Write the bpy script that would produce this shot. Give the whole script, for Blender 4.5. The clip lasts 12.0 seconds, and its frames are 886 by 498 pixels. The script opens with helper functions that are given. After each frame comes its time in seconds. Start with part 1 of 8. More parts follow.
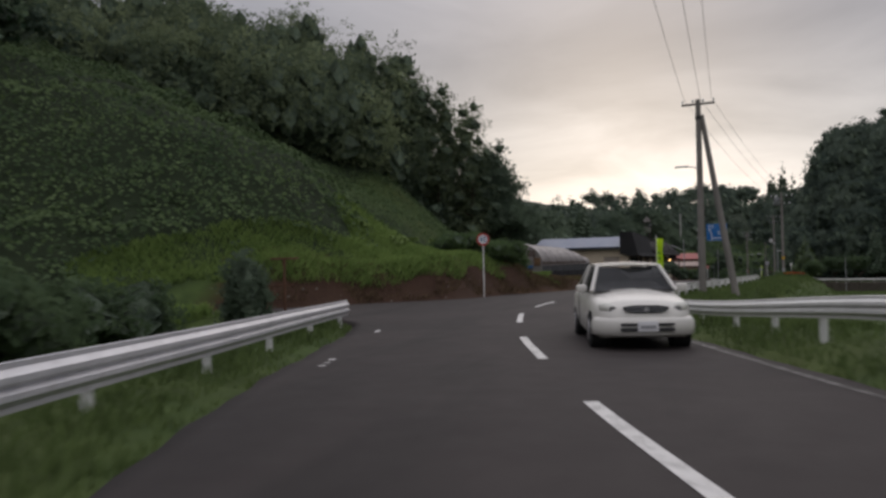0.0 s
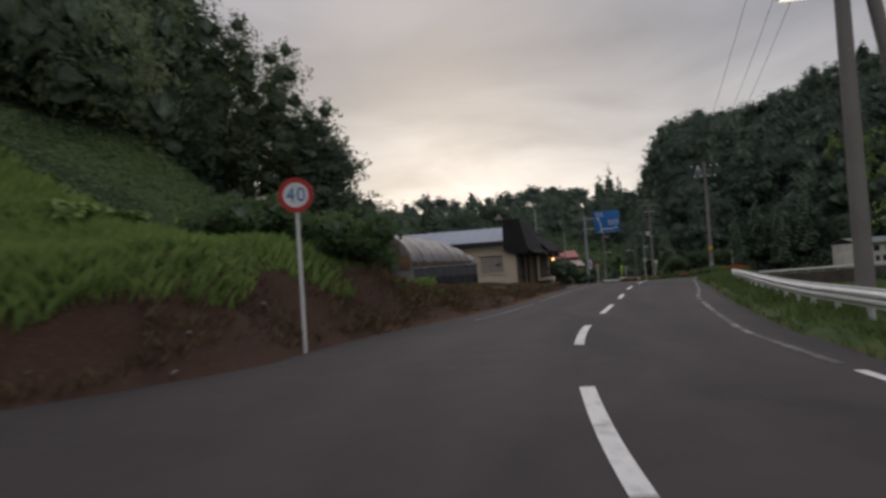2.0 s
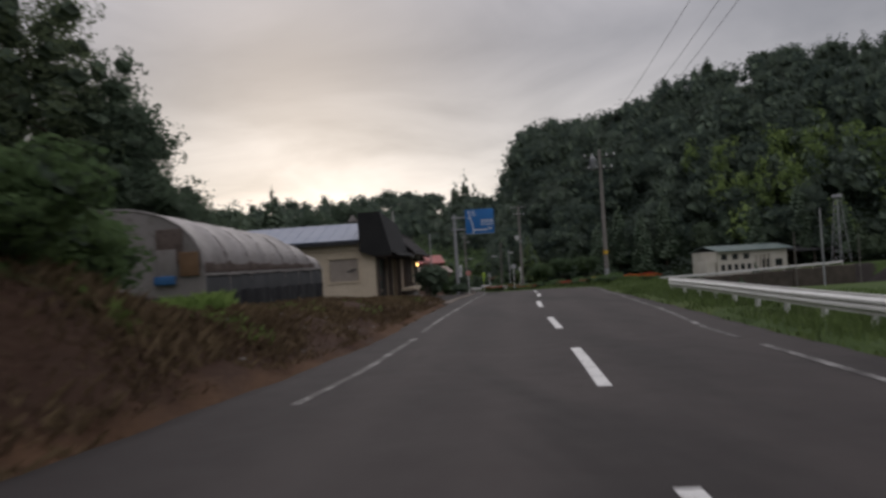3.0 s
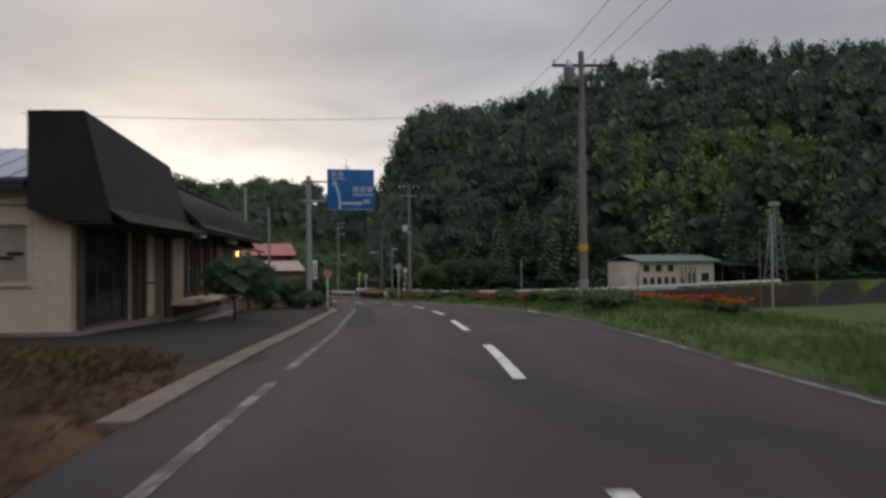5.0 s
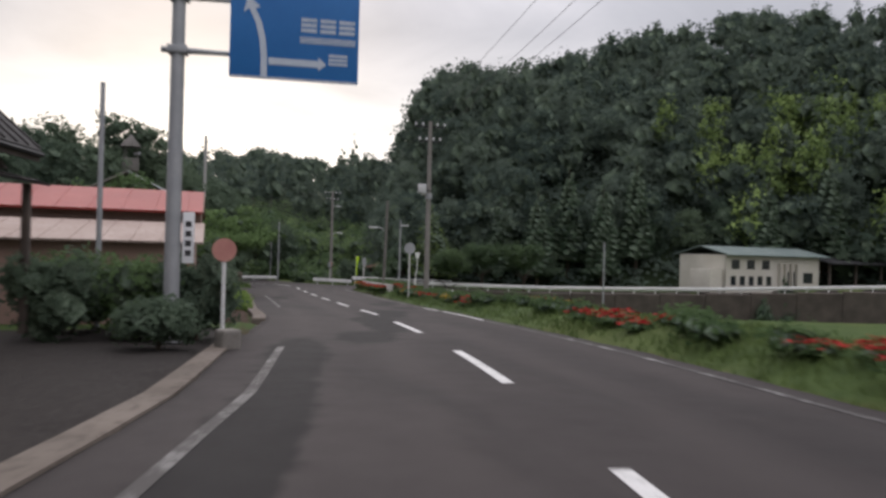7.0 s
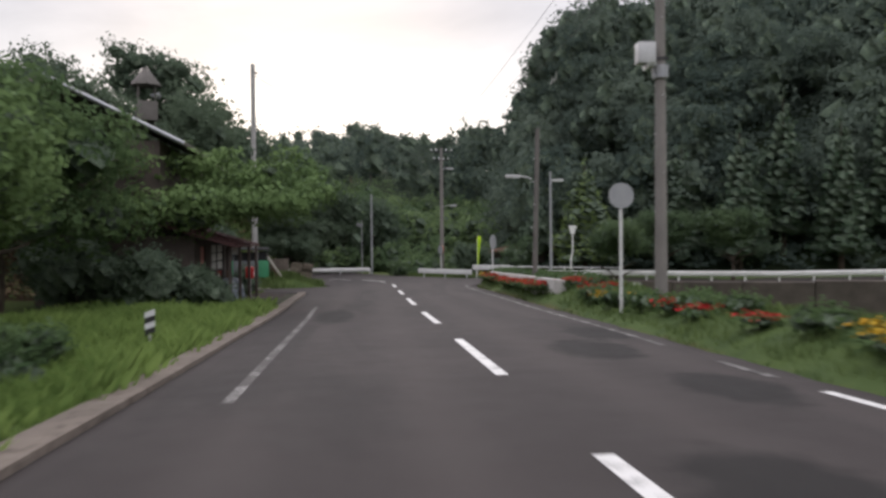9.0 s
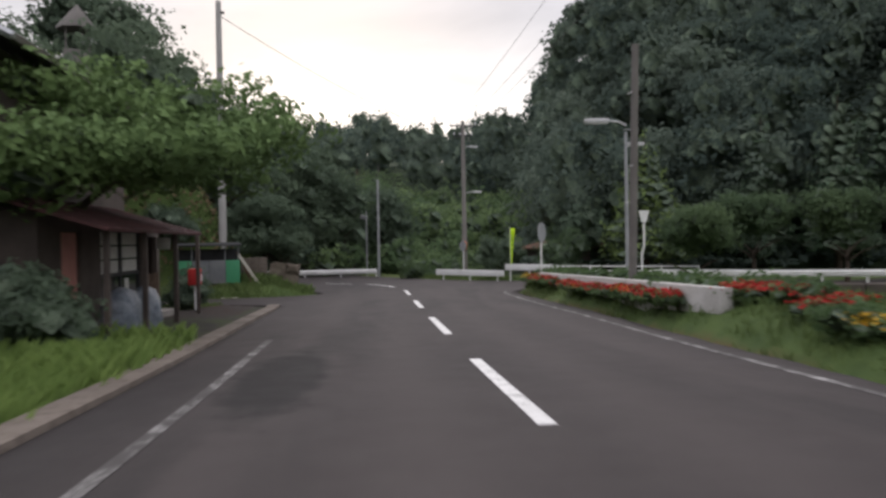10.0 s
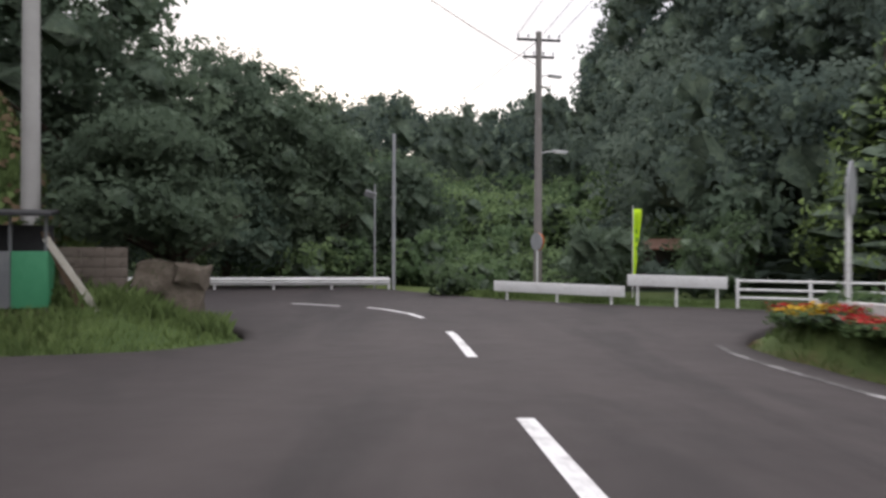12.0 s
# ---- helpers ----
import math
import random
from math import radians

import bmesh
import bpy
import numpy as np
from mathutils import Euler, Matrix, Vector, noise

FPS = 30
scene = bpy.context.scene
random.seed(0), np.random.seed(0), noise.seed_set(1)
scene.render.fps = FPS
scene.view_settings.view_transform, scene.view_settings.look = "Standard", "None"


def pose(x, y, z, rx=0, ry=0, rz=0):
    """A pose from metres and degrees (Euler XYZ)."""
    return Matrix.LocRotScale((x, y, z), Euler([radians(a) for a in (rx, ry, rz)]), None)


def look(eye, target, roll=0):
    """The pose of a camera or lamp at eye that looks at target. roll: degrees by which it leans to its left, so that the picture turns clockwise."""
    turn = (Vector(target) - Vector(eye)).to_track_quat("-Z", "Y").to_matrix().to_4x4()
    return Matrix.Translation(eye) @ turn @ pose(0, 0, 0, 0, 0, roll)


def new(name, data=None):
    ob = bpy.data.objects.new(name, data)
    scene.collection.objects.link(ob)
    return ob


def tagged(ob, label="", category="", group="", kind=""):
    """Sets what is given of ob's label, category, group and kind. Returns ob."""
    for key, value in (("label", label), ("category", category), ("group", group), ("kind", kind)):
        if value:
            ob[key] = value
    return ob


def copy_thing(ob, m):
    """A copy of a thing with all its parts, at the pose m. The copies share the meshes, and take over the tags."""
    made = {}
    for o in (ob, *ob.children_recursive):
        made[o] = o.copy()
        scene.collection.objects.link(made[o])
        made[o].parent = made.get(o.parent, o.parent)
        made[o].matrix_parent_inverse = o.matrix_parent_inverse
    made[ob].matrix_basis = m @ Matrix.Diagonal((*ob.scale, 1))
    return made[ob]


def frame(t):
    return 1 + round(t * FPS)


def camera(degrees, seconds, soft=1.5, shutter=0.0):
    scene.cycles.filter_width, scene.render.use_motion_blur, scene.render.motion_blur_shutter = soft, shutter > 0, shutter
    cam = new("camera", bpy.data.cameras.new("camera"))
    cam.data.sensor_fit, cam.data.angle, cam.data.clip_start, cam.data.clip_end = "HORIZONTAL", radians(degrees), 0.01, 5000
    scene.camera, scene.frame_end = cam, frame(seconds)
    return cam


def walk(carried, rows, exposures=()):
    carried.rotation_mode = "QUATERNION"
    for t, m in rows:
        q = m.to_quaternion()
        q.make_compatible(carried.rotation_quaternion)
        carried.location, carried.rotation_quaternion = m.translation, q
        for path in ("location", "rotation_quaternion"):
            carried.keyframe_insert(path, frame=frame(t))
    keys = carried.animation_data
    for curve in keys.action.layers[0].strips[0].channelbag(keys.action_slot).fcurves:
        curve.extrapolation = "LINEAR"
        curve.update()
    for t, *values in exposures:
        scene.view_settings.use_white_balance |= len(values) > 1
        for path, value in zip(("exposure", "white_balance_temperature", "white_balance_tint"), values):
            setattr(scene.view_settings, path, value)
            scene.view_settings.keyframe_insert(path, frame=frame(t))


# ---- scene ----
cam = camera(60.92, 12.0, soft=2.8, shutter=0.35)
ROWS = [
    (0.0, 0.001, 0.000, 1.251, 17.37, 1.28, 1.12),
    (0.5, -1.959, 5.729, 1.130, 15.82, 1.26, 2.03),
    (1.0, -3.590, 11.486, 1.059, 13.42, 1.58, 3.33),
    (1.5, -4.884, 17.448, 0.994, 9.55, 1.50, 3.79),
    (2.0, -5.688, 23.176, 0.945, 4.44, 1.71, 3.79),
    (2.5, -6.051, 29.121, 0.971, -1.12, 1.68, 3.73),
    (3.0, -5.771, 34.874, 0.949, -6.70, 1.52, 3.44),
    (3.5, -4.900, 40.625, 0.847, -11.46, 1.57, 3.10),
    (5.5, -0.112, 63.380, 0.854, -16.24, 1.01, 0.16),
    (6.0, 1.053, 68.897, 0.809, -16.28, 0.81, -0.54),
    (6.5, 2.284, 74.526, 0.704, -16.16, 0.59, -0.99),
    (8.5, 6.014, 98.151, -0.025, -8.72, -0.77, -0.95),
    (9.0, 6.338, 103.642, -0.227, -6.75, -0.76, 0.51),
    (9.5, 6.563, 109.163, -0.452, -6.21, -0.85, 0.80),
    (10.0, 6.793, 114.612, -0.666, -6.01, -0.67, 0.96),
    (10.5, 7.018, 119.907, -0.856, -5.82, -0.51, 0.90),
    (11.0, 7.143, 124.991, -1.035, -5.56, -0.52, 0.46),
    (11.5, 7.238, 129.764, -1.151, -5.16, -0.45, 0.16),
    (12.0, 7.292, 134.125, -1.283, -4.66, -0.10, -0.20),
]
walk(cam, [(t, pose(x, y, z, 90 + pitch, roll, yaw)) for t, x, y, z, yaw, pitch, roll in ROWS],
     exposures=((0, -0.05, 6500, 12), (1.5, -0.18, 6500, 12), (3.5, -0.02, 6500, 12), (5.5, 0.13, 6500, 12), (6.5, 0.56, 6500, 12), (8.5, 0.95, 6500, 12), (9.5, 0.98, 6500, 12), (10.5, 0.86, 6500, 12), (11.25, 1.18, 6500, 12), (12, 1.29, 6500, 12)))

# ---- light ----
world = bpy.data.worlds.new("world")
scene.world = world
world.use_nodes = True
wn, wl = world.node_tree.nodes, world.node_tree.links
wn.clear()
SUN_AZ, SUN_EL = radians(4.0), radians(16.0)
SUN_DIR = Vector((-math.sin(SUN_AZ) * math.cos(SUN_EL), math.cos(SUN_AZ) * math.cos(SUN_EL), math.sin(SUN_EL)))


def link_value(tree, socket, v):
    if isinstance(v, (int, float)):
        socket.default_value = v
    elif isinstance(v, (tuple, list)):
        socket.default_value = v
    else:
        tree.links.new(v, socket)


def math_node(tree, op, a, b=None, c=None, clamp=False):
    n = tree.nodes.new("ShaderNodeMath")
    n.operation, n.use_clamp = op, clamp
    for i, v in enumerate((a, b, c)):
        if v is not None:
            link_value(tree, n.inputs[i], v)
    return n.outputs[0]


def mix_node(tree, fac, a, b, blend="MIX"):
    n = tree.nodes.new("ShaderNodeMix")
    n.data_type, n.blend_type = "RGBA", blend
    link_value(tree, n.inputs[0], fac)
    for i, v in ((6, a), (7, b)):
        link_value(tree, n.inputs[i], (*v, 1.0) if isinstance(v, tuple) and len(v) == 3 else v)
    return n.outputs[2]


def noise_node(tree, vec, scale, detail=4.0, rough=0.55, distortion=0.0):
    n = tree.nodes.new("ShaderNodeTexNoise")
    n.inputs["Scale"].default_value, n.inputs["Detail"].default_value = scale, detail
    n.inputs["Roughness"].default_value, n.inputs["Distortion"].default_value = rough, distortion
    if vec is not None:
        tree.links.new(vec, n.inputs["Vector"])
    return n.outputs["Fac"]


def ramp_node(tree, fac, stops):
    n = tree.nodes.new("ShaderNodeValToRGB")
    while len(n.color_ramp.elements) < len(stops):
        n.color_ramp.elements.new(0.5)
    for e, (p, c) in zip(n.color_ramp.elements, stops):
        e.position, e.color = p, (*c, 1.0) if len(c) == 3 else c
    tree.links.new(fac, n.inputs[0])
    return n.outputs[0]


# overcast evening sky: grey cloud deck, brighter where the sun sinks behind it
wt = world.node_tree
coord = wn.new("ShaderNodeTexCoord").outputs["Generated"]
sep = wn.new("ShaderNodeSeparateXYZ")
wl.new(coord, sep.inputs[0])
dotn = wn.new("ShaderNodeVectorMath")
dotn.operation = "DOT_PRODUCT"
wl.new(coord, dotn.inputs[0])
dotn.inputs[1].default_value = SUN_DIR
up = math_node(wt, "MAXIMUM", sep.outputs[2], 0.02)
flat = wn.new("ShaderNodeVectorMath")
flat.operation = "DIVIDE"
wl.new(coord, flat.inputs[0])
plane = wn.new("ShaderNodeCombineXYZ")
thick = math_node(wt, "ADD", up, 0.16)
for i in range(3):
    wl.new(thick, plane.inputs[i])
wl.new(plane.outputs[0], flat.inputs[1])
cloud = noise_node(wt, flat.outputs[0], 1.3, 6.0, 0.55, 0.5)
cloud2 = noise_node(wt, flat.outputs[0], 0.35, 3.0, 0.5, 0.2)
lump = math_node(wt, "ADD", math_node(wt, "MULTIPLY", cloud, 0.5), math_node(wt, "MULTIPLY", cloud2, 0.5))
lump = ramp_node(wt, lump, [(0.36, (0.6, 0.615, 0.64)), (0.5, (0.84, 0.845, 0.855)), (0.64, (1.14, 1.13, 1.12))])
low = math_node(wt, "SUBTRACT", 1.0, math_node(wt, "MULTIPLY", up, 3.6), clamp=True)
ragged = math_node(wt, "MULTIPLY_ADD", cloud, 1.7, -0.8)
low = math_node(wt, "ADD", low, math_node(wt, "MULTIPLY", ragged, math_node(wt, "MULTIPLY", low, 1.0)), clamp=True)
low = math_node(wt, "POWER", low, 1.3)
glow = math_node(wt, "POWER", math_node(wt, "MAXIMUM", dotn.outputs["Value"], 0.0), 5.0)
deck = ramp_node(wt, up, [(0.0, (0.435, 0.42, 0.425)), (0.12, (0.35, 0.342, 0.355)), (0.28, (0.335, 0.33, 0.35)), (0.42, (0.53, 0.518, 0.548)), (0.62, (0.935, 0.915, 0.965)), (0.8, (1.14, 1.115, 1.17)), (1.0, (1.22, 1.19, 1.25))])
deck = mix_node(wt, 1.0, deck, lump, "MULTIPLY")
bright = mix_node(wt, math_node(wt, "MULTIPLY", glow, low, clamp=True), deck, (1.06, 1.01, 0.96))
sky = wn.new("ShaderNodeTexSky")
sky.sky_type, sky.sun_disc = "NISHITA", False
sky.sun_elevation, sky.sun_rotation = SUN_EL, -SUN_AZ
bg = wn.new("ShaderNodeBackground")
wl.new(bright, bg.inputs[0])
bg.inputs[1].default_value = 1.0
bg2 = wn.new("ShaderNodeBackground")
wl.new(sky.outputs[0], bg2.inputs[0])
bg2.inputs[1].default_value = 0.01
add = wn.new("ShaderNodeAddShader")
wl.new(bg.outputs[0], add.inputs[0])
wl.new(bg2.outputs[0], add.inputs[1])
wl.new(add.outputs[0], wn.new("ShaderNodeOutputWorld").inputs[0])

sun = new("sun", bpy.data.lights.new("sun", "SUN"))
sun.data.energy, sun.data.angle, sun.data.color = 0.5, radians(50), (1.0, 0.95, 0.9)
sun.matrix_world = look(SUN_DIR * 300, (0, 0, 0))

# ---- materials ----


def material(name, rough=0.8, metal=0.0, spec=0.3):
    m = bpy.data.materials.new(name)
    m.use_nodes = True
    b = m.node_tree.nodes["Principled BSDF"]
    b.inputs["Roughness"].default_value, b.inputs["Metallic"].default_value = rough, metal
    b.inputs["Specular IOR Level"].default_value = spec
    return m, m.node_tree, b


def bump(tree, b, height, strength=0.3, distance=0.02):
    n = tree.nodes.new("ShaderNodeBump")
    n.inputs["Strength"].default_value, n.inputs["Distance"].default_value = strength, distance
    tree.links.new(height, n.inputs["Height"])
    tree.links.new(n.outputs[0], b.inputs["Normal"])


def position(tree):
    return tree.nodes.new("ShaderNodeNewGeometry").outputs["Position"]


def obj_coord(tree):
    return tree.nodes.new("ShaderNodeTexCoord").outputs["Object"]


def mottled(name, c1, c2, scale=3.0, fine=40.0, rough=0.8, metal=0.0, spec=0.3, relief=0.25, c3=None, local=False, depth=0.01):
    """Two colours in broad patches, a third as fine flecks, with a fine relief."""
    m, t, b = material(name, rough, metal, spec)
    p = obj_coord(t) if local else position(t)
    big, small = noise_node(t, p, scale, 5.0, 0.6), noise_node(t, p, fine, 4.0, 0.65)
    col = mix_node(t, ramp_node(t, big, [(0.35, (0, 0, 0)), (0.68, (1, 1, 1))]), c1, c2)
    if c3:
        col = mix_node(t, ramp_node(t, small, [(0.52, (0, 0, 0)), (0.72, (1, 1, 1))]), col, c3)
    else:
        col = mix_node(t, math_node(t, "MULTIPLY", small, 0.35), col, tuple(v * 0.55 for v in c1))
    t.links.new(col, b.inputs["Base Color"])
    t.links.new(math_node(t, "MULTIPLY_ADD", small, 0.25, rough - 0.12, clamp=True), b.inputs["Roughness"])
    bump(t, b, small, relief, depth)
    return m


def streaked(name, c1, c2, across):
    """Hanging cloth: uneven upright streaks of two colours."""
    m, t, b = material(name, 0.85, 0.0, 0.2)
    flat = t.nodes.new("ShaderNodeVectorMath")
    flat.operation = "MULTIPLY"
    t.links.new(position(t), flat.inputs[0])
    flat.inputs[1].default_value = (1.0, 1.0, 0.12)
    wide, thin = noise_node(t, flat.outputs[0], across, 4.0, 0.6), noise_node(t, position(t), 18.0, 4.0, 0.6)
    col = mix_node(t, ramp_node(t, wide, [(0.42, (0, 0, 0)), (0.72, (1, 1, 1))]), c1, c2)
    t.links.new(mix_node(t, math_node(t, "MULTIPLY", thin, 0.4), col, c1), b.inputs["Base Color"])
    bump(t, b, thin, 0.3, 0.02)
    return m


def leafy(name, dark, light, rough=0.75, spec=0.12, trans=0.15, scale=0.25, vary=0.45):
    """Leaves: the colour differs from leaf to leaf and in broad patches from plant to plant."""
    m, t, b = material(name, rough, 0.0, spec)
    r = t.nodes.new("ShaderNodeNewGeometry")
    patch = noise_node(t, r.outputs["Position"], scale, 3.0, 0.6)
    tone = t.nodes.new("ShaderNodeAttribute")
    tone.attribute_name = "tone"
    patch = math_node(t, "ADD", math_node(t, "MULTIPLY_ADD", patch, 1.3, -0.45), tone.outputs["Fac"])
    f = math_node(t, "MULTIPLY_ADD", r.outputs["Random Per Island"], vary, patch, clamp=True)
    t.links.new(mix_node(t, f, dark, light), b.inputs["Base Color"])
    # leaves of a crown take the light together, each by the way that its bough faces
    puff = t.nodes.new("ShaderNodeAttribute")
    puff.attribute_name = "bough"
    lean = t.nodes.new("ShaderNodeVectorMath")
    lean.operation = "ADD"
    t.links.new(r.outputs["Normal"], lean.inputs[0])
    t.links.new(puff.outputs["Vector"], lean.inputs[1])
    way = t.nodes.new("ShaderNodeVectorMath")
    way.operation = "NORMALIZE"
    t.links.new(lean.outputs[0], way.inputs[0])
    t.links.new(way.outputs[0], b.inputs["Normal"])
    if trans:
        tr = t.nodes.new("ShaderNodeBsdfTranslucent")
        t.links.new(mix_node(t, f, tuple(v * 0.9 for v in dark), tuple(v * 0.9 for v in light)), tr.inputs[0])
        mx = t.nodes.new("ShaderNodeMixShader")
        mx.inputs[0].default_value = trans
        t.links.new(b.outputs[0], mx.inputs[1])
        t.links.new(tr.outputs[0], mx.inputs[2])
        t.links.new(mx.outputs[0], t.nodes["Material Output"].inputs[0])
    return m


def asphalt_material():
    m, t, b = material("asphalt", 0.85, 0.0, 0.2)
    p = position(t)
    grit, mid, big = noise_node(t, p, 90.0, 3.0, 0.7), noise_node(t, p, 2.2, 5.0, 0.6), noise_node(t, p, 0.16, 4.0, 0.55, 0.6)
    col = mix_node(t, ramp_node(t, big, [(0.38, (0, 0, 0)), (0.66, (1, 1, 1))]), (0.034, 0.0284, 0.0274), (0.05, 0.0418, 0.0396))
    # the wheels have polished two tracks in each lane
    track = t.nodes.new("ShaderNodeAttribute")
    track.attribute_name = "track"
    polish = math_node(t, "MULTIPLY", track.outputs["Fac"], math_node(t, "MULTIPLY_ADD", mid, 0.8, 0.2), clamp=True)
    col = mix_node(t, polish, col, (0.06, 0.0502, 0.0472))
    col = mix_node(t, math_node(t, "MULTIPLY", mid, 0.4), col, (0.034, 0.0288, 0.028))
    stretch = t.nodes.new("ShaderNodeMapping")
    stretch.inputs["Scale"].default_value = (0.42, 0.09, 0.3)
    t.links.new(p, stretch.inputs[0])
    streak = noise_node(t, stretch.outputs[0], 1.0, 4.0, 0.6, 0.4)
    col = mix_node(t, ramp_node(t, streak, [(0.51, (0, 0, 0)), (0.62, (0.6, 0.6, 0.6))]), col, (0.021, 0.0185, 0.018))
    # old tar patches, worn at their edges
    tar = t.nodes.new("ShaderNodeAttribute")
    tar.attribute_name = "tar"
    frayed = math_node(t, "ADD", tar.outputs["Fac"], math_node(t, "MULTIPLY_ADD", mid, 0.9, -0.45))
    col = mix_node(t, ramp_node(t, frayed, [(0.22, (0, 0, 0)), (0.55, (0.92, 0.92, 0.92))]), col, (0.0125, 0.0115, 0.0112))
    col = mix_node(t, ramp_node(t, grit, [(0.5, (0, 0, 0)), (0.75, (0.4, 0.4, 0.4))]), col, (0.075, 0.067, 0.063))
    t.links.new(col, b.inputs["Base Color"])
    t.links.new(math_node(t, "MULTIPLY_ADD", mid, 0.2, 0.74), b.inputs["Roughness"])
    bump(t, b, grit, 0.35, 0.006)
    return m


def paint_line_material():
    m, t, b = material("road_paint", 0.6, 0.0, 0.35)
    p = position(t)
    wear = math_node(t, "ADD", math_node(t, "MULTIPLY", noise_node(t, p, 5.0, 6.0, 0.7), 0.6), math_node(t, "MULTIPLY", noise_node(t, p, 45.0, 3.0, 0.7), 0.4))
    col = mix_node(t, ramp_node(t, wear, [(0.36, (0, 0, 0)), (0.5, (1, 1, 1))]), (0.16, 0.155, 0.15), (0.6, 0.59, 0.57))
    t.links.new(col, b.inputs["Base Color"])
    bump(t, b, wear, 0.2, 0.003)
    return m


def worn_line_material():
    m, t, b = material("worn_road_paint", 0.7, 0.0, 0.3)
    p = position(t)
    wear = math_node(t, "ADD", math_node(t, "MULTIPLY", noise_node(t, p, 1.6, 5.0, 0.75), 0.7), math_node(t, "MULTIPLY", noise_node(t, p, 22.0, 3.0, 0.7), 0.35))
    col = mix_node(t, ramp_node(t, wear, [(0.52, (0, 0, 0)), (0.68, (1, 1, 1))]), (0.044, 0.039, 0.037), (0.34, 0.33, 0.315))
    t.links.new(col, b.inputs["Base Color"])
    return m


def ground_material():
    """Turf, with bare red-brown soil, trodden gravel and forest litter where the surface attributes say so."""
    m, t, b = material("ground_cover", 0.92, 0.0, 0.15)
    p = position(t)
    fine, mid, big = noise_node(t, p, 14.0, 5.0, 0.7), noise_node(t, p, 1.3, 5.0, 0.65), noise_node(t, p, 0.12, 4.0, 0.6)

    def layer(attr, soft=0.3):
        a = t.nodes.new("ShaderNodeAttribute")
        a.attribute_name = attr
        v = math_node(t, "ADD", a.outputs["Fac"], math_node(t, "MULTIPLY_ADD", math_node(t, "ADD", mid, math_node(t, "MULTIPLY", fine, 0.5)), 0.6, -0.45))
        return ramp_node(t, v, [(0.5 - soft / 2, (0, 0, 0)), (0.5 + soft / 2, (1, 1, 1))])

    grass = mix_node(t, ramp_node(t, mid, [(0.3, (0, 0, 0)), (0.7, (1, 1, 1))]), (0.036, 0.06, 0.019), (0.075, 0.112, 0.032))
    grass = mix_node(t, ramp_node(t, big, [(0.45, (0, 0, 0)), (0.7, (0.6, 0.6, 0.6))]), grass, (0.1, 0.11, 0.035))
    soil = mix_node(t, mid, (0.03, 0.0165, 0.012), (0.07, 0.04, 0.026))
    soil = mix_node(t, ramp_node(t, fine, [(0.5, (0, 0, 0)), (0.75, (0.7, 0.7, 0.7))]), soil, (0.11, 0.07, 0.046))
    lot = mix_node(t, mid, (0.023, 0.02, 0.0185), (0.042, 0.0365, 0.033))
    lot = mix_node(t, ramp_node(t, fine, [(0.48, (0, 0, 0)), (0.7, (0.6, 0.6, 0.6))]), lot, (0.075, 0.067, 0.06))
    wood = mix_node(t, mid, (0.018, 0.028, 0.015), (0.038, 0.054, 0.025))
    col = mix_node(t, layer("wood"), grass, wood)
    col = mix_node(t, layer("soil"), col, soil)
    dirt = mix_node(t, fine, (0.05, 0.027, 0.016), (0.135, 0.077, 0.043))
    col = mix_node(t, layer("dirt", 0.4), col, dirt)
    col = mix_node(t, layer("lot", 0.15), col, lot)
    t.links.new(col, b.inputs["Base Color"])
    bump(t, b, math_node(t, "ADD", fine, mid), 0.7, 0.05)
    return m


M = {}
M["asphalt"] = asphalt_material()
M["line"] = paint_line_material()
M["worn_line"] = worn_line_material()
M["ground"] = ground_material()
M["concrete"] = mottled("weathered_concrete", (0.17, 0.155, 0.135), (0.25, 0.23, 0.21), 1.2, 30, 0.9, c3=(0.1, 0.09, 0.08))
M["old_concrete"] = mottled("stained_concrete", (0.07, 0.058, 0.05), (0.12, 0.1, 0.085), 0.8, 22, 0.92, c3=(0.07, 0.06, 0.05))
M["pole"] = mottled("pole_concrete", (0.2, 0.185, 0.17), (0.27, 0.25, 0.23), 0.9, 25, 0.85, relief=0.1, local=True)
M["dark_pole"] = mottled("old_pole_concrete", (0.13, 0.12, 0.11), (0.2, 0.185, 0.17), 0.9, 25, 0.9, relief=0.1, local=True)
M["galv"] = mottled("galvanised_steel", (0.5, 0.5, 0.51), (0.62, 0.62, 0.63), 2.0, 18, 0.5, 0.55, 0.5, 0.05, c3=(0.4, 0.37, 0.35))
M["white_metal"] = mottled("white_painted_steel", (0.62, 0.62, 0.6), (0.72, 0.72, 0.7), 1.5, 25, 0.5, relief=0.05, c3=(0.42, 0.39, 0.35))
M["sign_white"] = mottled("sign_white", (0.75, 0.75, 0.76), (0.8, 0.8, 0.8), 3, 30, 0.4, relief=0.02)
M["sign_red"] = mottled("sign_red", (0.42, 0.03, 0.03), (0.5, 0.045, 0.04), 3, 30, 0.45, relief=0.02)
M["sign_blue"] = mottled("sign_blue", (0.018, 0.14, 0.4), (0.026, 0.17, 0.46), 1.0, 20, 0.4, relief=0.02)
M["sign_numeral"] = mottled("sign_numeral_blue", (0.03, 0.17, 0.33), (0.05, 0.2, 0.37), 3, 30, 0.5, relief=0.02)
M["sign_mark"] = mottled("sign_faded_white", (0.5, 0.56, 0.64), (0.62, 0.66, 0.72), 4, 30, 0.5, relief=0.02)
M["sign_back"] = mottled("sign_back_grey", (0.32, 0.33, 0.34), (0.4, 0.4, 0.41), 2, 25, 0.5, 0.3, relief=0.05)
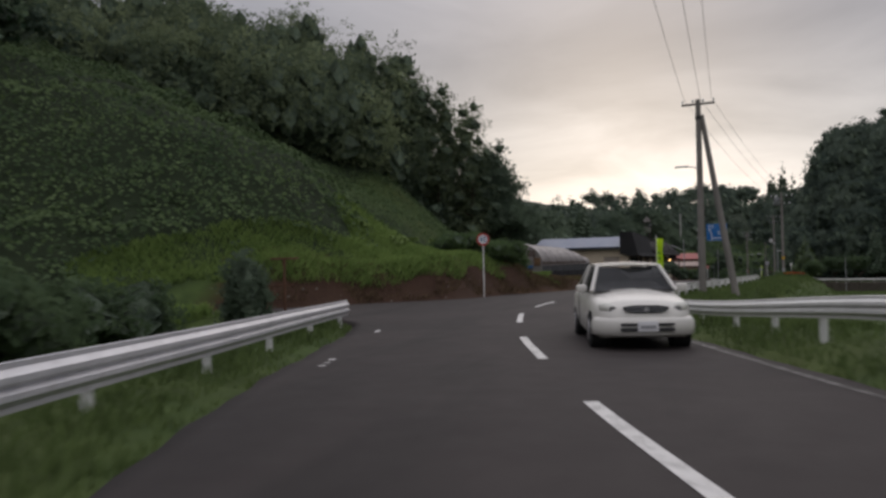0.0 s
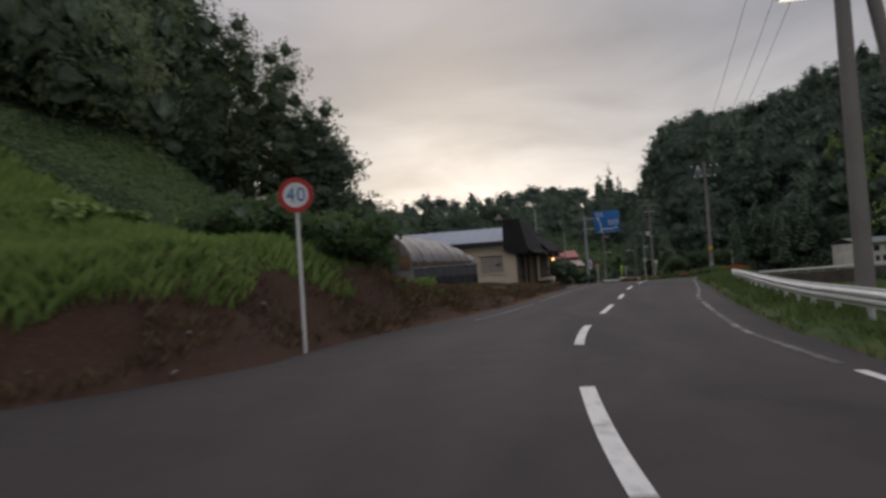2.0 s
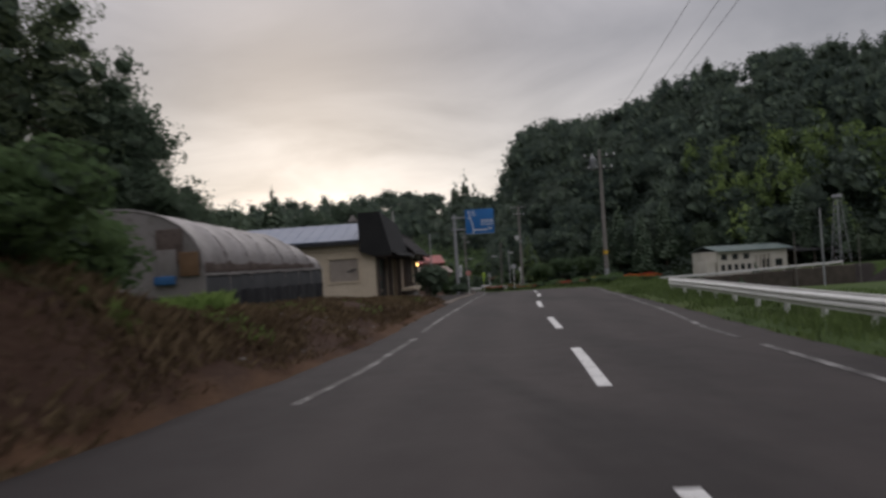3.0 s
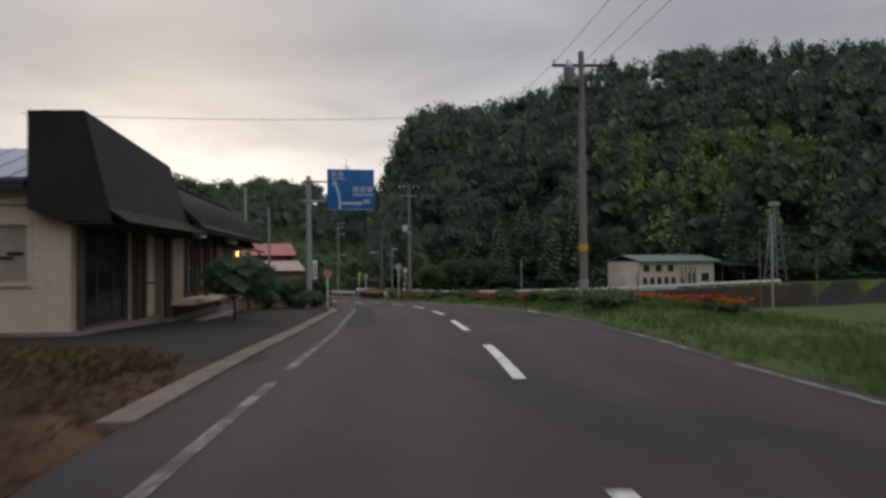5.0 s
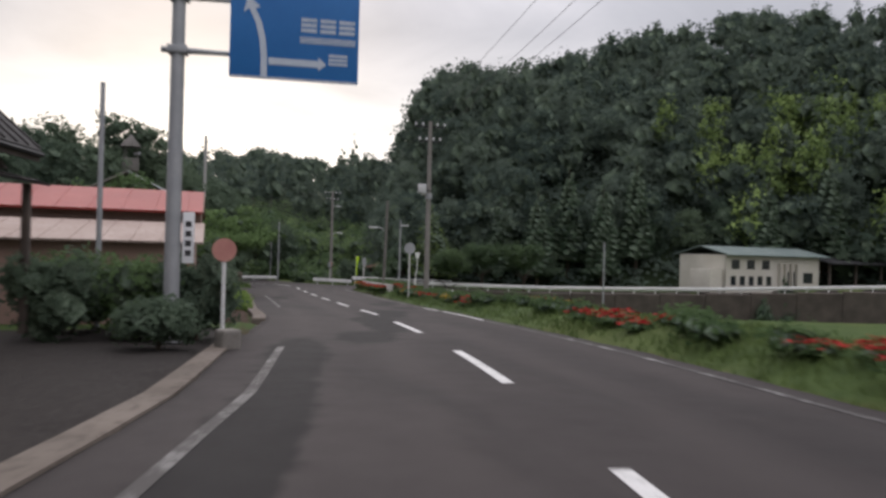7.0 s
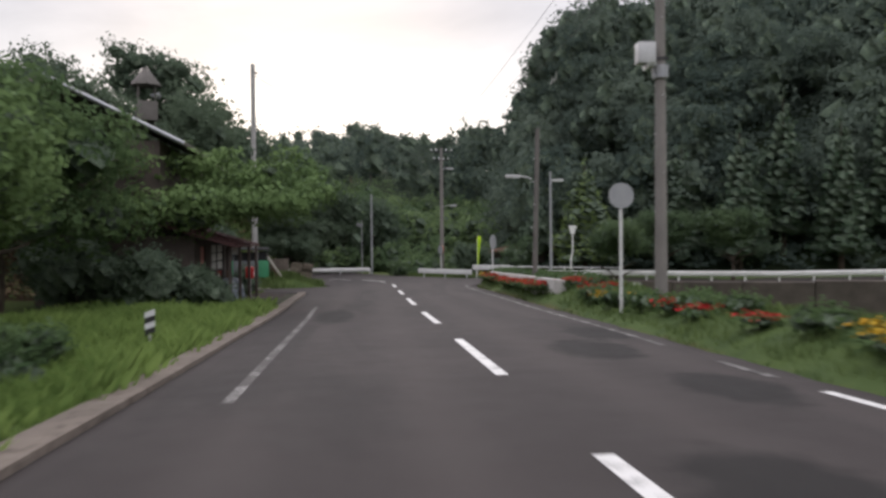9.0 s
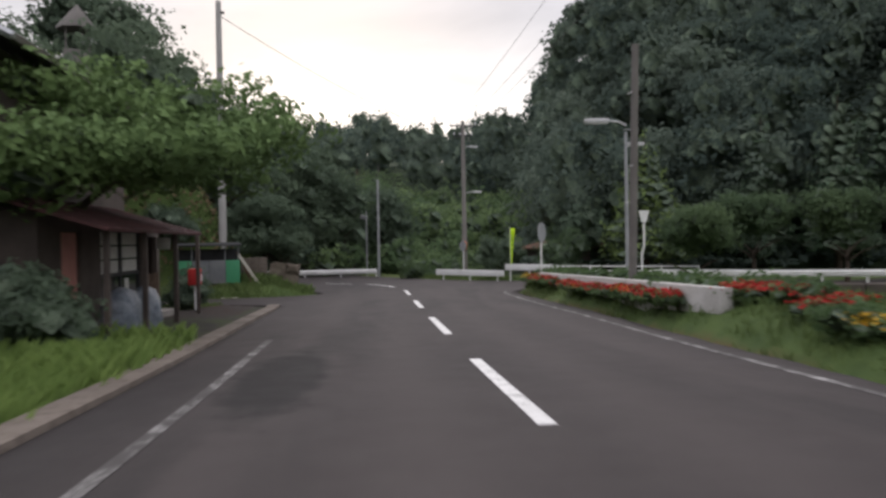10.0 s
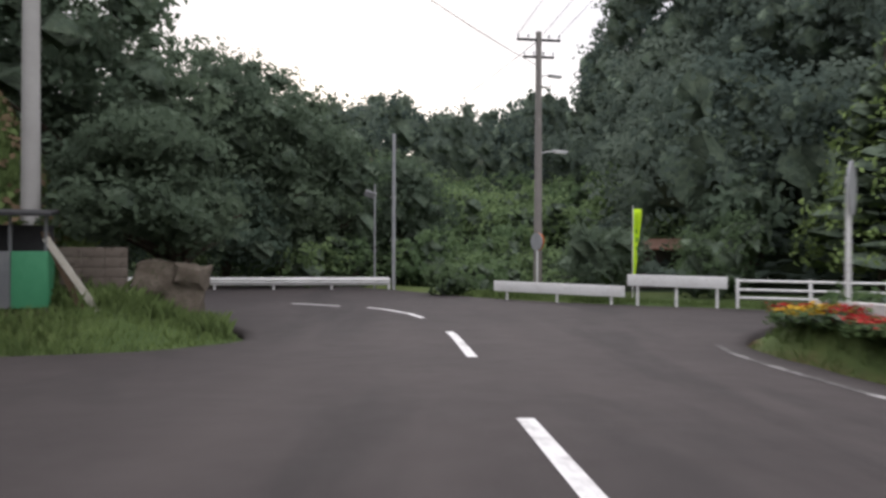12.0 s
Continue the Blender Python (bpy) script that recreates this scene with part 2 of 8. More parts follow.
M["lime"] = mottled("lime_cloth", (0.55, 0.78, 0.02), (0.66, 0.85, 0.05), 3, 25, 0.75, relief=0.1)
M["dark"] = mottled("dark_steel", (0.03, 0.03, 0.032), (0.05, 0.05, 0.05), 2, 20, 0.6, relief=0.1)
M["rust"] = mottled("rusty_steel", (0.1, 0.05, 0.03), (0.16, 0.08, 0.05), 3, 25, 0.8, c3=(0.05, 0.03, 0.02))
M["wire"] = mottled("cable_black", (0.03, 0.03, 0.03), (0.04, 0.04, 0.04), 3, 20, 0.6, relief=0.0)
M["bark"] = mottled("bark", (0.045, 0.035, 0.026), (0.09, 0.07, 0.05), 4, 30, 0.95, relief=0.6, depth=0.03)
M["mossy_stone"] = mottled("mossy_rough_stone", (0.095, 0.076, 0.058), (0.17, 0.142, 0.112), 3, 16, 0.95, relief=0.6, c3=(0.065, 0.07, 0.038), depth=0.03)
M["grass"] = leafy("grass_blades", (0.075, 0.112, 0.04), (0.18, 0.245, 0.085), 0.75, 0.12, 0.2, 0.35)
M["bank_grass"] = leafy("fresh_bank_grass", (0.135, 0.212, 0.06), (0.3, 0.41, 0.126), 0.75, 0.08, 0.45, 0.5)
M["dry_grass"] = leafy("dry_grass", (0.075, 0.05, 0.031), (0.2, 0.148, 0.084), 0.75, 0.12, 0.1, 0.5)
M["kudzu"] = leafy("vine_leaves", (0.07, 0.108, 0.06), (0.168, 0.232, 0.108), 0.75, 0.06, 0.5, 0.18, 0.2)
M["mound_vine"] = leafy("mound_vine_leaves", (0.04, 0.07, 0.034), (0.158, 0.22, 0.094), 0.75, 0.08, 0.3, 0.35, 0.5)
M["slope_vine"] = leafy("slope_vine_leaves", (0.115, 0.175, 0.088), (0.262, 0.355, 0.158), 0.75, 0.06, 0.5, 0.2, 0.2)
M["broadleaf"] = leafy("broad_leaves", (0.084, 0.12, 0.087), (0.19, 0.245, 0.146), 0.75, 0.06, 0.5, 0.12, 0.16)
# leaf green made paler and bluer: distance haze is mixed into the colour
M["hazed_leaf"] = leafy("hazed_leaves", (0.078, 0.108, 0.09), (0.2, 0.245, 0.186), 0.8, 0.05, 0.5, 0.06, 0.1)
M["canopy_leaf"] = leafy("canopy_leaves", (0.09, 0.145, 0.058), (0.22, 0.315, 0.115), 0.75, 0.06, 0.22, 0.3, 0.25)
M["bamboo"] = leafy("bamboo_leaves", (0.13, 0.17, 0.105), (0.3, 0.355, 0.19), 0.75, 0.08, 0.45, 0.12, 0.22)
M["bamboo_light"] = leafy("pale_bamboo_leaves", (0.105, 0.158, 0.0523), (0.269, 0.359, 0.12), 0.75, 0.12, 0.15, 0.1)
M["shrub"] = leafy("garden_leaves", (0.068, 0.115, 0.052), (0.175, 0.25, 0.1), 0.75, 0.08, 0.45, 0.5, 0.25)
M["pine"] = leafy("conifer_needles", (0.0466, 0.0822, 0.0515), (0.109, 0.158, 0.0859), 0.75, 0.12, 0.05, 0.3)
M["red_flower"] = leafy("red_blossom", (0.272, 0.0153, 0.0153), (0.51, 0.0425, 0.0382), 0.75, 0.12, 0.1, 2.0)
M["yellow_flower"] = leafy("yellow_blossom", (0.425, 0.221, 0.017), (0.595, 0.425, 0.0425), 0.75, 0.12, 0.1, 2.0)
M["orange_flower"] = leafy("orange_blossom", (0.425, 0.0935, 0.017), (0.552, 0.187, 0.0255), 0.75, 0.12, 0.1, 2.0)
# darker copy of the core, with shade put into its colour
M["shaded_core"] = mottled("shaded_inner_foliage", (0.05, 0.068, 0.05), (0.095, 0.12, 0.085), 2.2, 7, 0.95, spec=0.05, relief=1.0, c3=(0.055, 0.075, 0.05), depth=0.2)
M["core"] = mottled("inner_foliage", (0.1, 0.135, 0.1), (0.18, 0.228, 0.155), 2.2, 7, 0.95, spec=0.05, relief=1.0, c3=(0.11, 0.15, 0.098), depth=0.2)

# ---- geometry helpers ----


def smooth(a, b, x):
    u = np.clip((x - a) / (b - a), 0, 1)
    return u * u * (3 - 2 * u)


def mesh_from(name, verts, faces, mats, smooth_shade=False):
    """A mesh from arrays; faces all have the same number of corners."""
    verts, faces = np.asarray(verts, np.float32), np.asarray(faces, np.int32)
    me = bpy.data.meshes.new(name)
    me.vertices.add(len(verts))
    me.vertices.foreach_set("co", verts.ravel())
    k = faces.shape[1]
    me.loops.add(faces.size)
    me.loops.foreach_set("vertex_index", faces.ravel())
    me.polygons.add(len(faces))
    me.polygons.foreach_set("loop_start", np.arange(0, faces.size, k, dtype=np.int32))
    me.polygons.foreach_set("loop_total", np.full(len(faces), k, np.int32))
    for m in mats if isinstance(mats, (list, tuple)) else [mats]:
        me.materials.append(m)
    if smooth_shade:
        me.polygons.foreach_set("use_smooth", np.ones(len(faces), bool))
    me.update()
    me.validate()
    return me


def bm_mesh(name, bm, mats, smooth_angle=None):
    me = bpy.data.meshes.new(name)
    bmesh.ops.recalc_face_normals(bm, faces=bm.faces)
    if smooth_angle is not None:
        for f in bm.faces:
            f.smooth = True
        for e in bm.edges:
            e.smooth = len(e.link_faces) == 2 and e.calc_face_angle(0) < radians(smooth_angle)
    bm.to_mesh(me)
    bm.free()
    for m in mats if isinstance(mats, (list, tuple)) else [mats]:
        me.materials.append(m)
    return me


def part(name, bm, mat, parent, label="", at=None, smooth_angle=35):
    """One mesh object under a thing or a part."""
    me = bm if isinstance(bm, bpy.types.Mesh) else bm_mesh(name, bm, mat, smooth_angle)
    ob = new(name, me)
    ob.parent = parent
    if at is not None:
        ob.matrix_basis = at
    return tagged(ob, label)


def thing(name, label, category, m=None, group="", kind=""):
    ob = new(name)
    ob.empty_display_size = 0.2
    if m is not None:
        ob.matrix_basis = m
    return tagged(ob, label, category, group, kind)


def box_bm(sx, sy, sz, centre=(0, 0, 0), bevel=0.0, bm=None):
    bm = bm or bmesh.new()
    r = bmesh.ops.create_cube(bm, size=1.0, matrix=Matrix.Translation(centre) @ Matrix.Diagonal((sx, sy, sz, 1)))
    if bevel:
        edges = list({e for v in r["verts"] for e in v.link_edges})
        bmesh.ops.bevel(bm, geom=edges, offset=bevel, segments=2, affect="EDGES", profile=0.6)
    return bm


def tube_bm(points, radii, sides=10, bm=None, caps=True):
    """A round bar that follows points, with a radius for each."""
    bm = bm or bmesh.new()
    pts = [Vector(p) for p in points]
    rings = []
    for i, p in enumerate(pts):
        d = (pts[min(i + 1, len(pts) - 1)] - pts[max(i - 1, 0)]).normalized()
        u = d.cross(Vector((0, 0, 1)) if abs(d.z) < 0.9 else Vector((1, 0, 0))).normalized()
        w = d.cross(u)
        r = radii[i] if isinstance(radii, (list, tuple)) else radii
        rings.append([bm.verts.new(p + (u * math.cos(a) + w * math.sin(a)) * r) for a in (2 * math.pi * k / sides for k in range(sides))])
    for a, b in zip(rings, rings[1:]):
        for k in range(sides):
            bm.faces.new((a[k], a[(k + 1) % sides], b[(k + 1) % sides], b[k]))
    if caps:
        bm.faces.new(rings[0][::-1])
        bm.faces.new(rings[-1])
    return bm


def prism_bm(outline, depth, axis="y", bm=None, bevel=0.0):
    """A flat outline in x and z, given a thickness along y, centred on it."""
    bm = bm or bmesh.new()
    a = [bm.verts.new((x, -depth / 2, z)) for x, z in outline]
    b = [bm.verts.new((x, depth / 2, z)) for x, z in outline]
    n = len(a)
    faces = [bm.faces.new(a), bm.faces.new(b[::-1])]
    for i in range(n):
        faces.append(bm.faces.new((a[(i + 1) % n], a[i], b[i], b[(i + 1) % n])))
    if axis == "x":
        bmesh.ops.rotate(bm, verts=a + b, cent=(0, 0, 0), matrix=Matrix.Rotation(radians(90), 3, "Z"))
    if bevel:
        bmesh.ops.bevel(bm, geom=list({e for f in faces for e in f.edges}), offset=bevel, segments=1, affect="EDGES")
    return bm


def sweep_bm(path, profile, bm=None, close_profile=False):
    """A profile of (side, up) pairs carried along a path."""
    bm = bm or bmesh.new()
    pts = [Vector(p) for p in path]
    rows = []
    for i, p in enumerate(pts):
        d = pts[min(i + 1, len(pts) - 1)] - pts[max(i - 1, 0)]
        side = Vector((d.y, -d.x, 0)).normalized()
        rows.append([bm.verts.new(p + side * s + Vector((0, 0, u))) for s, u in profile])
    n = len(profile)
    for a, b in zip(rows, rows[1:]):
        for k in range(n if close_profile else n - 1):
            j = (k + 1) % n
            bm.faces.new((a[k], a[j], b[j], b[k]))
    if close_profile:
        bm.faces.new(rows[0][::-1])
        bm.faces.new(rows[-1])
    return bm


def along(path, step):
    """Points at even steps along a polyline, with headings."""
    pts = [Vector(p) for p in path]
    seg = [(b - a).length for a, b in zip(pts, pts[1:])]
    total, out, s = sum(seg), [], 0.0
    n = max(1, round(total / step))
    for k in range(n + 1):
        s, i = total * k / n, 0
        while i < len(seg) - 1 and s > seg[i]:
            s -= seg[i]
            i += 1
        d = (pts[i + 1] - pts[i]).normalized()
        out.append((pts[i] + d * min(s, seg[i]), math.degrees(math.atan2(d.y, d.x))))
    return out


# ---- plan of the road ----
ROAD_Z = ((-60, 0.5), (-20, 0.15), (0, 0.0), (11.5, -0.19), (23, -0.3), (35, -0.32), (46, -0.42), (58, -0.4), (69, -0.45), (80, -0.69), (92, -1.07), (103.6, -1.48), (114.6, -1.92), (125, -2.28), (134, -2.54), (142, -2.78), (150, -2.95), (160, -3.02), (175, -3.05), (400, -3.05))
LEFT = ((-60, 18), (-20, 4.6), (0, -2.0), (4, -3.5), (8.2, -5.0), (15.8, -7.2), (18.8, -8.4), (20.3, -9.6), (21.5, -12.5), (23, -17.6), (24.5, -17.2), (26.3, -15.2), (27.8, -13.8), (30, -12.7), (32.2, -10.9), (34.4, -9.5), (39.3, -8.8), (45.5, -6.7), (50.3, -5.3), (54, -4.5), (60.8, -2.95), (69.4, -1.0), (73.8, 0.0), (79.4, 1.15), (88.4, 2.9), (95.3, 3.55), (102, 4.25), (108, 4.1), (123, 4.2), (139.2, 4.1), (141, 2.2), (142.3, -5.0), (144.2, -5.0), (145.2, 3.4), (147, 5.05), (149.3, 4.5), (152, 2.9), (154, -4.0), (156, -20), (164, -20), (172, -20), (400, -20))
RIGHT = ((-60, 25), (-20, 11.8), (0, 4.95), (8.9, 2.05), (15, 0.25), (20, -1.2), (25, -1.88), (27.7, -1.95), (30.8, -1.75), (35.5, -1.2), (41.5, -0.05), (46.5, 1.0), (50.1, 1.8), (55.9, 3.0), (62, 4.3), (66.2, 5.1), (69, 5.9), (75.9, 7.75), (83.4, 9.35), (92, 10.3), (104.7, 11.0), (110.4, 11.25), (117.5, 11.7), (126.7, 12.1), (132.4, 12.45), (145.2, 12.95), (147, 13.6), (150, 16.2), (152, 20), (154.3, 17.6), (156.3, 14.8), (159, 11.3), (162, 9.6), (165, 8.1), (168, 6), (400, 6))
CENTRE = ((-60, 22), (-20, 8.5), (0, 1.75), (5.6, -0.22), (7.6, -0.9), (11.4, -2.0), (15.1, -3.08), (19.3, -4.0), (21.6, -4.42), (24.1, -4.9), (27.3, -5.06), (30.9, -4.93), (35, -4.6), (38.9, -4.03), (44.3, -2.85), (46.4, -2.42), (50, -1.65), (53.3, -1.0), (58.9, 0.15), (62, 0.85), (67, 2.13), (69.5, 2.76), (73.1, 3.53), (77, 4.36), (80.8, 5.2), (85, 5.98), (88.8, 6.62), (92.6, 7.08), (97, 7.45), (104.6, 7.9), (112.3, 8.06), (120, 8.18), (132, 8.35), (140, 8.5), (149, 8.65), (152, 8.3), (155.5, 7.4))


def table(rows, y):
    a = np.array(rows)
    return np.interp(y, a[:, 0], a[:, 1])


def glide(rows, y, w=1.2):
    """A table read with its corners rounded."""
    y = np.asarray(y, float)
    return sum(table(rows, y + o * w) for o in (-1, -0.5, 0, 0.5, 1)) / 5


def road_z(y):
    return glide(ROAD_Z, y, 5.0)


def edge_l(y):
    return glide(LEFT, y, 0.5)


def edge_r(y):
    return glide(RIGHT, y, 1.0)


def centre(y):
    return glide(CENTRE, y, 1.5)


BANK = ((22, 0.0), (25, 0.5), (28, 1.1), (32, 1.6), (38, 2.1), (43, 1.9), (45.5, 1.2), (48, 0.75), (52, 0.6), (58, 0.5), (63, 0.32), (68, 0.12), (72, 0.0))
HILL_X = ((-60, -14), (0, -17), (24, -19), (32, -14.5), (45, -15.0), (58, -16.5), (75, -17.5), (98, -17), (112, -13), (128, -9), (143, -5.5), (151, -5.5), (154, -24), (400, -24))
HILL_S = ((-60, 0.5), (40, 0.56), (52, 0.55), (58, 0.72), (64, 1.0), (78, 1.0), (86, 0.4), (92, 0.2), (112, 0.2), (124, 0.3), (136, 0.4), (148, 0.5), (154, 0.4), (170, 0.2), (400, 0.15))
FIELD_Z = ((-60, -0.6), (0, -1.0), (40, -1.5), (70, -2.1), (100, -3.0), (115, -3.6), (130, -4.3), (145, -4.6), (400, -4.6))
# the lane over the stream and its parapet, running away to the east
LANE_A, LANE_B = Vector((17.4, 152.6)), Vector((63, 136.2))
LANE_D = (LANE_B - LANE_A).normalized()
LANE_Z = ((0, -2.95), (14, -3.1), (30, -2.75), (48.5, -1.95), (120, -0.5))


def lane_coords(x, y):
    s = (x - LANE_A.x) * LANE_D.x + (y - LANE_A.y) * LANE_D.y
    n = -(x - LANE_A.x) * LANE_D.y + (y - LANE_A.y) * LANE_D.x
    return s, n


def wavy(x, y, size, seed=0.0):
    """A cheap, smooth unevenness between -1 and 1."""
    return (np.sin(x / size + 1.3 * np.sin(y / size * 0.7 + seed)) + np.sin(y / size * 1.1 + 1.7 * np.sin(x / size * 0.6 + seed * 2))) / 2


def ground_height(x, y):
    x, y = np.asarray(x, float), np.asarray(y, float)
    zr, l, r = road_z(y), edge_l(y), edge_r(y)
    d, e = l - x, x - r
    b = table(BANK, y)
    # west: verge, cut bank, then the hillside
    z = zr + b * smooth(0.1, 2.4, d) + 0.25 * b * smooth(2.4, 7, d)
    z = np.where(y < 22, zr - 0.55 * smooth(1.6, 4.5, d), z)
    hx = table(HILL_X, y) - x
    rise = np.maximum(hx, 0)
    top = 26 - 10 * smooth(48, 30, y)
    hill = table(HILL_S, y) * (rise - 2.0 * (1 - np.exp(-rise / 2.0)))
    hill = top * (1 - np.exp(-hill / top * 1.15))
    z = z + hill + wavy(x, y, 3.1) * np.clip(rise * 0.05, 0, 0.35)
    z = z + 5.2 * smooth(148.0, 150.6, y) * smooth(1.5, 5.5, d) * smooth(-15, -9, x)
    # a spur that stands out from the hillside, and the grassy shelf behind it
    spur = 2.7 * smooth(20, 33, y) * smooth(47, 37, y) + 2.9 * smooth(44, 54, y) * smooth(76, 66, y)
    z = z + spur * smooth(13.0, 20.5, -x)
    # east: verge, then the lower field
    f = table(FIELD_Z, y)
    berm = 0.28 * smooth(0.3, 1.3, e) * smooth(62, 76, y) * smooth(148, 144, y) + 0.27 * smooth(0.25, 0.6, e) * smooth(122, 127, y) * smooth(147.5, 145, y) + 0.42 * smooth(0.4, 2.2, e) * smooth(21, 9, y)
    ze = zr + 0.03 + berm + (f - zr - berm) * smooth(2.6, 6.5, e)
    s, n = lane_coords(x, y)
    lz = table(LANE_Z, s)
    ze = ze - 1.5 * smooth(-9, -2, n) * smooth(2, 8, s) * smooth(60, 45, s)
    late = 3.2 * smooth(6, 34, s)
    back = smooth(-0.25 + late, 0.35 + late, n) * smooth(-6, -1, s + 4)
    ze = ze + (np.maximum(lz, ze) - ze) * back
    rn = np.maximum(n - 10 - 0.03 * np.maximum(s, 0), 0) * smooth(0, 19, x - 15 - 0.22 * (y - 156))
    crest = 29.3 + 36.2 * smooth(46, 104, x) 
    he = crest * (1 - np.exp(-rn * 0.95 / crest))
    he = he + 4.0 * np.exp(-((x - 57) / 9) ** 2 - ((y - 220) / 18) ** 2)
    ze = ze + he + wavy(x, y, 7.0, 2.0) * np.clip(rn * 0.05, 0, 1.2)
    z = np.where(x > (l + r) / 2, ze, z)
    # the valley's end
    fy = np.maximum(y - 171 - 0.15 * np.abs(x - 8), 0)
    z = z + 34 * (1 - np.exp(-fy * 0.235 / 34)) * smooth(60, 30, x) + wavy(x, y, 6.0, 1.0) * np.clip(fy * 0.04, 0, 1)
    z = z + 4.5 * np.exp(-((x - 32) / 9) ** 2 - ((y - 226) / 24) ** 2)
    z = z + 2.2 * smooth(222, 250, y) * smooth(-8, 8, x) * smooth(50, 36, x) + 3.5 * np.exp(-((y - 370) / 40) ** 2)
    # the grassy corner island stands a step above the side lane
    z = z + 0.42 * smooth(145.9, 147.1, y) * smooth(153, 151, y) * smooth(0.5, 2.2, d) * smooth(-9, -5, x)
    on = (d < 0.35) & (e < 0.35) & (y < 170)
    return np.where(on, zr - 0.13, z)


def spaced(lo, fine_lo, fine_hi, hi, fine, grow=1.12, most=60):
    v = list(np.arange(fine_lo, fine_hi + 1e-6, fine))
    s = fine
    while v[0] > lo:
        s = min(s * grow, most)
        v.insert(0, v[0] - s)
    s = fine
    while v[-1] < hi:
        s = min(s * grow, most)
        v.append(v[-1] + s)
    return np.array(v)


GX, GY = spaced(-900, -22, 27, 900, 0.45), spaced(-700, -6, 172, 1100, 0.55)
gx, gy = np.meshgrid(GX, GY)
gz = ground_height(gx, gy)
gz = gz + 0.03 * wavy(gx, gy, 0.9, 3.0) * ((edge_l(gy) - gx > 0.6) | (gx - edge_r(gy) > 0.6))
bank_zone = smooth(0.25, 0.7, edge_l(gy) - gx) * smooth(4.5, 2.5, edge_l(gy) - gx) * smooth(24, 27, gy) * smooth(70, 64, gy)
gz = gz + bank_zone * (0.1 * wavy(gx, gy, 0.55, 1.0) + 0.06 * wavy(gx, gy, 0.27, 2.0))
ny, nx = gx.shape
ids = np.arange(nx * ny).reshape(ny, nx)
quads = np.stack([ids[:-1, :-1], ids[:-1, 1:], ids[1:, 1:], ids[1:, :-1]], -1).reshape(-1, 4)
me = mesh_from("ground", np.stack([gx, gy, gz], -1).reshape(-1, 3), quads, M["ground"], True)
gd, ge = edge_l(gy) - gx, gx - edge_r(gy)
soil = smooth(2.1, 1.3, gd) * smooth(24, 27, gy) * smooth(66, 62, gy) * (gd > -1) + 0.9 * smooth(4.6, 1.0, gd) * smooth(46, 52, gy) * smooth(71, 66, gy) * (gd > -1)
soil = soil + 0.6 * smooth(0.9, 0.2, np.abs(gd)) * (gy < 100) * (gy > 22)
soil = soil + 0.45 * smooth(0.7, 0.1, np.abs(ge))
lot = smooth(67.5, 69.5, gy) * smooth(99, 97, gy) * (gd > -0.5) * smooth(16, 14, gd)
soil = soil + 0.85 * smooth(99.5, 101, gy) * smooth(109, 107, gy) * (gd > 0.3) * smooth(9, 7, gd)
soil = soil + 0.8 * smooth(134, 138, gy) * smooth(156, 152, gy) * smooth(0.5, 2.0, table(HILL_X, gy) + 2 - gx) * smooth(-16, -12, gx)
lot = lot + 0.55 * smooth(126, 128, gy) * smooth(143, 141.5, gy) * (gd > -0.5) * smooth(3.6, 2.8, gd)
soil = soil + 0.8 * smooth(132, 136, gy) * smooth(145, 143.5, gy) * (gx < 3.6) * (gx > -3)
gs, gn = lane_coords(gx, gy)
lot = lot + smooth(0.3, 0.6, gn) * smooth(4.6, 4.2, gn) * (gs > 0)
wood = smooth(24, 34, table(HILL_X, gy) - gx) + smooth(7, 10, gn) * (gs > -5) + smooth(170, 173, gy) + smooth(52, 60, gy) * smooth(7, 12, table(HILL_X, gy) - gx) + smooth(-2, 2, table(HILL_X, gy) - gx) * smooth(60, 46, gy)
for name, v in (("soil", soil), ("lot", lot), ("wood", wood), ("dirt", smooth(0.75, 0.3, gd - 0.15 * smooth(42, 48, gy)) * (0.62 + 0.3 * wavy(gx, gy, 0.8, 4.0)) * (gd > -1) * smooth(36, 44, gy) * smooth(73, 66, gy) + 0.55 * smooth(0.5, 0.15, np.abs(ge)) * (gy > 20))):
    a = me.attributes.new(name, "FLOAT", "POINT")
    a.data.foreach_set("value", np.clip(v, 0, 1).astype(np.float32).ravel())
tagged(new("ground", me), "grassy valley ground with a bare soil bank and wooded slopes", "ground", kind="structure")

# road surface
ry = np.concatenate([np.arange(-60, -6, 2.0), np.arange(-6, 168.1, 0.4)])
cols = np.linspace(0, 1, 33)
rl, rr = edge_l(ry), edge_r(ry)
rx = rl[:, None] + (rr - rl)[:, None] * cols[None, :]
rz = np.repeat(road_z(ry)[:, None], len(cols), 1) + 0.012 * wavy(rx, ry[:, None], 2.3)
jag = 0.05 * np.sin(ry * 3.1) * np.sin(ry * 1.27 + 1)
rx[:, 0] += jag
rx[:, -1] += jag[::-1]
top = np.stack([rx, np.repeat(ry[:, None], len(cols), 1), rz], -1)
skirt_l, skirt_r = top[:, :1].copy(), top[:, -1:].copy()
skirt_l[..., 2] -= 0.2
skirt_r[..., 2] -= 0.2
grid = np.concatenate([skirt_l, top, skirt_r], 1)
n0, n1 = grid.shape[:2]
ids = np.arange(n0 * n1).reshape(n0, n1)
quads = np.stack([ids[:-1, :-1], ids[:-1, 1:], ids[1:, 1:], ids[1:, :-1]], -1).reshape(-1, 4)
road_mesh = mesh_from("road", grid.reshape(-1, 3), quads, M["asphalt"], True)
across, down = grid[..., 0] - centre(grid[..., 1]), grid[..., 1]
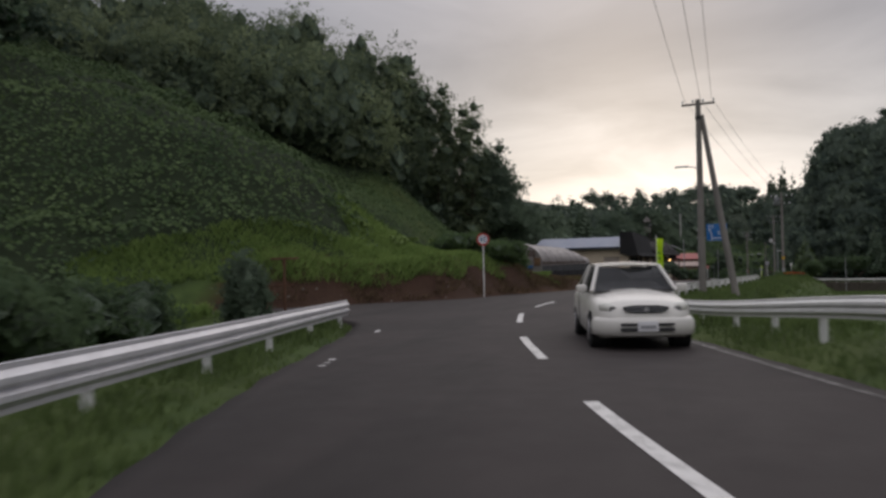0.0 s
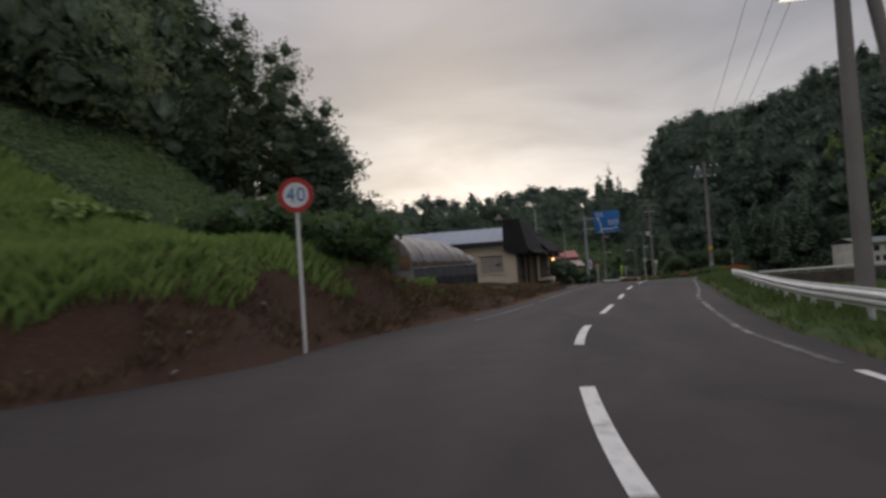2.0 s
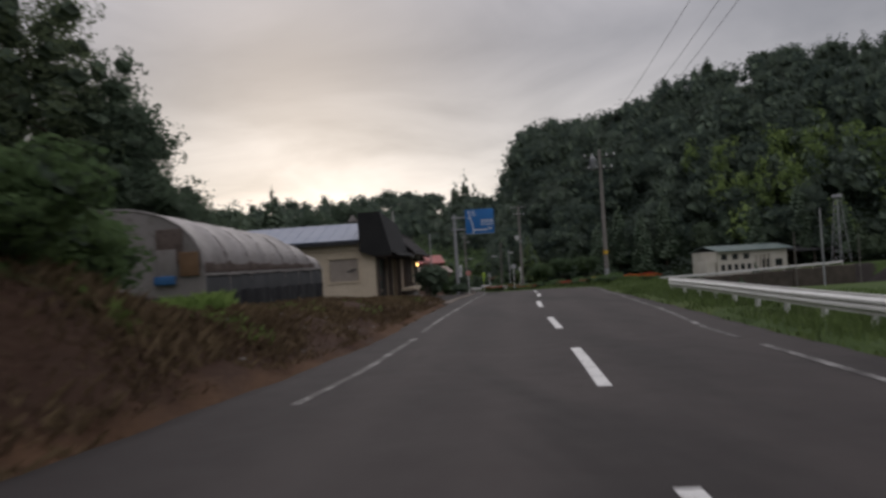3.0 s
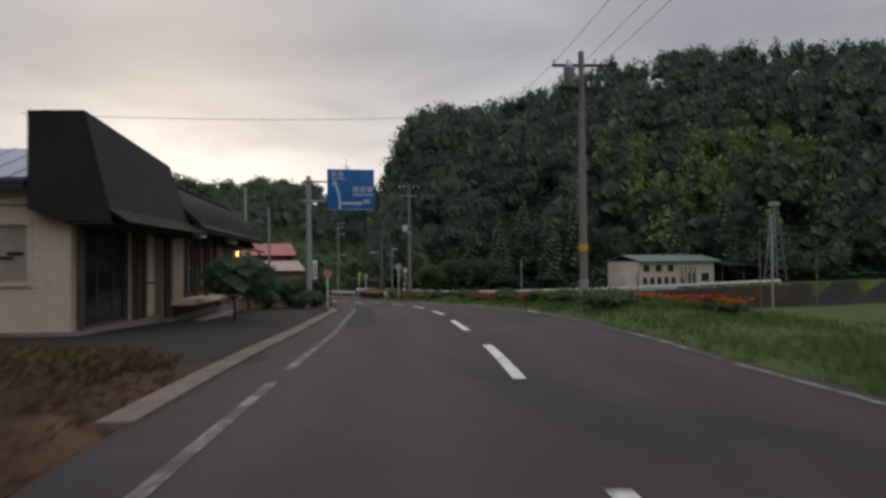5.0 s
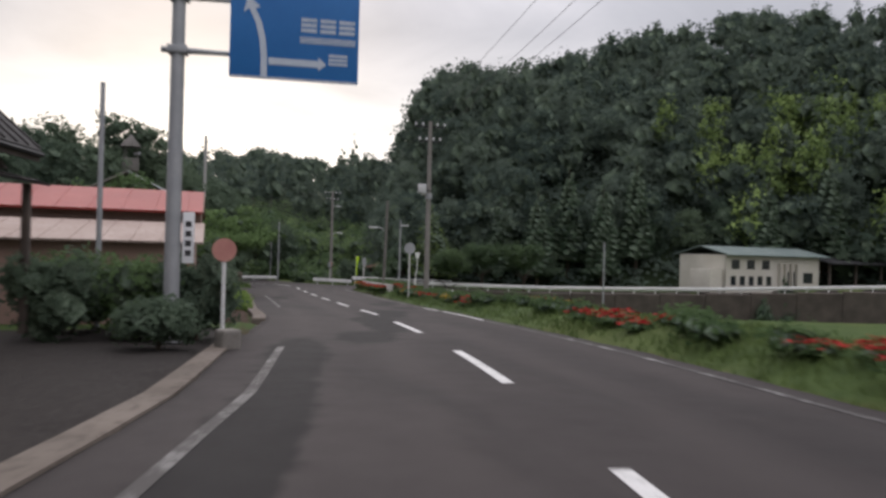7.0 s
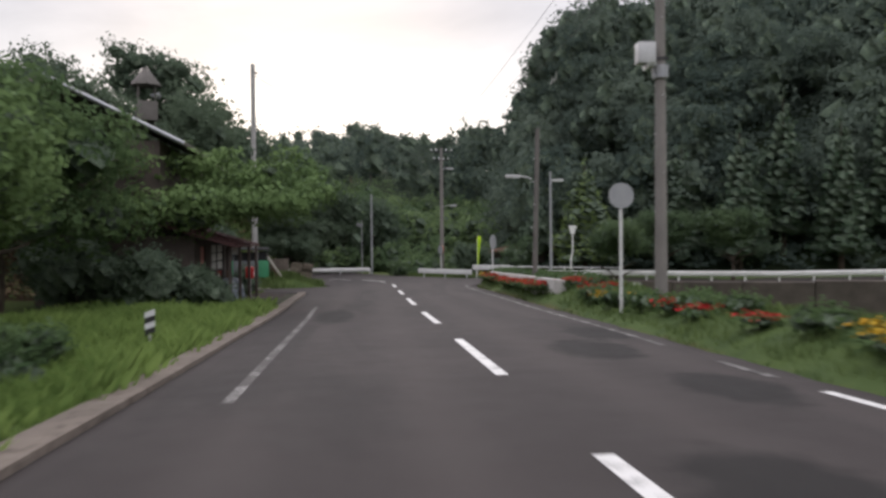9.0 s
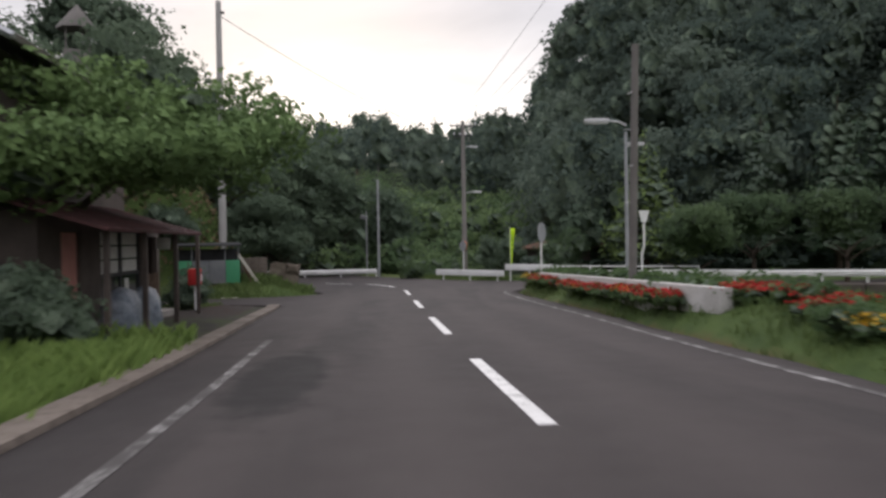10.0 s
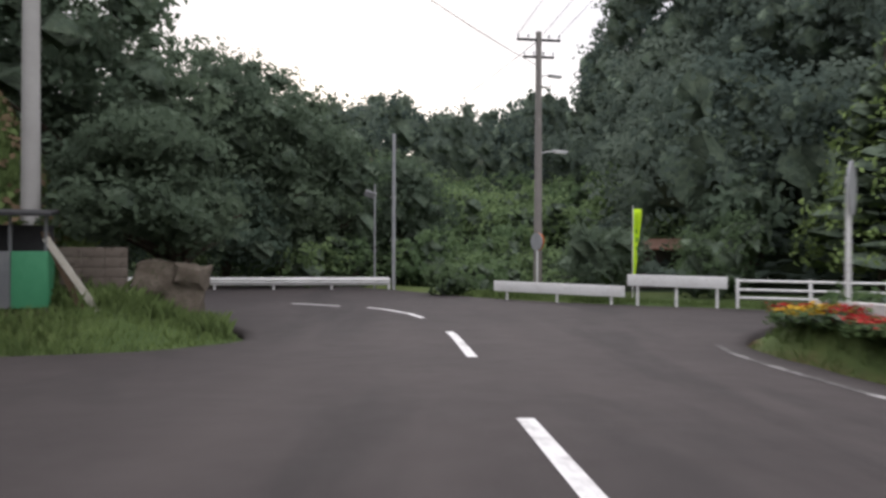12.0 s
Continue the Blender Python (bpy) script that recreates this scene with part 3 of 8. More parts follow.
track = sum(np.exp(-((np.abs(across) - c) / 0.36) ** 2) for c in (1.0, 2.5)) * smooth(20, 30, down) * smooth(158, 146, down)
# tar patches: along the road, across it, half length, half width
TAR = ((101.5, -0.5, 1.8, 0.65), (104.6, 0.2, 1.8, 0.8), (107.0, 0.8, 1.5, 0.6), (114.8, 1.9, 1.3, 0.6), (117.3, 2.7, 1.2, 0.6), (111.0, 2.2, 1.1, 0.5), (98.5, -0.5, 1.9, 0.5), (92.6, -2.65, 2.6, 0.5), (87.5, -2.6, 3.5, 0.42), (82.0, -2.6, 4.0, 0.4), (77.4, -2.45, 2.6, 0.4), (78.5, 2.7, 1.4, 0.4), (69.0, -3.75, 0.8, 0.35), (72.0, 3.4, 3.0, 0.35), (95.5, -1.3, 1.6, 0.6), (123.5, -2.4, 2.6, 0.5))
tar = sum(np.exp(-(((down - a) / p) ** 2 + ((across - b) / q) ** 2) ** 1.5) for a, b, p, q in TAR)
for name, v in (("track", track), ("tar", tar)):
    road_mesh.attributes.new(name, "FLOAT", "POINT").data.foreach_set("value", np.clip(v, 0, 1).astype(np.float32).ravel())
tagged(new("road", road_mesh), "worn grey-brown asphalt country road with darker patches", "road", kind="structure")


def on_road(x, y, lift=0.0):
    return Vector((x, y, float(road_z(y)) + 0.012 * float(wavy(x, y, 2.3)) + lift))


def stripe(name, rows, width, mat, label, lift=0.006, parent=None):
    """A painted stripe on the road through points (x, y)."""
    vs, fs = [], []
    for i, (x, y) in enumerate(rows):
        a, b = rows[max(i - 1, 0)], rows[min(i + 1, len(rows) - 1)]
        d = Vector((b[0] - a[0], b[1] - a[1])).normalized()
        for k in (-1, 0, 1):
            vs.append(on_road(x + d.y * width / 2 * k, y - d.x * width / 2 * k, lift))
    for i in range(len(rows) - 1):
        for k in range(2):
            fs.append((3 * i + k, 3 * i + k + 1, 3 * i + k + 4, 3 * i + k + 3))
    ob = new(name, mesh_from(name, vs, fs, mat))
    return tagged(ob, label, "road marking", kind="structure")


DASHES = ((-4.4, -0.4), (3.6, 7.55), (11.35, 15.1), (19.3, 23.35), (27.25, 30.9), (35.0, 38.95), (42.6, 46.3), (50.0, 53.3), (57.8, 61.6), (65.7, 69.65), (73.1, 77.0), (80.8, 84.9), (88.8, 92.55), (96.6, 100.6), (104.6, 108.5), (112.35, 116.65), (120.3, 124.6), (128.2, 132.4), (136.3, 140.4), (144.7, 148.7))
for a, b in DASHES:
    yy = np.linspace(a, b, 9)
    tagged(stripe("centre_dash", [(float(centre(v)), float(v)) for v in yy], 0.155, M["line"], "white painted centre-line dash, slightly worn"), group="centre dashes")
stripe("centre_dash", [(8.28, 152.1), (8.0, 153.4), (7.4, 154.8), (6.9, 155.5)], 0.15, M["line"], "white painted centre-line dash, slightly worn")
stripe("centre_dash", [(6.1, 156.0), (5.4, 156.6), (4.6, 157.1)], 0.15, M["line"], "white painted centre-line dash, slightly worn")
LEFT_LINE = ((42, 1.1), (45.4, 1.0), (47, 0.9), (50, 0.74), (52, 0.68), (60, 0.75), (68, 0.82), (72, 0.84), (79, 0.74), (87, 0.7), (94, 0.86), (110, 1.0), (120, 0.98), (126, 0.95), (134, 1.0))
RIGHT_LINE = ((-8, -0.32), (10, -0.31), (15, -0.2), (25, -0.24), (36, -0.7), (48, -0.8), (54, -0.5), (69, -0.15), (81, -0.45), (90, -0.4), (105, -0.25), (110, -0.35), (117, -0.37), (128, -0.45), (136, -0.6), (146, -0.5))
for a, b in ((43.0, 50.5), (51.5, 67.0), (67.5, 94.0), (111.0, 129.0)):
    stripe("edge_line", [(float(edge_l(v)) + float(table(LEFT_LINE, v)), float(v)) for v in np.arange(a, b, 1.0)], 0.125, M["worn_line"], "worn white edge line on the asphalt")
for a, b, mat in ((-8.0, 15.0, "worn_line"), (15.0, 31.0, "line"), (31.5, 45.0, "worn_line"), (46.0, 66.0, "worn_line"), (66.5, 80.0, "worn_line"), (80.5, 82.3, "line"), (83.0, 101.0, "worn_line"), (101.6, 107.2, "line"), (107.9, 110.5, "line"), (111.5, 113.0, "worn_line"), (115.0, 146.0, "worn_line")):
    stripe("edge_line", [(float(edge_r(v)) + float(table(RIGHT_LINE, v)), float(v)) for v in np.linspace(a, b, max(3, int(b - a) + 1))], 0.12, M[mat], "white edge line along the verge" if mat == "line" else "worn white edge line along the verge")

for rows in (((-6.6, 15.9), (-6.74, 16.45)), ((-5.16, 10.6), (-5.2, 10.78)), ((-5.05, 10.22), (-5.08, 10.34)), ((-4.95, 9.85), (-4.97, 9.96))):
    stripe("edge_line", rows, 0.1, M["line"], "short remnant of a white edge line")

# ---- guard rails, kerbs and walls ----
WBEAM = [(-0.02, -0.165), (0.0, -0.16), (0.0, -0.12), (0.055, -0.075), (0.055, -0.035), (0.0, 0.0), (0.055, 0.035), (0.055, 0.075), (0.0, 0.12), (0.0, 0.16), (-0.02, 0.165), (-0.02, 0.125), (0.03, 0.075), (0.03, 0.04), (-0.025, 0.0), (0.03, -0.04), (0.03, -0.075), (-0.02, -0.125)]


def guard_rail(label, path, face, mat, post_mat, step=2.0, height=0.62, tall=1.0, spare=0.0):
    """A beam of W section on round posts. path: (x, y, top z); face: 1 when its ridges look to the right of the path."""
    t = thing("guard_rail", label, "guard rail", kind="")
    prof = [(s * face, u * tall) for s, u in WBEAM]
    fine = [p for p, _ in along(path, 0.8)]
    part("beam", sweep_bm([p - Vector((0, 0, 0.165 * tall)) for p in fine], prof, close_profile=True), mat, t)
    for p, h in along(path, step) if not spare else along(path, 0.02)[::-1][round(spare * 50)::round(step * 50)]:
        g = min(float(ground_height(p.x, p.y)), p.z - height + 0.25)
        side = Matrix.Rotation(radians(h), 3, "Z") @ Vector((0, 0.085 * face, 0))
        b = tube_bm([(p.x + side.x, p.y + side.y, g - 0.05), (p.x + side.x, p.y + side.y, p.z - 0.07)], 0.06, 10)
        post = part("post", b, post_mat, t)
        part("bracket", box_bm(0.09, 0.07, 0.16, (p.x + side.x * 0.4, p.y + side.y * 0.4, p.z - 0.165), 0.008), post_mat, post)
    return t


def lifted(points, h):
    return [(x, y, float(road_z(y)) + h) for x, y in points]


def spline(points, n=8):
    """Rounded path through (x, y) points."""
    out = []
    p = [Vector((*q, 0)) for q in points]
    for i in range(len(p) - 1):
        a, b, c, d = p[max(i - 1, 0)], p[i], p[i + 1], p[min(i + 2, len(p) - 1)]
        for k in range(n):
            u = k / n
            v = 0.5 * ((2 * b) + (c - a) * u + (2 * a - 5 * b + 4 * c - d) * u * u + (3 * b - a - 3 * c + d) * u ** 3)
            out.append((v.x, v.y))
    return out + [points[-1]]


M["rail_grey"] = mottled("weathered_zinc_rail", (0.5, 0.5, 0.52), (0.64, 0.63, 0.65), 1.2, 14, 0.42, 0.25, 0.5, 0.05, c3=(0.42, 0.4, 0.4))
guard_rail("grey-white galvanised guard rail ending at a side road", lifted(spline([(1.5, -18), (-2.2, -5), (-4.7, 3.6), (-6.1, 9.0), (-7.3, 13.6), (-8.44, 18.4)]), 0.65), 1, M["rail_grey"], M["white_metal"], 3.08, 0.65, 1.24, 0.62)
guard_rail("white painted guard rail bending along the grass verge", [(x, y, z + 0.4 * float(smooth(20, 9, y))) for x, y, z in lifted(spline([(8.5, -8), (5.0, 3), (2.75, 10), (1.2, 16), (-0.35, 21), (-0.9, 26), (-0.6, 31), (0.2, 36), (1.0, 40.7), (2.75, 48.5), (4.25, 55), (5.6, 61.2)]), 0.57)], -1, M["white_metal"], M["white_metal"], 2.0, 0.55)
guard_rail("white guard rail on the outside of the bend", [(-9.0, 165.2, -2.52), (0.0, 165.5, -2.52), (7.6, 165.7, -2.52)], 1, M["white_metal"], M["white_metal"], 2.4)
lane_top = []
for s in (4.0, 10, 16, 22, 30, 38, 44, 49.5):
    q = LANE_A + LANE_D * s
    lane_top.append((q.x, q.y, float(np.interp(s, (0, 14, 30, 49.5), (-2.25, -2.42, -2.1, -1.28)))))
guard_rail("long white guard rail above a retaining wall", lane_top, 1, M["white_metal"], M["white_metal"], 2.0)

# retaining wall below the lane
w = thing("retaining_wall", "brown stained concrete retaining wall beside the field", "retaining wall", kind="structure")
for k in range(12):
    a, b = LANE_A + LANE_D * (k * 4.15 + 1.0), LANE_A + LANE_D * (k * 4.15 + 5.11)
    s = k * 4.15 + 3
    topz, foot = float(table(LANE_Z, s)) + 0.05, -7.0
    bm = prism_bm([(-2.05, foot - topz), (2.05, foot - topz), (2.05, 0), (-2.05, 0)], 0.42, bevel=0.02)
    m = (a + b) / 2
    part("wall_panel", bm, M["old_concrete"], w, at=pose(m.x + 0.12, m.y - 0.35, topz, 8, 0, math.degrees(math.atan2(LANE_D.y, LANE_D.x))))


def slab_run(name, label, path, width, height, mat, piece=2.0, kind="structure", category="kerb", base=0.12, side=0.0):
    """A run of concrete blocks laid end to end."""
    t = thing(name, label, category, kind=kind)
    pts = along(path, piece)
    for (p, h), (q, _) in zip(pts, pts[1:]):
        d = q - p
        bm = box_bm(d.length - 0.012, width, height + base, (0, side, (height - base) / 2), 0.012)
        ang = math.degrees(math.atan2(d.y, d.x))
        part("kerb_block" if category == "kerb" else "block", bm, mat, t, at=pose(*((p + q) / 2), 0, -math.degrees(math.asin(d.z / d.length)), ang))
    return t


def kerb_path(a, b, off):
    return [tuple(on_road(float(edge_l(v)) + off, v)) for v in np.arange(a, b + 0.01, 2.0)]


M["tan_concrete"] = mottled("tan_weathered_concrete", (0.115, 0.094, 0.077), (0.18, 0.15, 0.125), 0.9, 9, 0.9, c3=(0.06, 0.048, 0.038))
slab_run("kerb", "weathered concrete gutter kerb before the shop front", kerb_path(64.5, 95.2, -0.14), 0.32, 0.035, M["tan_concrete"])
slab_run("kerb", "weathered concrete kerb beside the grass", kerb_path(101.0, 139.4, -0.1), 0.36, 0.07, M["tan_concrete"])
M["wall_grey"] = mottled("dull_painted_concrete", (0.4, 0.385, 0.36), (0.54, 0.525, 0.5), 0.9, 18, 0.85, c3=(0.3, 0.28, 0.25))
wall = slab_run("parapet_wall", "low whitish concrete wall behind the flower bed", [(12.8, 126.6, -2.12), (13.12, 133, -2.28), (13.45, 139, -2.45), (13.87, 144.9, -2.62)], 0.22, 0.58, M["wall_grey"], 2.5, "", "wall", 0.25)


def panel_barrier(label, a, b, height, lean=0.0):
    t = thing("panel_barrier", label, "barrier")
    a, b = Vector(a), Vector(b)
    d = b - a
    ang = math.degrees(math.atan2(d.y, d.x))
    m = pose(*((a + b) / 2), 0, -math.degrees(math.asin(d.z / d.length)), ang)
    part("panel", box_bm(d.length, 0.06, height, (0, 0, -height / 2), 0.015), M["white_metal"], t, at=m)
    for f in (-0.4, 0.0, 0.4):
        part("post", tube_bm([(0, 0, -1.2), (0, 0, -0.1)], 0.045, 8), M["white_metal"], t, at=m @ pose(d.length * f, 0.08, 0))
    return t


panel_barrier("white solid panel barrier at the junction", (11.05, 159.1, -2.38), (14.6, 156.3, -2.42), 0.34)
panel_barrier("white solid panel barrier beside the stream", (14.65, 156.2, -2.06), (17.0, 154.6, -2.08), 0.34)
rail = thing("bridge_railing", "white three-bar railing along the small bridge", "railing")
ra, rb = Vector((17.0, 154.0, -2.92)), Vector((23.5, 150.9, -2.95))
for p, h in along([ra, rb], 1.8):
    part("post", box_bm(0.09, 0.09, 0.82, (0, 0, 0.41), 0.01), M["white_metal"], rail, at=pose(*p, 0, 0, h))
for u in (0.3, 0.52, 0.76):
    part("bar", tube_bm([ra + Vector((0, 0, u)), rb + Vector((0, 0, u))], 0.035, 8), M["white_metal"], rail)
ob = new("concrete_block", bm_mesh("concrete_block", box_bm(0.5, 0.35, 0.42, (0, 0, 0.2), 0.03), M["white_metal"]))
ob.matrix_basis = pose(20.5, 140.5, -2.95, 0, 0, 20)
tagged(ob, "small white-painted concrete block by the road", "concrete block")

# ---- poles, lamps and cables ----
M["steel_lamp"] = mottled("lamp_housing", (0.5, 0.5, 0.5), (0.6, 0.6, 0.6), 3, 20, 0.5, 0.3)
lamp_glow, _t, _b = material("lamp_diffuser", 0.4)
_b.inputs["Base Color"].default_value = (0.9, 0.88, 0.8, 1)
_b.inputs["Emission Color"].default_value, _b.inputs["Emission Strength"].default_value = (1.0, 0.95, 0.8, 1), 1.2


def crossarm(t, z, length, turn, n=4, mat=None):
    arm = part("crossarm", box_bm(length, 0.08, 0.09, (0, 0, 0), 0.01), mat or M["dark"], t, at=pose(0, 0, z, 0, 0, turn))
    for k in range(n):
        x = (k / (n - 1) - 0.5) * length * 0.94
        bm = tube_bm([(0, 0, 0.04), (0, 0, 0.1), (0, 0, 0.11), (0, 0, 0.16), (0, 0, 0.17), (0, 0, 0.22)], [0.02, 0.02, 0.055, 0.045, 0.055, 0.03], 8)
        part("insulator", bm, M["sign_white"], arm, "pale ceramic insulator", at=pose(x, 0, 0))
    return arm


def street_lamp_head(t, z, length, turn, lit=True):
    arm = part("lamp_arm", tube_bm([(0.1, 0, 0), (length * 0.5, 0, 0.08), (length, 0, 0.12)], 0.025, 8), M["steel_lamp"], t, at=pose(0, 0, z, 0, 0, turn))
    part("lamp_head", box_bm(0.62, 0.16, 0.1, (length + 0.28, 0, 0.12), 0.035), M["steel_lamp"], arm)
    part("lamp_diffuser", box_bm(0.54, 0.12, 0.03, (length + 0.28, 0, 0.06), 0.01), lamp_glow if lit else M["sign_white"], arm)


def utility_pole(x, y, top, label, r=(0.17, 0.11), mat=None, base=None, lean=(0, 0)):
    z0 = base if base is not None else float(ground_height(x, y))
    h = top - z0
    t = thing("utility_pole", label, "utility pole", pose(x, y, z0), "utility poles")
    n = 8
    pts = [(lean[0] * k / n, lean[1] * k / n, -0.3 + (h + 0.3) * k / n) for k in range(n + 1)]
    part("shaft", tube_bm(pts, [r[0] + (r[1] - r[0]) * k / n for k in range(n + 1)], 14), mat or M["pole"], t)
    for k in range(int((h - 2.2) / 0.9)):
        if h > 6:
            part("step_bolt", tube_bm([(-0.16, 0, 0), (0.16, 0, 0)], 0.011, 6), M["galv"], t, at=pose(0, 0, 2.2 + 0.9 * k, 0, 0, 90 * (k % 2)))
    return t, h


A, hA = utility_pole(1.07, 37.85, 8.95, "weathered concrete utility pole with a strut and street lamp", (0.18, 0.12))
crossarm(A, hA - 0.22, 1.5, -10, 4)
part("strut", tube_bm([(1.5, -0.2, -0.4), (0.14, 0.02, hA - 0.75)], [0.17, 0.11], 12), M["pole"], A, "leaning concrete strut pole")
street_lamp_head(A, hA - 3.3, 0.55, 172)
part("band", tube_bm([(0, 0, hA - 0.95), (0, 0, hA - 0.8)], 0.15, 12), M["dark"], A)

B, hB = utility_pole(9.75, 80.1, 7.78, "tall concrete utility pole carrying transformers", (0.14, 0.095))
crossarm(B, hB - 0.45, 1.9, -12, 5)
crossarm(B, hB - 1.2, 1.5, -12, 4)
M["transformer"] = mottled("transformer_grey", (0.2, 0.21, 0.22), (0.28, 0.29, 0.3), 2, 18, 0.6, 0.2)
for k in (-1, 1):
    tr = part("transformer", tube_bm([(0, 0, 0), (0, 0, 0.03), (0, 0, 0.62), (0, 0, 0.7)], [0.17, 0.19, 0.19, 0.12], 14), M["transformer"], B, "grey oil transformer can", at=pose(-0.42 + 0.12 * k, 0.24 * k, hB - 1.25))
    for j in range(3):
        part("bushing", tube_bm([(0, 0, 0.66), (0, 0, 0.84)], [0.03, 0.02], 8), M["sign_white"], tr, at=pose(0.09 * math.cos(j * 2.1), 0.09 * math.sin(j * 2.1), 0))
M["yellow_band"] = mottled("yellow_band", (0.6, 0.36, 0.03), (0.68, 0.42, 0.05), 3, 25, 0.6)
part("marker_band", tube_bm([(0, 0, 1.68), (0, 0, 1.93)], 0.143, 14), M["yellow_band"], B, "yellow marker band")
part("label_plate", tube_bm([(0, 0, 0.25), (0, 0, 0.8)], 0.147, 14), M["sign_back"], B, "pale label wrap near the foot")

C, hC = utility_pole(13.5, 120.6, 7.75, "tall concrete utility pole with a switch box", (0.15, 0.1))
crossarm(C, hC - 0.3, 1.7, -4, 5)
crossarm(C, hC - 1.1, 1.2, -4, 4)
box = part("switch_box", box_bm(0.42, 0.3, 0.5, (0, 0, 0), 0.04), M["steel_lamp"], C, "pale grey switch box", at=pose(-0.4, -0.1, 5.85))
part("box_bracket", box_bm(0.5, 0.06, 0.06, (0.3, 0, -0.1)), M["dark"], box)
part("speaker", tube_bm([(0, 0, 0), (-0.25, 0, 0.03)], [0.06, 0.17], 12), M["steel_lamp"], C, at=pose(-0.15, -0.1, 5.6))
part("collar", tube_bm([(0, 0, 5.3), (0, 0, 5.6)], 0.19, 14), M["sign_back"], C)
D, hD = utility_pole(13.4, 132.7, 4.1, "dark old pole with a street lamp arm", (0.105, 0.085), M["dark_pole"], lean=(0.16, 0))
street_lamp_head(D, hD - 2.0, 0.55, 176, False)
E_, hE = utility_pole(13.2, 162.3, 6.9, "concrete utility pole with two crossarms at the junction", (0.17, 0.11))
crossarm(E_, hE - 0.3, 1.7, 4, 5)
crossarm(E_, hE - 0.95, 1.2, 4, 4)
street_lamp_head(E_, hE - 4.6, 0.7, 20, False)
street_lamp_head(E_, hE - 1.7, 0.5, 25, False)
F, hF = utility_pole(7.8, 165.9, 3.5, "slim pale steel pole behind the barrier", (0.085, 0.07), M["sign_back"])
G, hG = utility_pole(7.0, 166.3, 1.4, "thin steel pole with a small lamp panel", (0.04, 0.035), M["sign_back"])
part("panel", box_bm(0.5, 0.05, 0.3, (-0.2, 0, 0), 0.01), M["sign_back"], G, at=pose(0, 0, hG - 0.5, 30, 20, 0))
Lp, hL = utility_pole(0.5, 149.35, 10.2, "tall pale concrete pole rising out of the bushes", (0.18, 0.12), mottled("pale_pole_concrete", (0.36, 0.35, 0.33), (0.45, 0.44, 0.42), 0.9, 25, 0.85, relief=0.1, local=True))
part("clamp", box_bm(0.3, 0.12, 0.1), M["dark"], Lp, at=pose(0.1, 0, hL - 0.5))
H_, hH = utility_pole(16.3, 141.1, 3.15, "slim grey lamp post beside the lane", (0.08, 0.055), M["sign_back"])
street_lamp_head(H_, hH - 0.55, 0.1, 4, False)
utility_pole(0.64, 97.6, 3.95, "thin grey pole behind the hedge", (0.06, 0.05), M["sign_back"])
utility_pole(22.1, 116.5, 1.3, "thin grey steel pole in the field", (0.045, 0.04), M["sign_back"])
utility_pole(53.5, 124.5, 5.8, "slim concrete pole in the field", (0.12, 0.09), M["sign_back"])
utility_pole(42.0, 112.0, 2.6, "thin dark pole in the field", (0.06, 0.05), M["dark_pole"])
utility_pole(56.0, 121.0, 2.2, "thin dark pole in the field", (0.06, 0.05), M["dark_pole"])
utility_pole(9.0, 220.0, 12.0, "distant pole on the wooded hill", (0.1, 0.08), M["dark_pole"])


def cable(a, b, sag, r=0.008, n=14):
    a, b = Vector(a), Vector(b)
    pts = [a.lerp(b, k / n) - Vector((0, 0, sag * 4 * (k / n) * (1 - k / n))) for k in range(n + 1)]
    ob = new("cable", bm_mesh("cable", tube_bm(pts, r, 5), M["wire"], 60))
    return tagged(ob, "thin black overhead cable between poles", "cable", "overhead cables")


def arm_point(x, y, z, turn, off):
    return (x + math.cos(radians(turn)) * off, y + math.sin(radians(turn)) * off, z)


for o in (-0.62, 0.12, 0.62):
    a, b = arm_point(1.07, 37.85, 8.98, -10, o), arm_point(9.75, 80.1, 7.5, -12, o * 1.3)
    cable(a, b, 0.55)
    cable((-2.4 + o, -24.0, 9.6), a, 0.9)
    c = arm_point(13.5, 120.6, 7.62, -4, o * 1.3)
    cable(b, c, 0.5)
    cable(c, arm_point(13.2, 162.3, 6.8, 4, o * 1.3), 0.5)
cable((0.5, 149.35, 9.6), (13.2, 162.3, 5.6), 0.5, 0.014)
cable((-6.5, 79.5, 4.9), (9.75, 80.1, 5.9), 0.25, 0.007)
cable((13.2, 162.3, 6.6), (9.0, 220.0, 11.8), 0.6, 0.014)

# ---- signs ----


def disc_bm(r, thick, y=0.0, sides=40, bm=None):
    bm = bm or bmesh.new()
    return tube_bm([(0, y - thick / 2, 0), (0, y + thick / 2, 0)], r, sides, bm)


def ring_bm(r0, r1, thick, sides=40):
    bm = bmesh.new()
    rows = []
    for r, y in ((r0, 0), (r1, 0), (r1, thick), (r0, thick)):
        rows.append([bm.verts.new((r * math.cos(2 * math.pi * k / sides), y, r * math.sin(2 * math.pi * k / sides))) for k in range(sides)])
    for i in range(4):
        a, b = rows[i], rows[(i + 1) % 4]
        for k in range(sides):
            bm.faces.new((a[k], a[(k + 1) % sides], b[(k + 1) % sides], b[k]))
    return bm


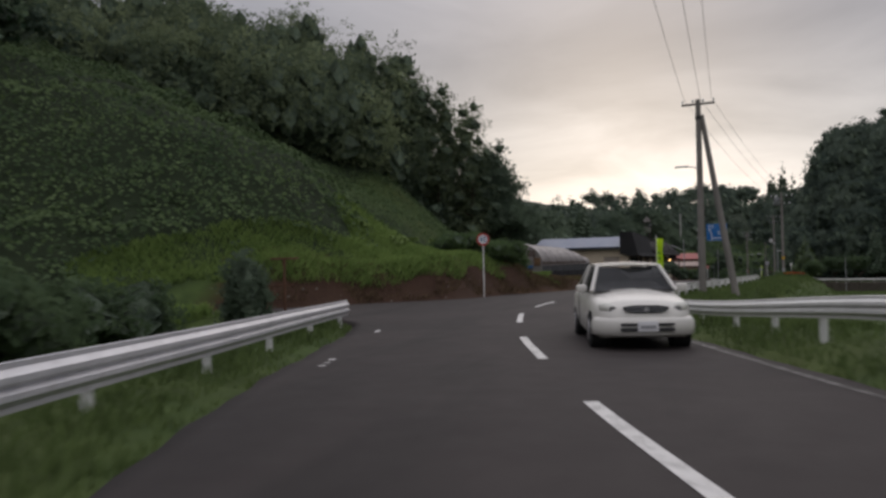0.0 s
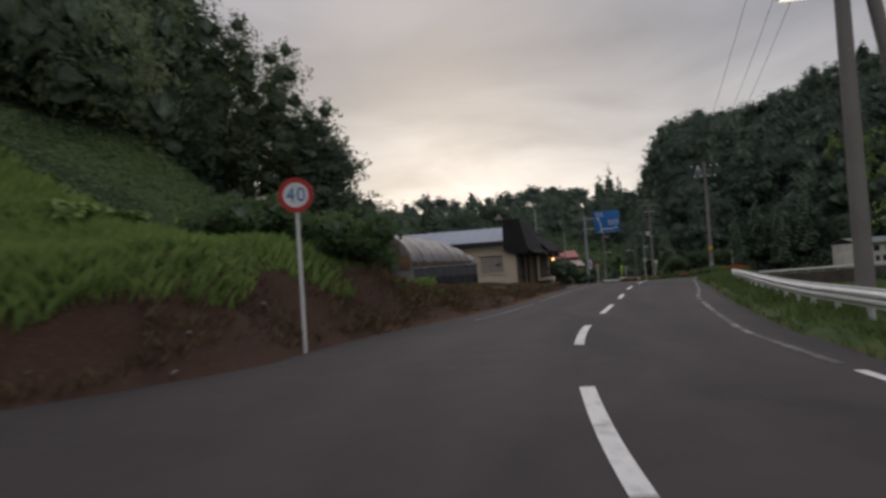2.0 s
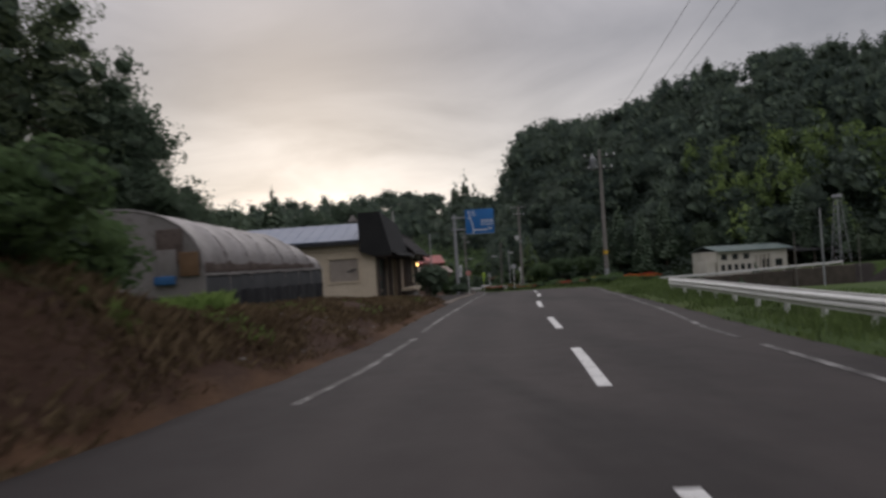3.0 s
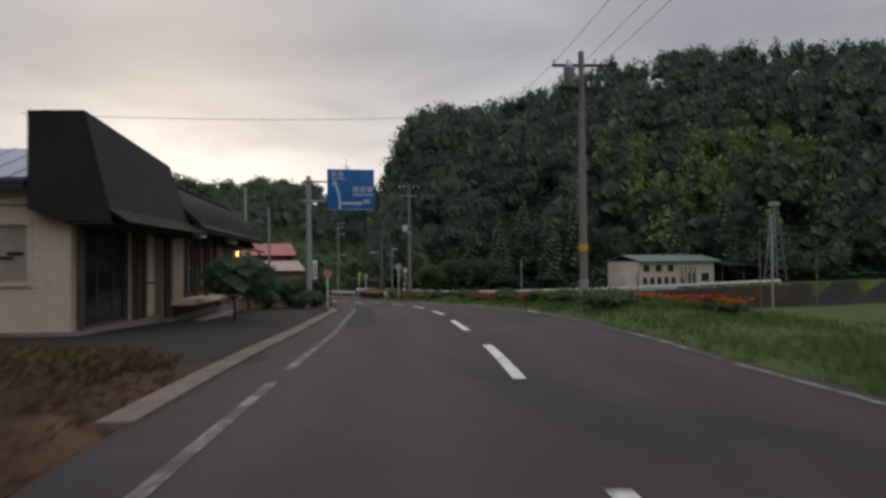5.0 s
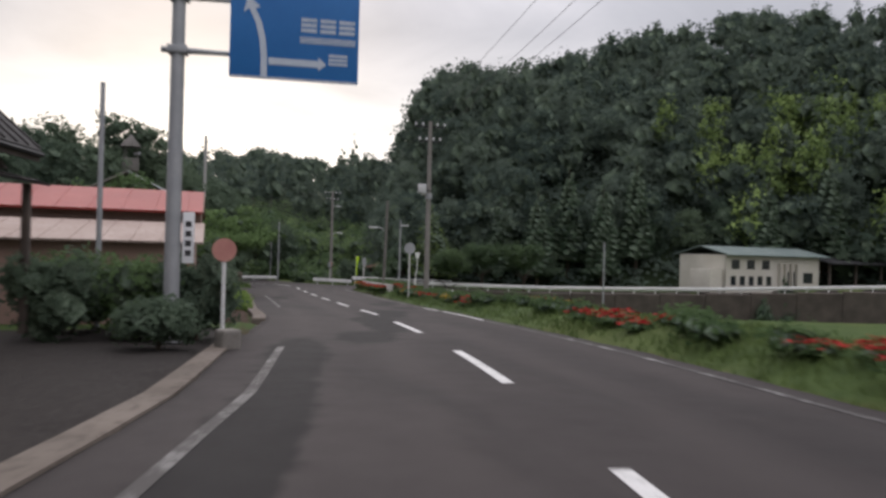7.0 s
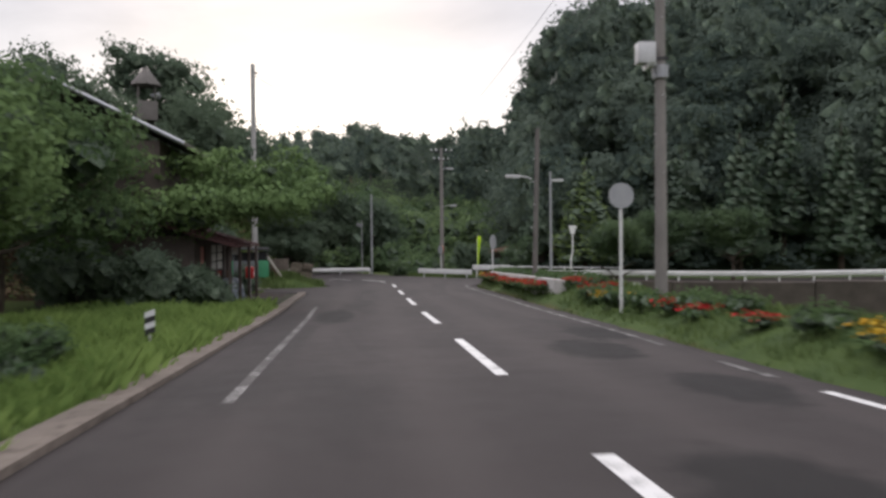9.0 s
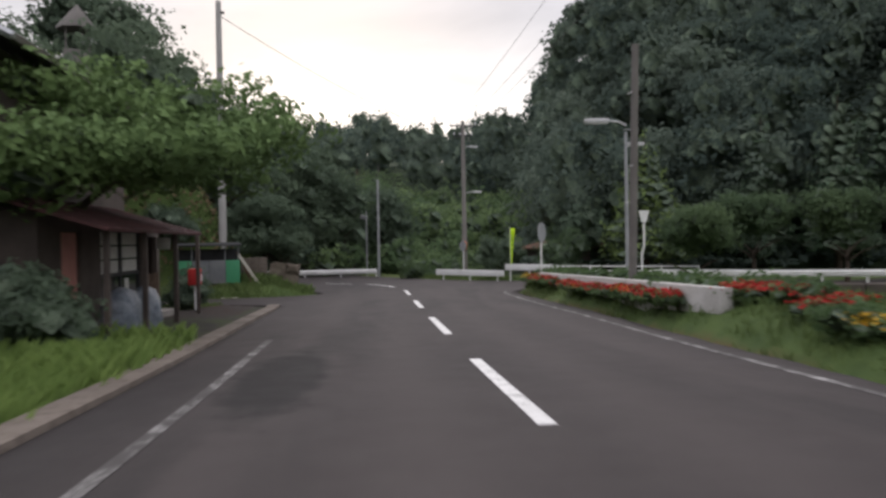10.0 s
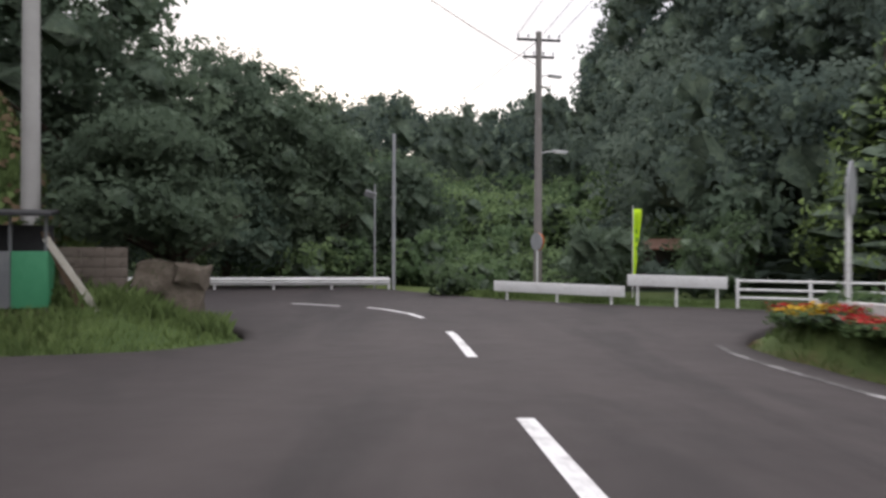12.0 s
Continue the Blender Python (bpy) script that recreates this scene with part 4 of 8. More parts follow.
def text_part(text, size, mat, parent, at, depth=0.004):
    cu = bpy.data.curves.new("numeral", "FONT")
    cu.body, cu.size, cu.extrude, cu.align_x, cu.align_y = text, size, depth, "CENTER", "CENTER"
    tmp = bpy.data.objects.new("tmp", cu)
    scene.collection.objects.link(tmp)
    me = bpy.data.meshes.new_from_object(tmp.evaluated_get(bpy.context.evaluated_depsgraph_get()))
    bpy.data.objects.remove(tmp)
    me.materials.clear()
    me.materials.append(mat)
    ob = new("numeral", me)
    ob.parent = parent
    ob.matrix_basis = at
    return ob


s = thing("speed_limit_sign", "round red and white 40 speed limit sign on a white pole", "road sign", pose(-9.42, 37.0, -0.4, 0, 0, 8))
part("post", tube_bm([(0, 0, -0.4), (0, 0, 3.25)], 0.038, 12), M["white_metal"], s)
face = part("disc", disc_bm(0.325, 0.02, -0.05), M["sign_white"], s)
ring = part("rim", ring_bm(0.235, 0.325, 0.006), M["sign_red"], s, "red rim", at=pose(0, -0.067, 2.95))
face.matrix_basis = pose(0, 0, 2.95)
for digit, x in (("4", -0.097), ("0", 0.097)):
    num = text_part(digit, 0.33, M["sign_numeral"], s, pose(x, -0.064, 2.94, 90, 0, 0))
    num.scale = (1.05, 1.15, 1)
for z in (2.8, 3.1):
    part("clamp", box_bm(0.1, 0.08, 0.03, (0, -0.02, z)), M["galv"], s)

g = thing("direction_sign", "large blue direction sign with white arrows on a grey mast", "road sign", pose(2.36, 94.45, -1.15, 0, 0, -4))
part("mast", tube_bm([(0, 0, -0.3), (0, 0, 3), (0, 0, 6.35)], [0.14, 0.13, 0.11], 16), M["sign_back"], g)
part("base_plate", box_bm(0.4, 0.4, 0.04, (0, 0, 0.03), 0.01), M["sign_back"], g)
for z in (5.15, 6.1):
    arm = part("arm", tube_bm([(-0.28, 0, z), (0.25, 0, z), (0.6, 0, z), (2.6, 0, z)], [0.055, 0.055, 0.045, 0.04], 10), M["sign_back"], g)
    part("collar", box_bm(0.34, 0.3, 0.14, (0, 0, z), 0.02), M["sign_back"], arm)
board = part("board", box_bm(2.28, 0.05, 1.98, (2.02, -0.09, 5.72), 0.02), M["sign_blue"], g, "blue board with faded white marks")
part("board_rim", sweep_bm([(0.9, -0.13, 4.75), (3.14, -0.13, 4.75)], [(-0.004, -0.012), (0.004, -0.012), (0.004, 0.012), (-0.004, 0.012)], close_profile=True), M["sign_mark"], board)


def flat_mark(outline, parent, y=-0.119, mat=None):
    part("mark", prism_bm(outline, 0.008), mat or M["sign_mark"], parent, at=pose(0, y, 0))


x0, z0 = 1.42, 4.77
cl = [(0.06, 0.0), (0.06, 0.35), (0.03, 0.65), (-0.04, 0.95), (-0.16, 1.2)]
out = [(x0 + a - 0.055, z0 + b) for a, b in cl] + [(x0 - 0.31, z0 + 1.12), (x0 - 0.24, z0 + 1.42), (x0 - 0.02, z0 + 1.24)] + [(x0 + a + 0.055, z0 + b) for a, b in reversed(cl)]
flat_mark(out, board)
flat_mark([(x0 + 0.14, z0 + 0.22), (x0 + 1.02, z0 + 0.22), (x0 + 1.02, z0 + 0.16), (x0 + 1.16, z0 + 0.28), (x0 + 1.02, z0 + 0.4), (x0 + 1.02, z0 + 0.34), (x0 + 0.14, z0 + 0.34)], board)
for bx, bz, bw, bh in ((1.08, 6.36, 0.24, 0.26), (1.42, 6.36, 0.24, 0.26), (1.1, 6.2, 0.66, 0.09), (2.12, 5.62, 0.28, 0.28), (2.46, 5.62, 0.28, 0.28), (2.8, 5.62, 0.28, 0.28), (2.1, 5.42, 1.0, 0.12), (2.62, 5.05, 0.34, 0.22)):
    for k in range(3):
        flat_mark([(bx, bz + bh * k / 3), (bx + bw, bz + bh * k / 3), (bx + bw, bz + bh * (k + 0.62) / 3), (bx, bz + bh * (k + 0.62) / 3)], board)
part("side_plate", box_bm(0.2, 0.02, 0.9, (0.27, -0.06, 1.85), 0.01), M["sign_white"], g, "upright white name plate")
for k in range(4):
    part("plate_mark", box_bm(0.1, 0.006, 0.1, (0.27, -0.074, 1.58 + 0.17 * k)), M["dark"], g)


def back_sign(name, label, x, y, z, r, h0, turn, mat, tall=1.0, rim=None, category="road sign"):
    g0 = float(ground_height(x, y))
    t = thing(name, label, category, pose(x, y, g0, 0, 0, turn))
    part("post", tube_bm([(0, 0.04, -0.3), (0, 0.04, z - g0 + r * 0.5)], 0.038, 10), M["white_metal"], t)
    d = part("disc", disc_bm(r, 0.02), mat, t, at=pose(0, 0, z - g0))
    d.scale = (1, 1, tall)
    part("stiffener", box_bm(r * 1.4, 0.03, 0.04, (0, 0.02, z - g0)), M["galv"], t)
    if rim:
        part("hood", ring_bm(r * 0.9, r * 1.02, 0.04), rim, t, "orange plastic hood", at=pose(0, 0.035, z - g0))
    return t


back_sign("road_sign", "grey back of a round road sign on a white post", 12.5, 120.5, 0.74, 0.3, 0, 0, M["sign_back"])
M["pinkish"] = mottled("faded_red_sign", (0.45, 0.2, 0.17), (0.55, 0.27, 0.22), 3, 25, 0.6)
back_sign("road_sign", "small faded red round sign on a thin post", 3.24, 94.4, 0.5, 0.21, 0, 0, M["pinkish"])
M["orange"] = mottled("orange_plastic", (0.55, 0.13, 0.03), (0.65, 0.18, 0.05), 3, 25, 0.5)
back_sign("convex_mirror", "grey convex traffic mirror seen from behind", 13.9, 144.25, -0.42, 0.34, 0, 48, M["sign_back"], 1.15, None, "traffic mirror")
back_sign("convex_mirror", "small convex traffic mirror with an orange rim", 13.0, 161.6, -1.05, 0.33, 0, -60, M["sign_back"], 1.0, M["orange"], "traffic mirror")
t = thing("bent_post", "bent white steel post with a small plate", "post", pose(19.05, 146.9, -2.75))
part("post", tube_bm([(0, 0, -1.6), (0.0, 0, 1.3), (0.11, 0, 1.7), (0.11, 0, 3.1)], 0.045, 10), M["white_metal"], t)
part("plate", prism_bm([(0.0, 2.75), (0.22, 2.75), (0.36, 3.25), (-0.14, 3.25)], 0.04), M["white_metal"], t)


def banner(x, y, foot, label, h, w, taper):
    t = thing("banner_flag", label, "banner", pose(x, y, foot, 0, 0, -6))
    part("pole", tube_bm([(0, 0, -0.7), (0, 0, h + 0.12)], 0.014, 8), M["white_metal"], t)
    bm = bmesh.new()
    rows = []
    for k in range(13):
        z = h * k / 12
        ww = w * (1 - taper * (1 - k / 12)) * (1 + 0.05 * math.sin(k * 1.3))
        rows.append([bm.verts.new((0.015 + ww * j / 4, 0.05 * math.sin(k * 0.9 + j * 0.8) * j / 4, z)) for j in range(5)])
    for a, b in zip(rows, rows[1:]):
        for j in range(4):
            bm.faces.new((a[j], a[j + 1], b[j + 1], b[j]))
    bmesh.ops.solidify(bm, geom=bm.faces[:], thickness=0.006)
    cloth = part("cloth", bm, M["lime"], t, "lime yellow cloth", smooth_angle=60)
    M.setdefault("banner_mark", mottled("banner_mark", (0.12, 0.3, 0.03), (0.18, 0.36, 0.05), 4, 30, 0.8))
    for k in range(5):
        part("mark", box_bm(w * 0.42 * (1 - taper * 0.5), 0.03, h * 0.07, (w * 0.45, 0.02, h * (0.28 + 0.13 * k))), M["banner_mark"], cloth)
    return t


banner(-0.72, 27.1, 0.55, "lime yellow upright banner beside the guard rail", 1.5, 0.2, 0.0)
banner(15.15, 157.2, -2.15, "lime yellow upright banner behind the barrier", 2.1, 0.27, 0.8)
d = thing("delineator", "short black and white striped roadside marker in the grass", "road marker", pose(3.2, 115.7, -1.95) @ Matrix.Diagonal((0.75, 0.75, 0.9, 1)))
part("stake", tube_bm([(0, 0, 0), (0, 0, 0.32)], 0.02, 8), M["white_metal"], d)
for k in range(4):
    part("stripe", prism_bm([(-0.1, 0.3 + 0.1 * k), (0.1, 0.36 + 0.1 * k), (0.1, 0.46 + 0.1 * k), (-0.1, 0.4 + 0.1 * k)], 0.02), M["sign_white"] if k % 2 else M["dark"], d)

# ---- buildings ----
M["cream"] = mottled("cream_plaster", (0.58, 0.485, 0.36), (0.65, 0.555, 0.425), 0.7, 16, 0.85, c3=(0.4, 0.33, 0.235), relief=0.12)
M["pale_beige"] = mottled("pale_beige_panel", (0.4, 0.32, 0.245), (0.47, 0.38, 0.295), 0.8, 16, 0.8, c3=(0.3, 0.24, 0.18), relief=0.1)
M["beige"] = mottled("beige_panel", (0.240, 0.186, 0.132), (0.282, 0.222, 0.162), 0.8, 16, 0.8, c3=(0.180, 0.138, 0.096), relief=0.1)
M["pink"] = mottled("pink_mortar", (0.276, 0.180, 0.144), (0.318, 0.216, 0.180), 0.6, 18, 0.88, c3=(0.216, 0.144, 0.114), relief=0.15)
M["offwhite"] = mottled("offwhite_siding", (0.5, 0.47, 0.4), (0.58, 0.55, 0.48), 0.6, 14, 0.85, c3=(0.38, 0.35, 0.29))
M["blue_roof"] = mottled("blue_grey_sheet_roof", (0.150, 0.180, 0.255), (0.203, 0.232, 0.300), 0.5, 14, 0.45, 0.2, 0.4, 0.06)
M["black_roof"] = mottled("black_slate_roof", (0.017, 0.017, 0.018), (0.026, 0.026, 0.026), 0.8, 20, 0.8, relief=0.2)
M["tile_roof"] = mottled("dark_tile_roof", (0.017, 0.0145, 0.014), (0.03, 0.026, 0.025), 0.8, 20, 0.7, relief=0.2)
M["red_roof"] = mottled("red_sheet_roof", (0.264, 0.048, 0.040), (0.336, 0.072, 0.060), 0.5, 14, 0.55, 0.1, relief=0.08)
M["grey_roof"] = mottled("grey_sheet_roof", (0.180, 0.162, 0.150), (0.228, 0.210, 0.192), 0.6, 12, 0.7, relief=0.1, c3=(0.132, 0.102, 0.084))
M["green_roof"] = mottled("grey_green_roof", (0.13, 0.17, 0.16), (0.19, 0.23, 0.21), 0.5, 12, 0.6, relief=0.1)
M["wood"] = mottled("dark_stained_timber", (0.075, 0.06, 0.052), (0.125, 0.1, 0.084), 2.0, 30, 0.8, relief=0.2)
M["brown"] = mottled("brown_timber", (0.1, 0.065, 0.042), (0.15, 0.1, 0.065), 2.0, 30, 0.8, relief=0.2)
glass, _t, _b = material("window_glass", 0.08, 0.0, 0.5)
_b.inputs["Base Color"].default_value = (0.02, 0.024, 0.027, 1)
M["glass"] = glass
M["curtain"] = mottled("pale_curtain", (0.210, 0.203, 0.182), (0.280, 0.273, 0.252), 3.0, 20, 0.9)
M["blind"] = mottled("dull_window_film", (0.31, 0.265, 0.225), (0.4, 0.345, 0.295), 1.6, 12, 0.5, c3=(0.22, 0.2, 0.17))


def wall_with_holes(length, height, thick, holes):
    """A wall along x from 0 to length, with rectangular openings (x0, z0, x1, z1) cut through."""
    xs = sorted({0.0, length, *(v for h in holes for v in (h[0], h[2]))})
    zs = sorted({0.0, height, *(v for h in holes for v in (h[1], h[3]))})
    bm = bmesh.new()
    solid = lambda i, j: 0 <= i < len(xs) - 1 and 0 <= j < len(zs) - 1 and not any(h[0] <= (xs[i] + xs[i + 1]) / 2 <= h[2] and h[1] <= (zs[j] + zs[j + 1]) / 2 <= h[3] for h in holes)
    cache = {}

    def v(i, j, k):
        if (i, j, k) not in cache:
            cache[i, j, k] = bm.verts.new((xs[i], thick * k, zs[j]))
        return cache[i, j, k]

    for i in range(len(xs) - 1):
        for j in range(len(zs) - 1):
            if not solid(i, j):
                continue
            bm.faces.new((v(i, j, 0), v(i + 1, j, 0), v(i + 1, j + 1, 0), v(i, j + 1, 0)))
            bm.faces.new((v(i, j, 1), v(i, j + 1, 1), v(i + 1, j + 1, 1), v(i + 1, j, 1)))
            for di, dj, a, b in ((-1, 0, (i, j), (i, j + 1)), (1, 0, (i + 1, j), (i + 1, j + 1)), (0, -1, (i, j), (i + 1, j)), (0, 1, (i, j + 1), (i + 1, j + 1))):
                if not solid(i + di, j + dj):
                    bm.faces.new((v(*a, 0), v(*b, 0), v(*b, 1), v(*a, 1)))
    return bm


def window(parent, w, h, at, frame_mat, bars=1, pane_mat=None, sill=True, cross=0):
    """A window in an opening: frame, sill and panes. Local x along the wall, y inwards, z up from the opening's lower edge."""
    win = part("window", wall_with_holes(w, h, 0.07, [(0.05, 0.05, w - 0.05, h - 0.05)]), frame_mat, parent, at=at)
    n = bars + 1
    for k in range(n):
        pw = (w - 0.1) / n
        part("pane", box_bm(pw - 0.03, 0.012, h - 0.12, (0.05 + pw * (k + 0.5), 0.04, h / 2)), pane_mat or M["glass"], win)
        if k:
            part("mullion", box_bm(0.045, 0.06, h - 0.1, (0.05 + pw * k, 0.035, h / 2)), frame_mat, win)
    for k in range(cross):
        part("transom", box_bm(w - 0.1, 0.05, 0.04, (w / 2, 0.03, h * (k + 1) / (cross + 1))), frame_mat, win)
    if sill:
        part("sill", box_bm(w + 0.12, 0.14, 0.04, (w / 2, -0.02, -0.02), 0.008), frame_mat, win)
    return win


def sheet_roof(parent, name, a, b, c, d, mat, ribs=0, thick=0.08, label=""):
    """A sloping roof slab with corners a, b (eave) and c, d (ridge), with raised seams from eave to ridge."""
    a, b, c, d = (Vector(p) for p in (a, b, c, d))
    n = (b - a).cross(d - a).normalized() * thick
    bm = bmesh.new()
    lo = [bm.verts.new(p) for p in (a, b, c, d)]
    hi = [bm.verts.new(p + n) for p in (a, b, c, d)]
    bm.faces.new(lo[::-1])
    bm.faces.new(hi)
    for i in range(4):
        bm.faces.new((lo[i], lo[(i + 1) % 4], hi[(i + 1) % 4], hi[i]))
    r = part(name, bm, mat, parent, label, smooth_angle=10)
    for k in range(ribs):
        u = (k + 0.5) / ribs
        p, q = a.lerp(b, u) + n, d.lerp(c, u) + n
        part("seam", tube_bm([p, q], 0.022, 5), mat, r)
    return r


def house_frame(x, y, z, heading):
    return pose(x, y, z, 0, 0, heading)


# shop with a black false-front roof; local x runs along the road, y away from it
H1 = thing("shop_house", "cream plastered shop with black false-front roof and blue sheet roof", "house", house_frame(-4.45, 75.7, -0.62, 77.3))
WT = 0.16
part("foundation", box_bm(5.5, 10.0, 0.5, (2.75, 5.0, -0.15), 0.01), M["concrete"], H1)
side = part("side_wall", wall_with_holes(9.6, 3.2, WT, [(7.0, 1.05, 8.7, 2.35)]), M["cream"], H1, "cream wall facing the lane", at=Matrix(((0, 1, 0, 0.0), (-1, 0, 0, 9.8), (0, 0, 1, 0.1), (0, 0, 0, 1))))
part("window_trim", wall_with_holes(1.86, 1.46, 0.03, [(0.08, 0.08, 1.78, 1.38)]), M["cream"], side, at=pose(6.93, -0.03, 0.97))
window(side, 1.7, 1.3, pose(7.0, 0.03, 1.05), M["cream"], 0, M["blind"], sill=True)
part("cornice", box_bm(9.6, 0.08, 0.14, (4.8, -0.04, 2.85), 0.01), M["cream"], side)
for k in range(2):
    part("torn_film", box_bm(0.35, 0.01, 0.07, (8.2 + 0.2 * k, 0.045, 1.62 + 0.1 * k)), M["dark"], side)
front = part("front_wall", wall_with_holes(6.1, 2.75, WT, [(0.55, 0.0, 3.6, 2.35), (4.8, 0.0, 5.98, 2.35)]), M["cream"], H1, at=pose(0.02, 0.2, 0.1))
door = part("glass_door", wall_with_holes(3.05, 2.35, 0.06, [(0.06, 0.08, 1.0, 2.28), (1.06, 0.08, 2.0, 2.28), (2.06, 0.08, 2.99, 2.28)]), M["wood"], front, "dark framed sliding glass doors", at=pose(0.55, 0.06, 0))
for k in range(3):
    part("pane", box_bm(0.95, 0.012, 2.2, (0.53 + k, 0.03, 1.18)), M["glass"], door)
part("timber_panel", box_bm(1.12, 0.05, 2.4, (4.2, -0.03, 1.2), 0.006), M["wood"], front, "dark timber panel between door and shutter")
M["cream_enamel"] = mottled("cream_enamel", (0.66, 0.59, 0.44), (0.74, 0.67, 0.52), 0.8, 16, 0.55, c3=(0.55, 0.48, 0.34), relief=0.08)
shut = part("shutter", box_bm(1.18, 0.03, 2.35, (0, 0, 1.175)), M["cream_enamel"], front, "cream roller shutter", at=pose(5.39, 0.07, 0))
for k in range(22):
    part("slat", tube_bm([(-0.58, -0.02, 0), (0.58, -0.02, 0)], 0.03, 6), M["cream_enamel"], shut, at=pose(0, 0, 0.08 + 0.104 * k))
part("back_wall", box_bm(5.3, WT, 2.75, (2.65, 9.75, 1.47)), M["cream"], H1)
part("far_wall", box_bm(WT, 9.4, 3.2, (5.25, 5.0, 1.7)), M["cream"], H1)
mans = bmesh.new()
ends = []
for x, top in ((-0.38, 4.86), (5.72, 4.42)):
    prof = [(-0.8, 2.5), (-0.8, 2.66), (-0.25, top), (0.94, top), (0.94, 2.75), (0.2, 2.5)]
    ends.append([mans.verts.new((x - (0.16 if x > 1 and z > 4 else 0), y, z)) for y, z in prof])
mans.faces.new(ends[0])
mans.faces.new(ends[1][::-1])
for k in range(6):
    mans.faces.new((ends[0][k], ends[0][(k + 1) % 6], ends[1][(k + 1) % 6], ends[1][k]))
part("false_front", mans, M["black_roof"], H1, "smooth black false-front roof", smooth_angle=10)
part("shutter_rail", box_bm(1.16, 0.03, 0.05, (0, -0.045, 0.95)), M["dark"], shut)
part("soffit", box_bm(6.0, 1.0, 0.05, (2.68, -0.3, 2.46)), M["wood"], H1)
for x in (0.3, 3.85, 4.35):
    part("pillar", box_bm(0.12, 0.12, 2.5, (x, 0.1, 1.3), 0.01), M["wood"], H1, "dark timber pillar")
sheet_roof(H1, "skirt_roof", (-0.42, -1.2, 2.42), (5.78, -1.2, 2.42), (5.78, -0.72, 2.74), (-0.42, -0.72, 2.74), M["black_roof"], 12, 0.05, "dark sloping skirt roof below the false front")
sheet_roof(H1, "roof", (-0.45, 10.3, 3.35), (-0.45, 0.96, 3.35), (2.6, 0.96, 4.42), (2.6, 10.3, 4.42), M["blue_roof"], 14, label="blue-grey seamed metal roof")
sheet_roof(H1, "roof", (5.7, 0.96, 3.35), (5.7, 10.3, 3.35), (2.6, 10.3, 4.42), (2.6, 0.96, 4.42), M["blue_roof"], 0)
part("fascia", box_bm(0.06, 9.3, 0.2, (-0.42, 5.65, 3.26)), M["dark"], H1)
part("gable_wall", prism_bm([(-0.0, 2.8), (5.3, 2.8), (5.3, 3.3), (2.6, 4.35), (0.0, 3.3)], 0.15), M["cream"], H1, at=pose(0, 9.6, 0))

# old house next to it, its eave parallel to the road; local x runs along the front, y away from the road
H2 = thing("eaves_house", "old dark timber house with a deep tiled roof and cream columns", "house", pose(-1.18, 91.97, -0.98, 0, 0, 80.5))
M["mauve_plaster"] = mottled("dull_mauve_plaster", (0.13, 0.105, 0.095), (0.18, 0.145, 0.13), 0.8, 18, 0.85, c3=(0.1, 0.08, 0.07))
EAVE_Z, RIDGE_Z, FAR, NEAR = 3.02, 4.38, 2.1, -10.9
part("plinth", box_bm(FAR - NEAR, 7.6, 0.75, ((FAR + NEAR) / 2, 3.78, 0.0), 0.02), M["concrete"], H2)
part("stone_step", box_bm(6.6, 0.75, 0.34, (-7.5, -0.42, 0.05), 0.03), M["concrete"], H2)
part("veranda", box_bm(6.5, 0.8, 0.16, (-7.6, -0.3, 0.8), 0.01), M["cream"], H2, "pale veranda board")
fw = part("front_wall", wall_with_holes(13.0, 2.75, 0.14, [(1.55, 0.6, 3.05, 2.3), (3.25, 0.6, 4.75, 2.3), (4.95, 0.6, 6.5, 2.3), (9.9, 0.02, 10.7, 2.15), (11.35, 0.9, 12.8, 2.15)]), M["wood"], H2, at=pose(NEAR, 0.0, 0.37))
part("beige_panel", box_bm(1.3, 0.06, 2.2, (0.7, -0.03, 1.5), 0.006), M["pale_beige"], fw, "flat beige wall panel")
part("corner_post", box_bm(0.1, 0.1, 2.3, (1.42, -0.06, 1.45), 0.008), M["brown"], fw, "brown timber post")
for x0 in (1.55, 3.25, 4.95):
    window(fw, 1.5 if x0 < 4.5 else 1.55, 1.7, pose(x0, 0.03, 0.6), M["wood"], 2, M["glass"], sill=False, cross=1)
window(fw, 1.45, 1.25, pose(11.35, 0.03, 0.9), M["wood"], 1, M["glass"])
for x0, w in ((1.62, 0.1), (2.3, 0.16), (3.35, 0.24), (4.3, 0.2), (5.1, 0.3), (6.05, 0.3)):
    part("curtain", box_bm(w, 0.02, 1.55, (x0 + w / 2, 0.02, 1.45)), M["curtain"], fw, "pale drawn curtain")
for x0 in (3.15, 4.85, 6.58):
    part("pillar", box_bm(0.13, 0.16, 2.2, (x0, -0.03, 1.4), 0.01), M["wood"], fw)
dr = part("entrance_door", wall_with_holes(0.8, 2.13, 0.05, [(0.1, 0.9, 0.7, 1.95)]), M["brown"], fw, "brown timber entrance door", at=pose(9.9, 0.08, 0.02))
part("pane", box_bm(0.62, 0.012, 1.07, (0.4, 0.025, 1.42)), M["glass"], dr)
part("cream_column", box_bm(0.75, 0.14, 1.78, (7.3, -0.08, 1.58), 0.01), M["cream"], fw, "cream rendered column")
part("mauve_panel", box_bm(2.15, 0.06, 2.4, (8.78, -0.03, 1.2), 0.005), M["mauve_plaster"], fw, "dull mauve plaster wall")
part("stone_base", box_bm(0.9, 0.2, 0.68, (7.3, -0.1, 0.35), 0.02), M["mauve_plaster"], fw)
part("cream_panel", box_bm(2.0, 0.06, 0.9, (12.0, -0.04, 0.45), 0.01), M["cream"], fw, "cream panel below the window")
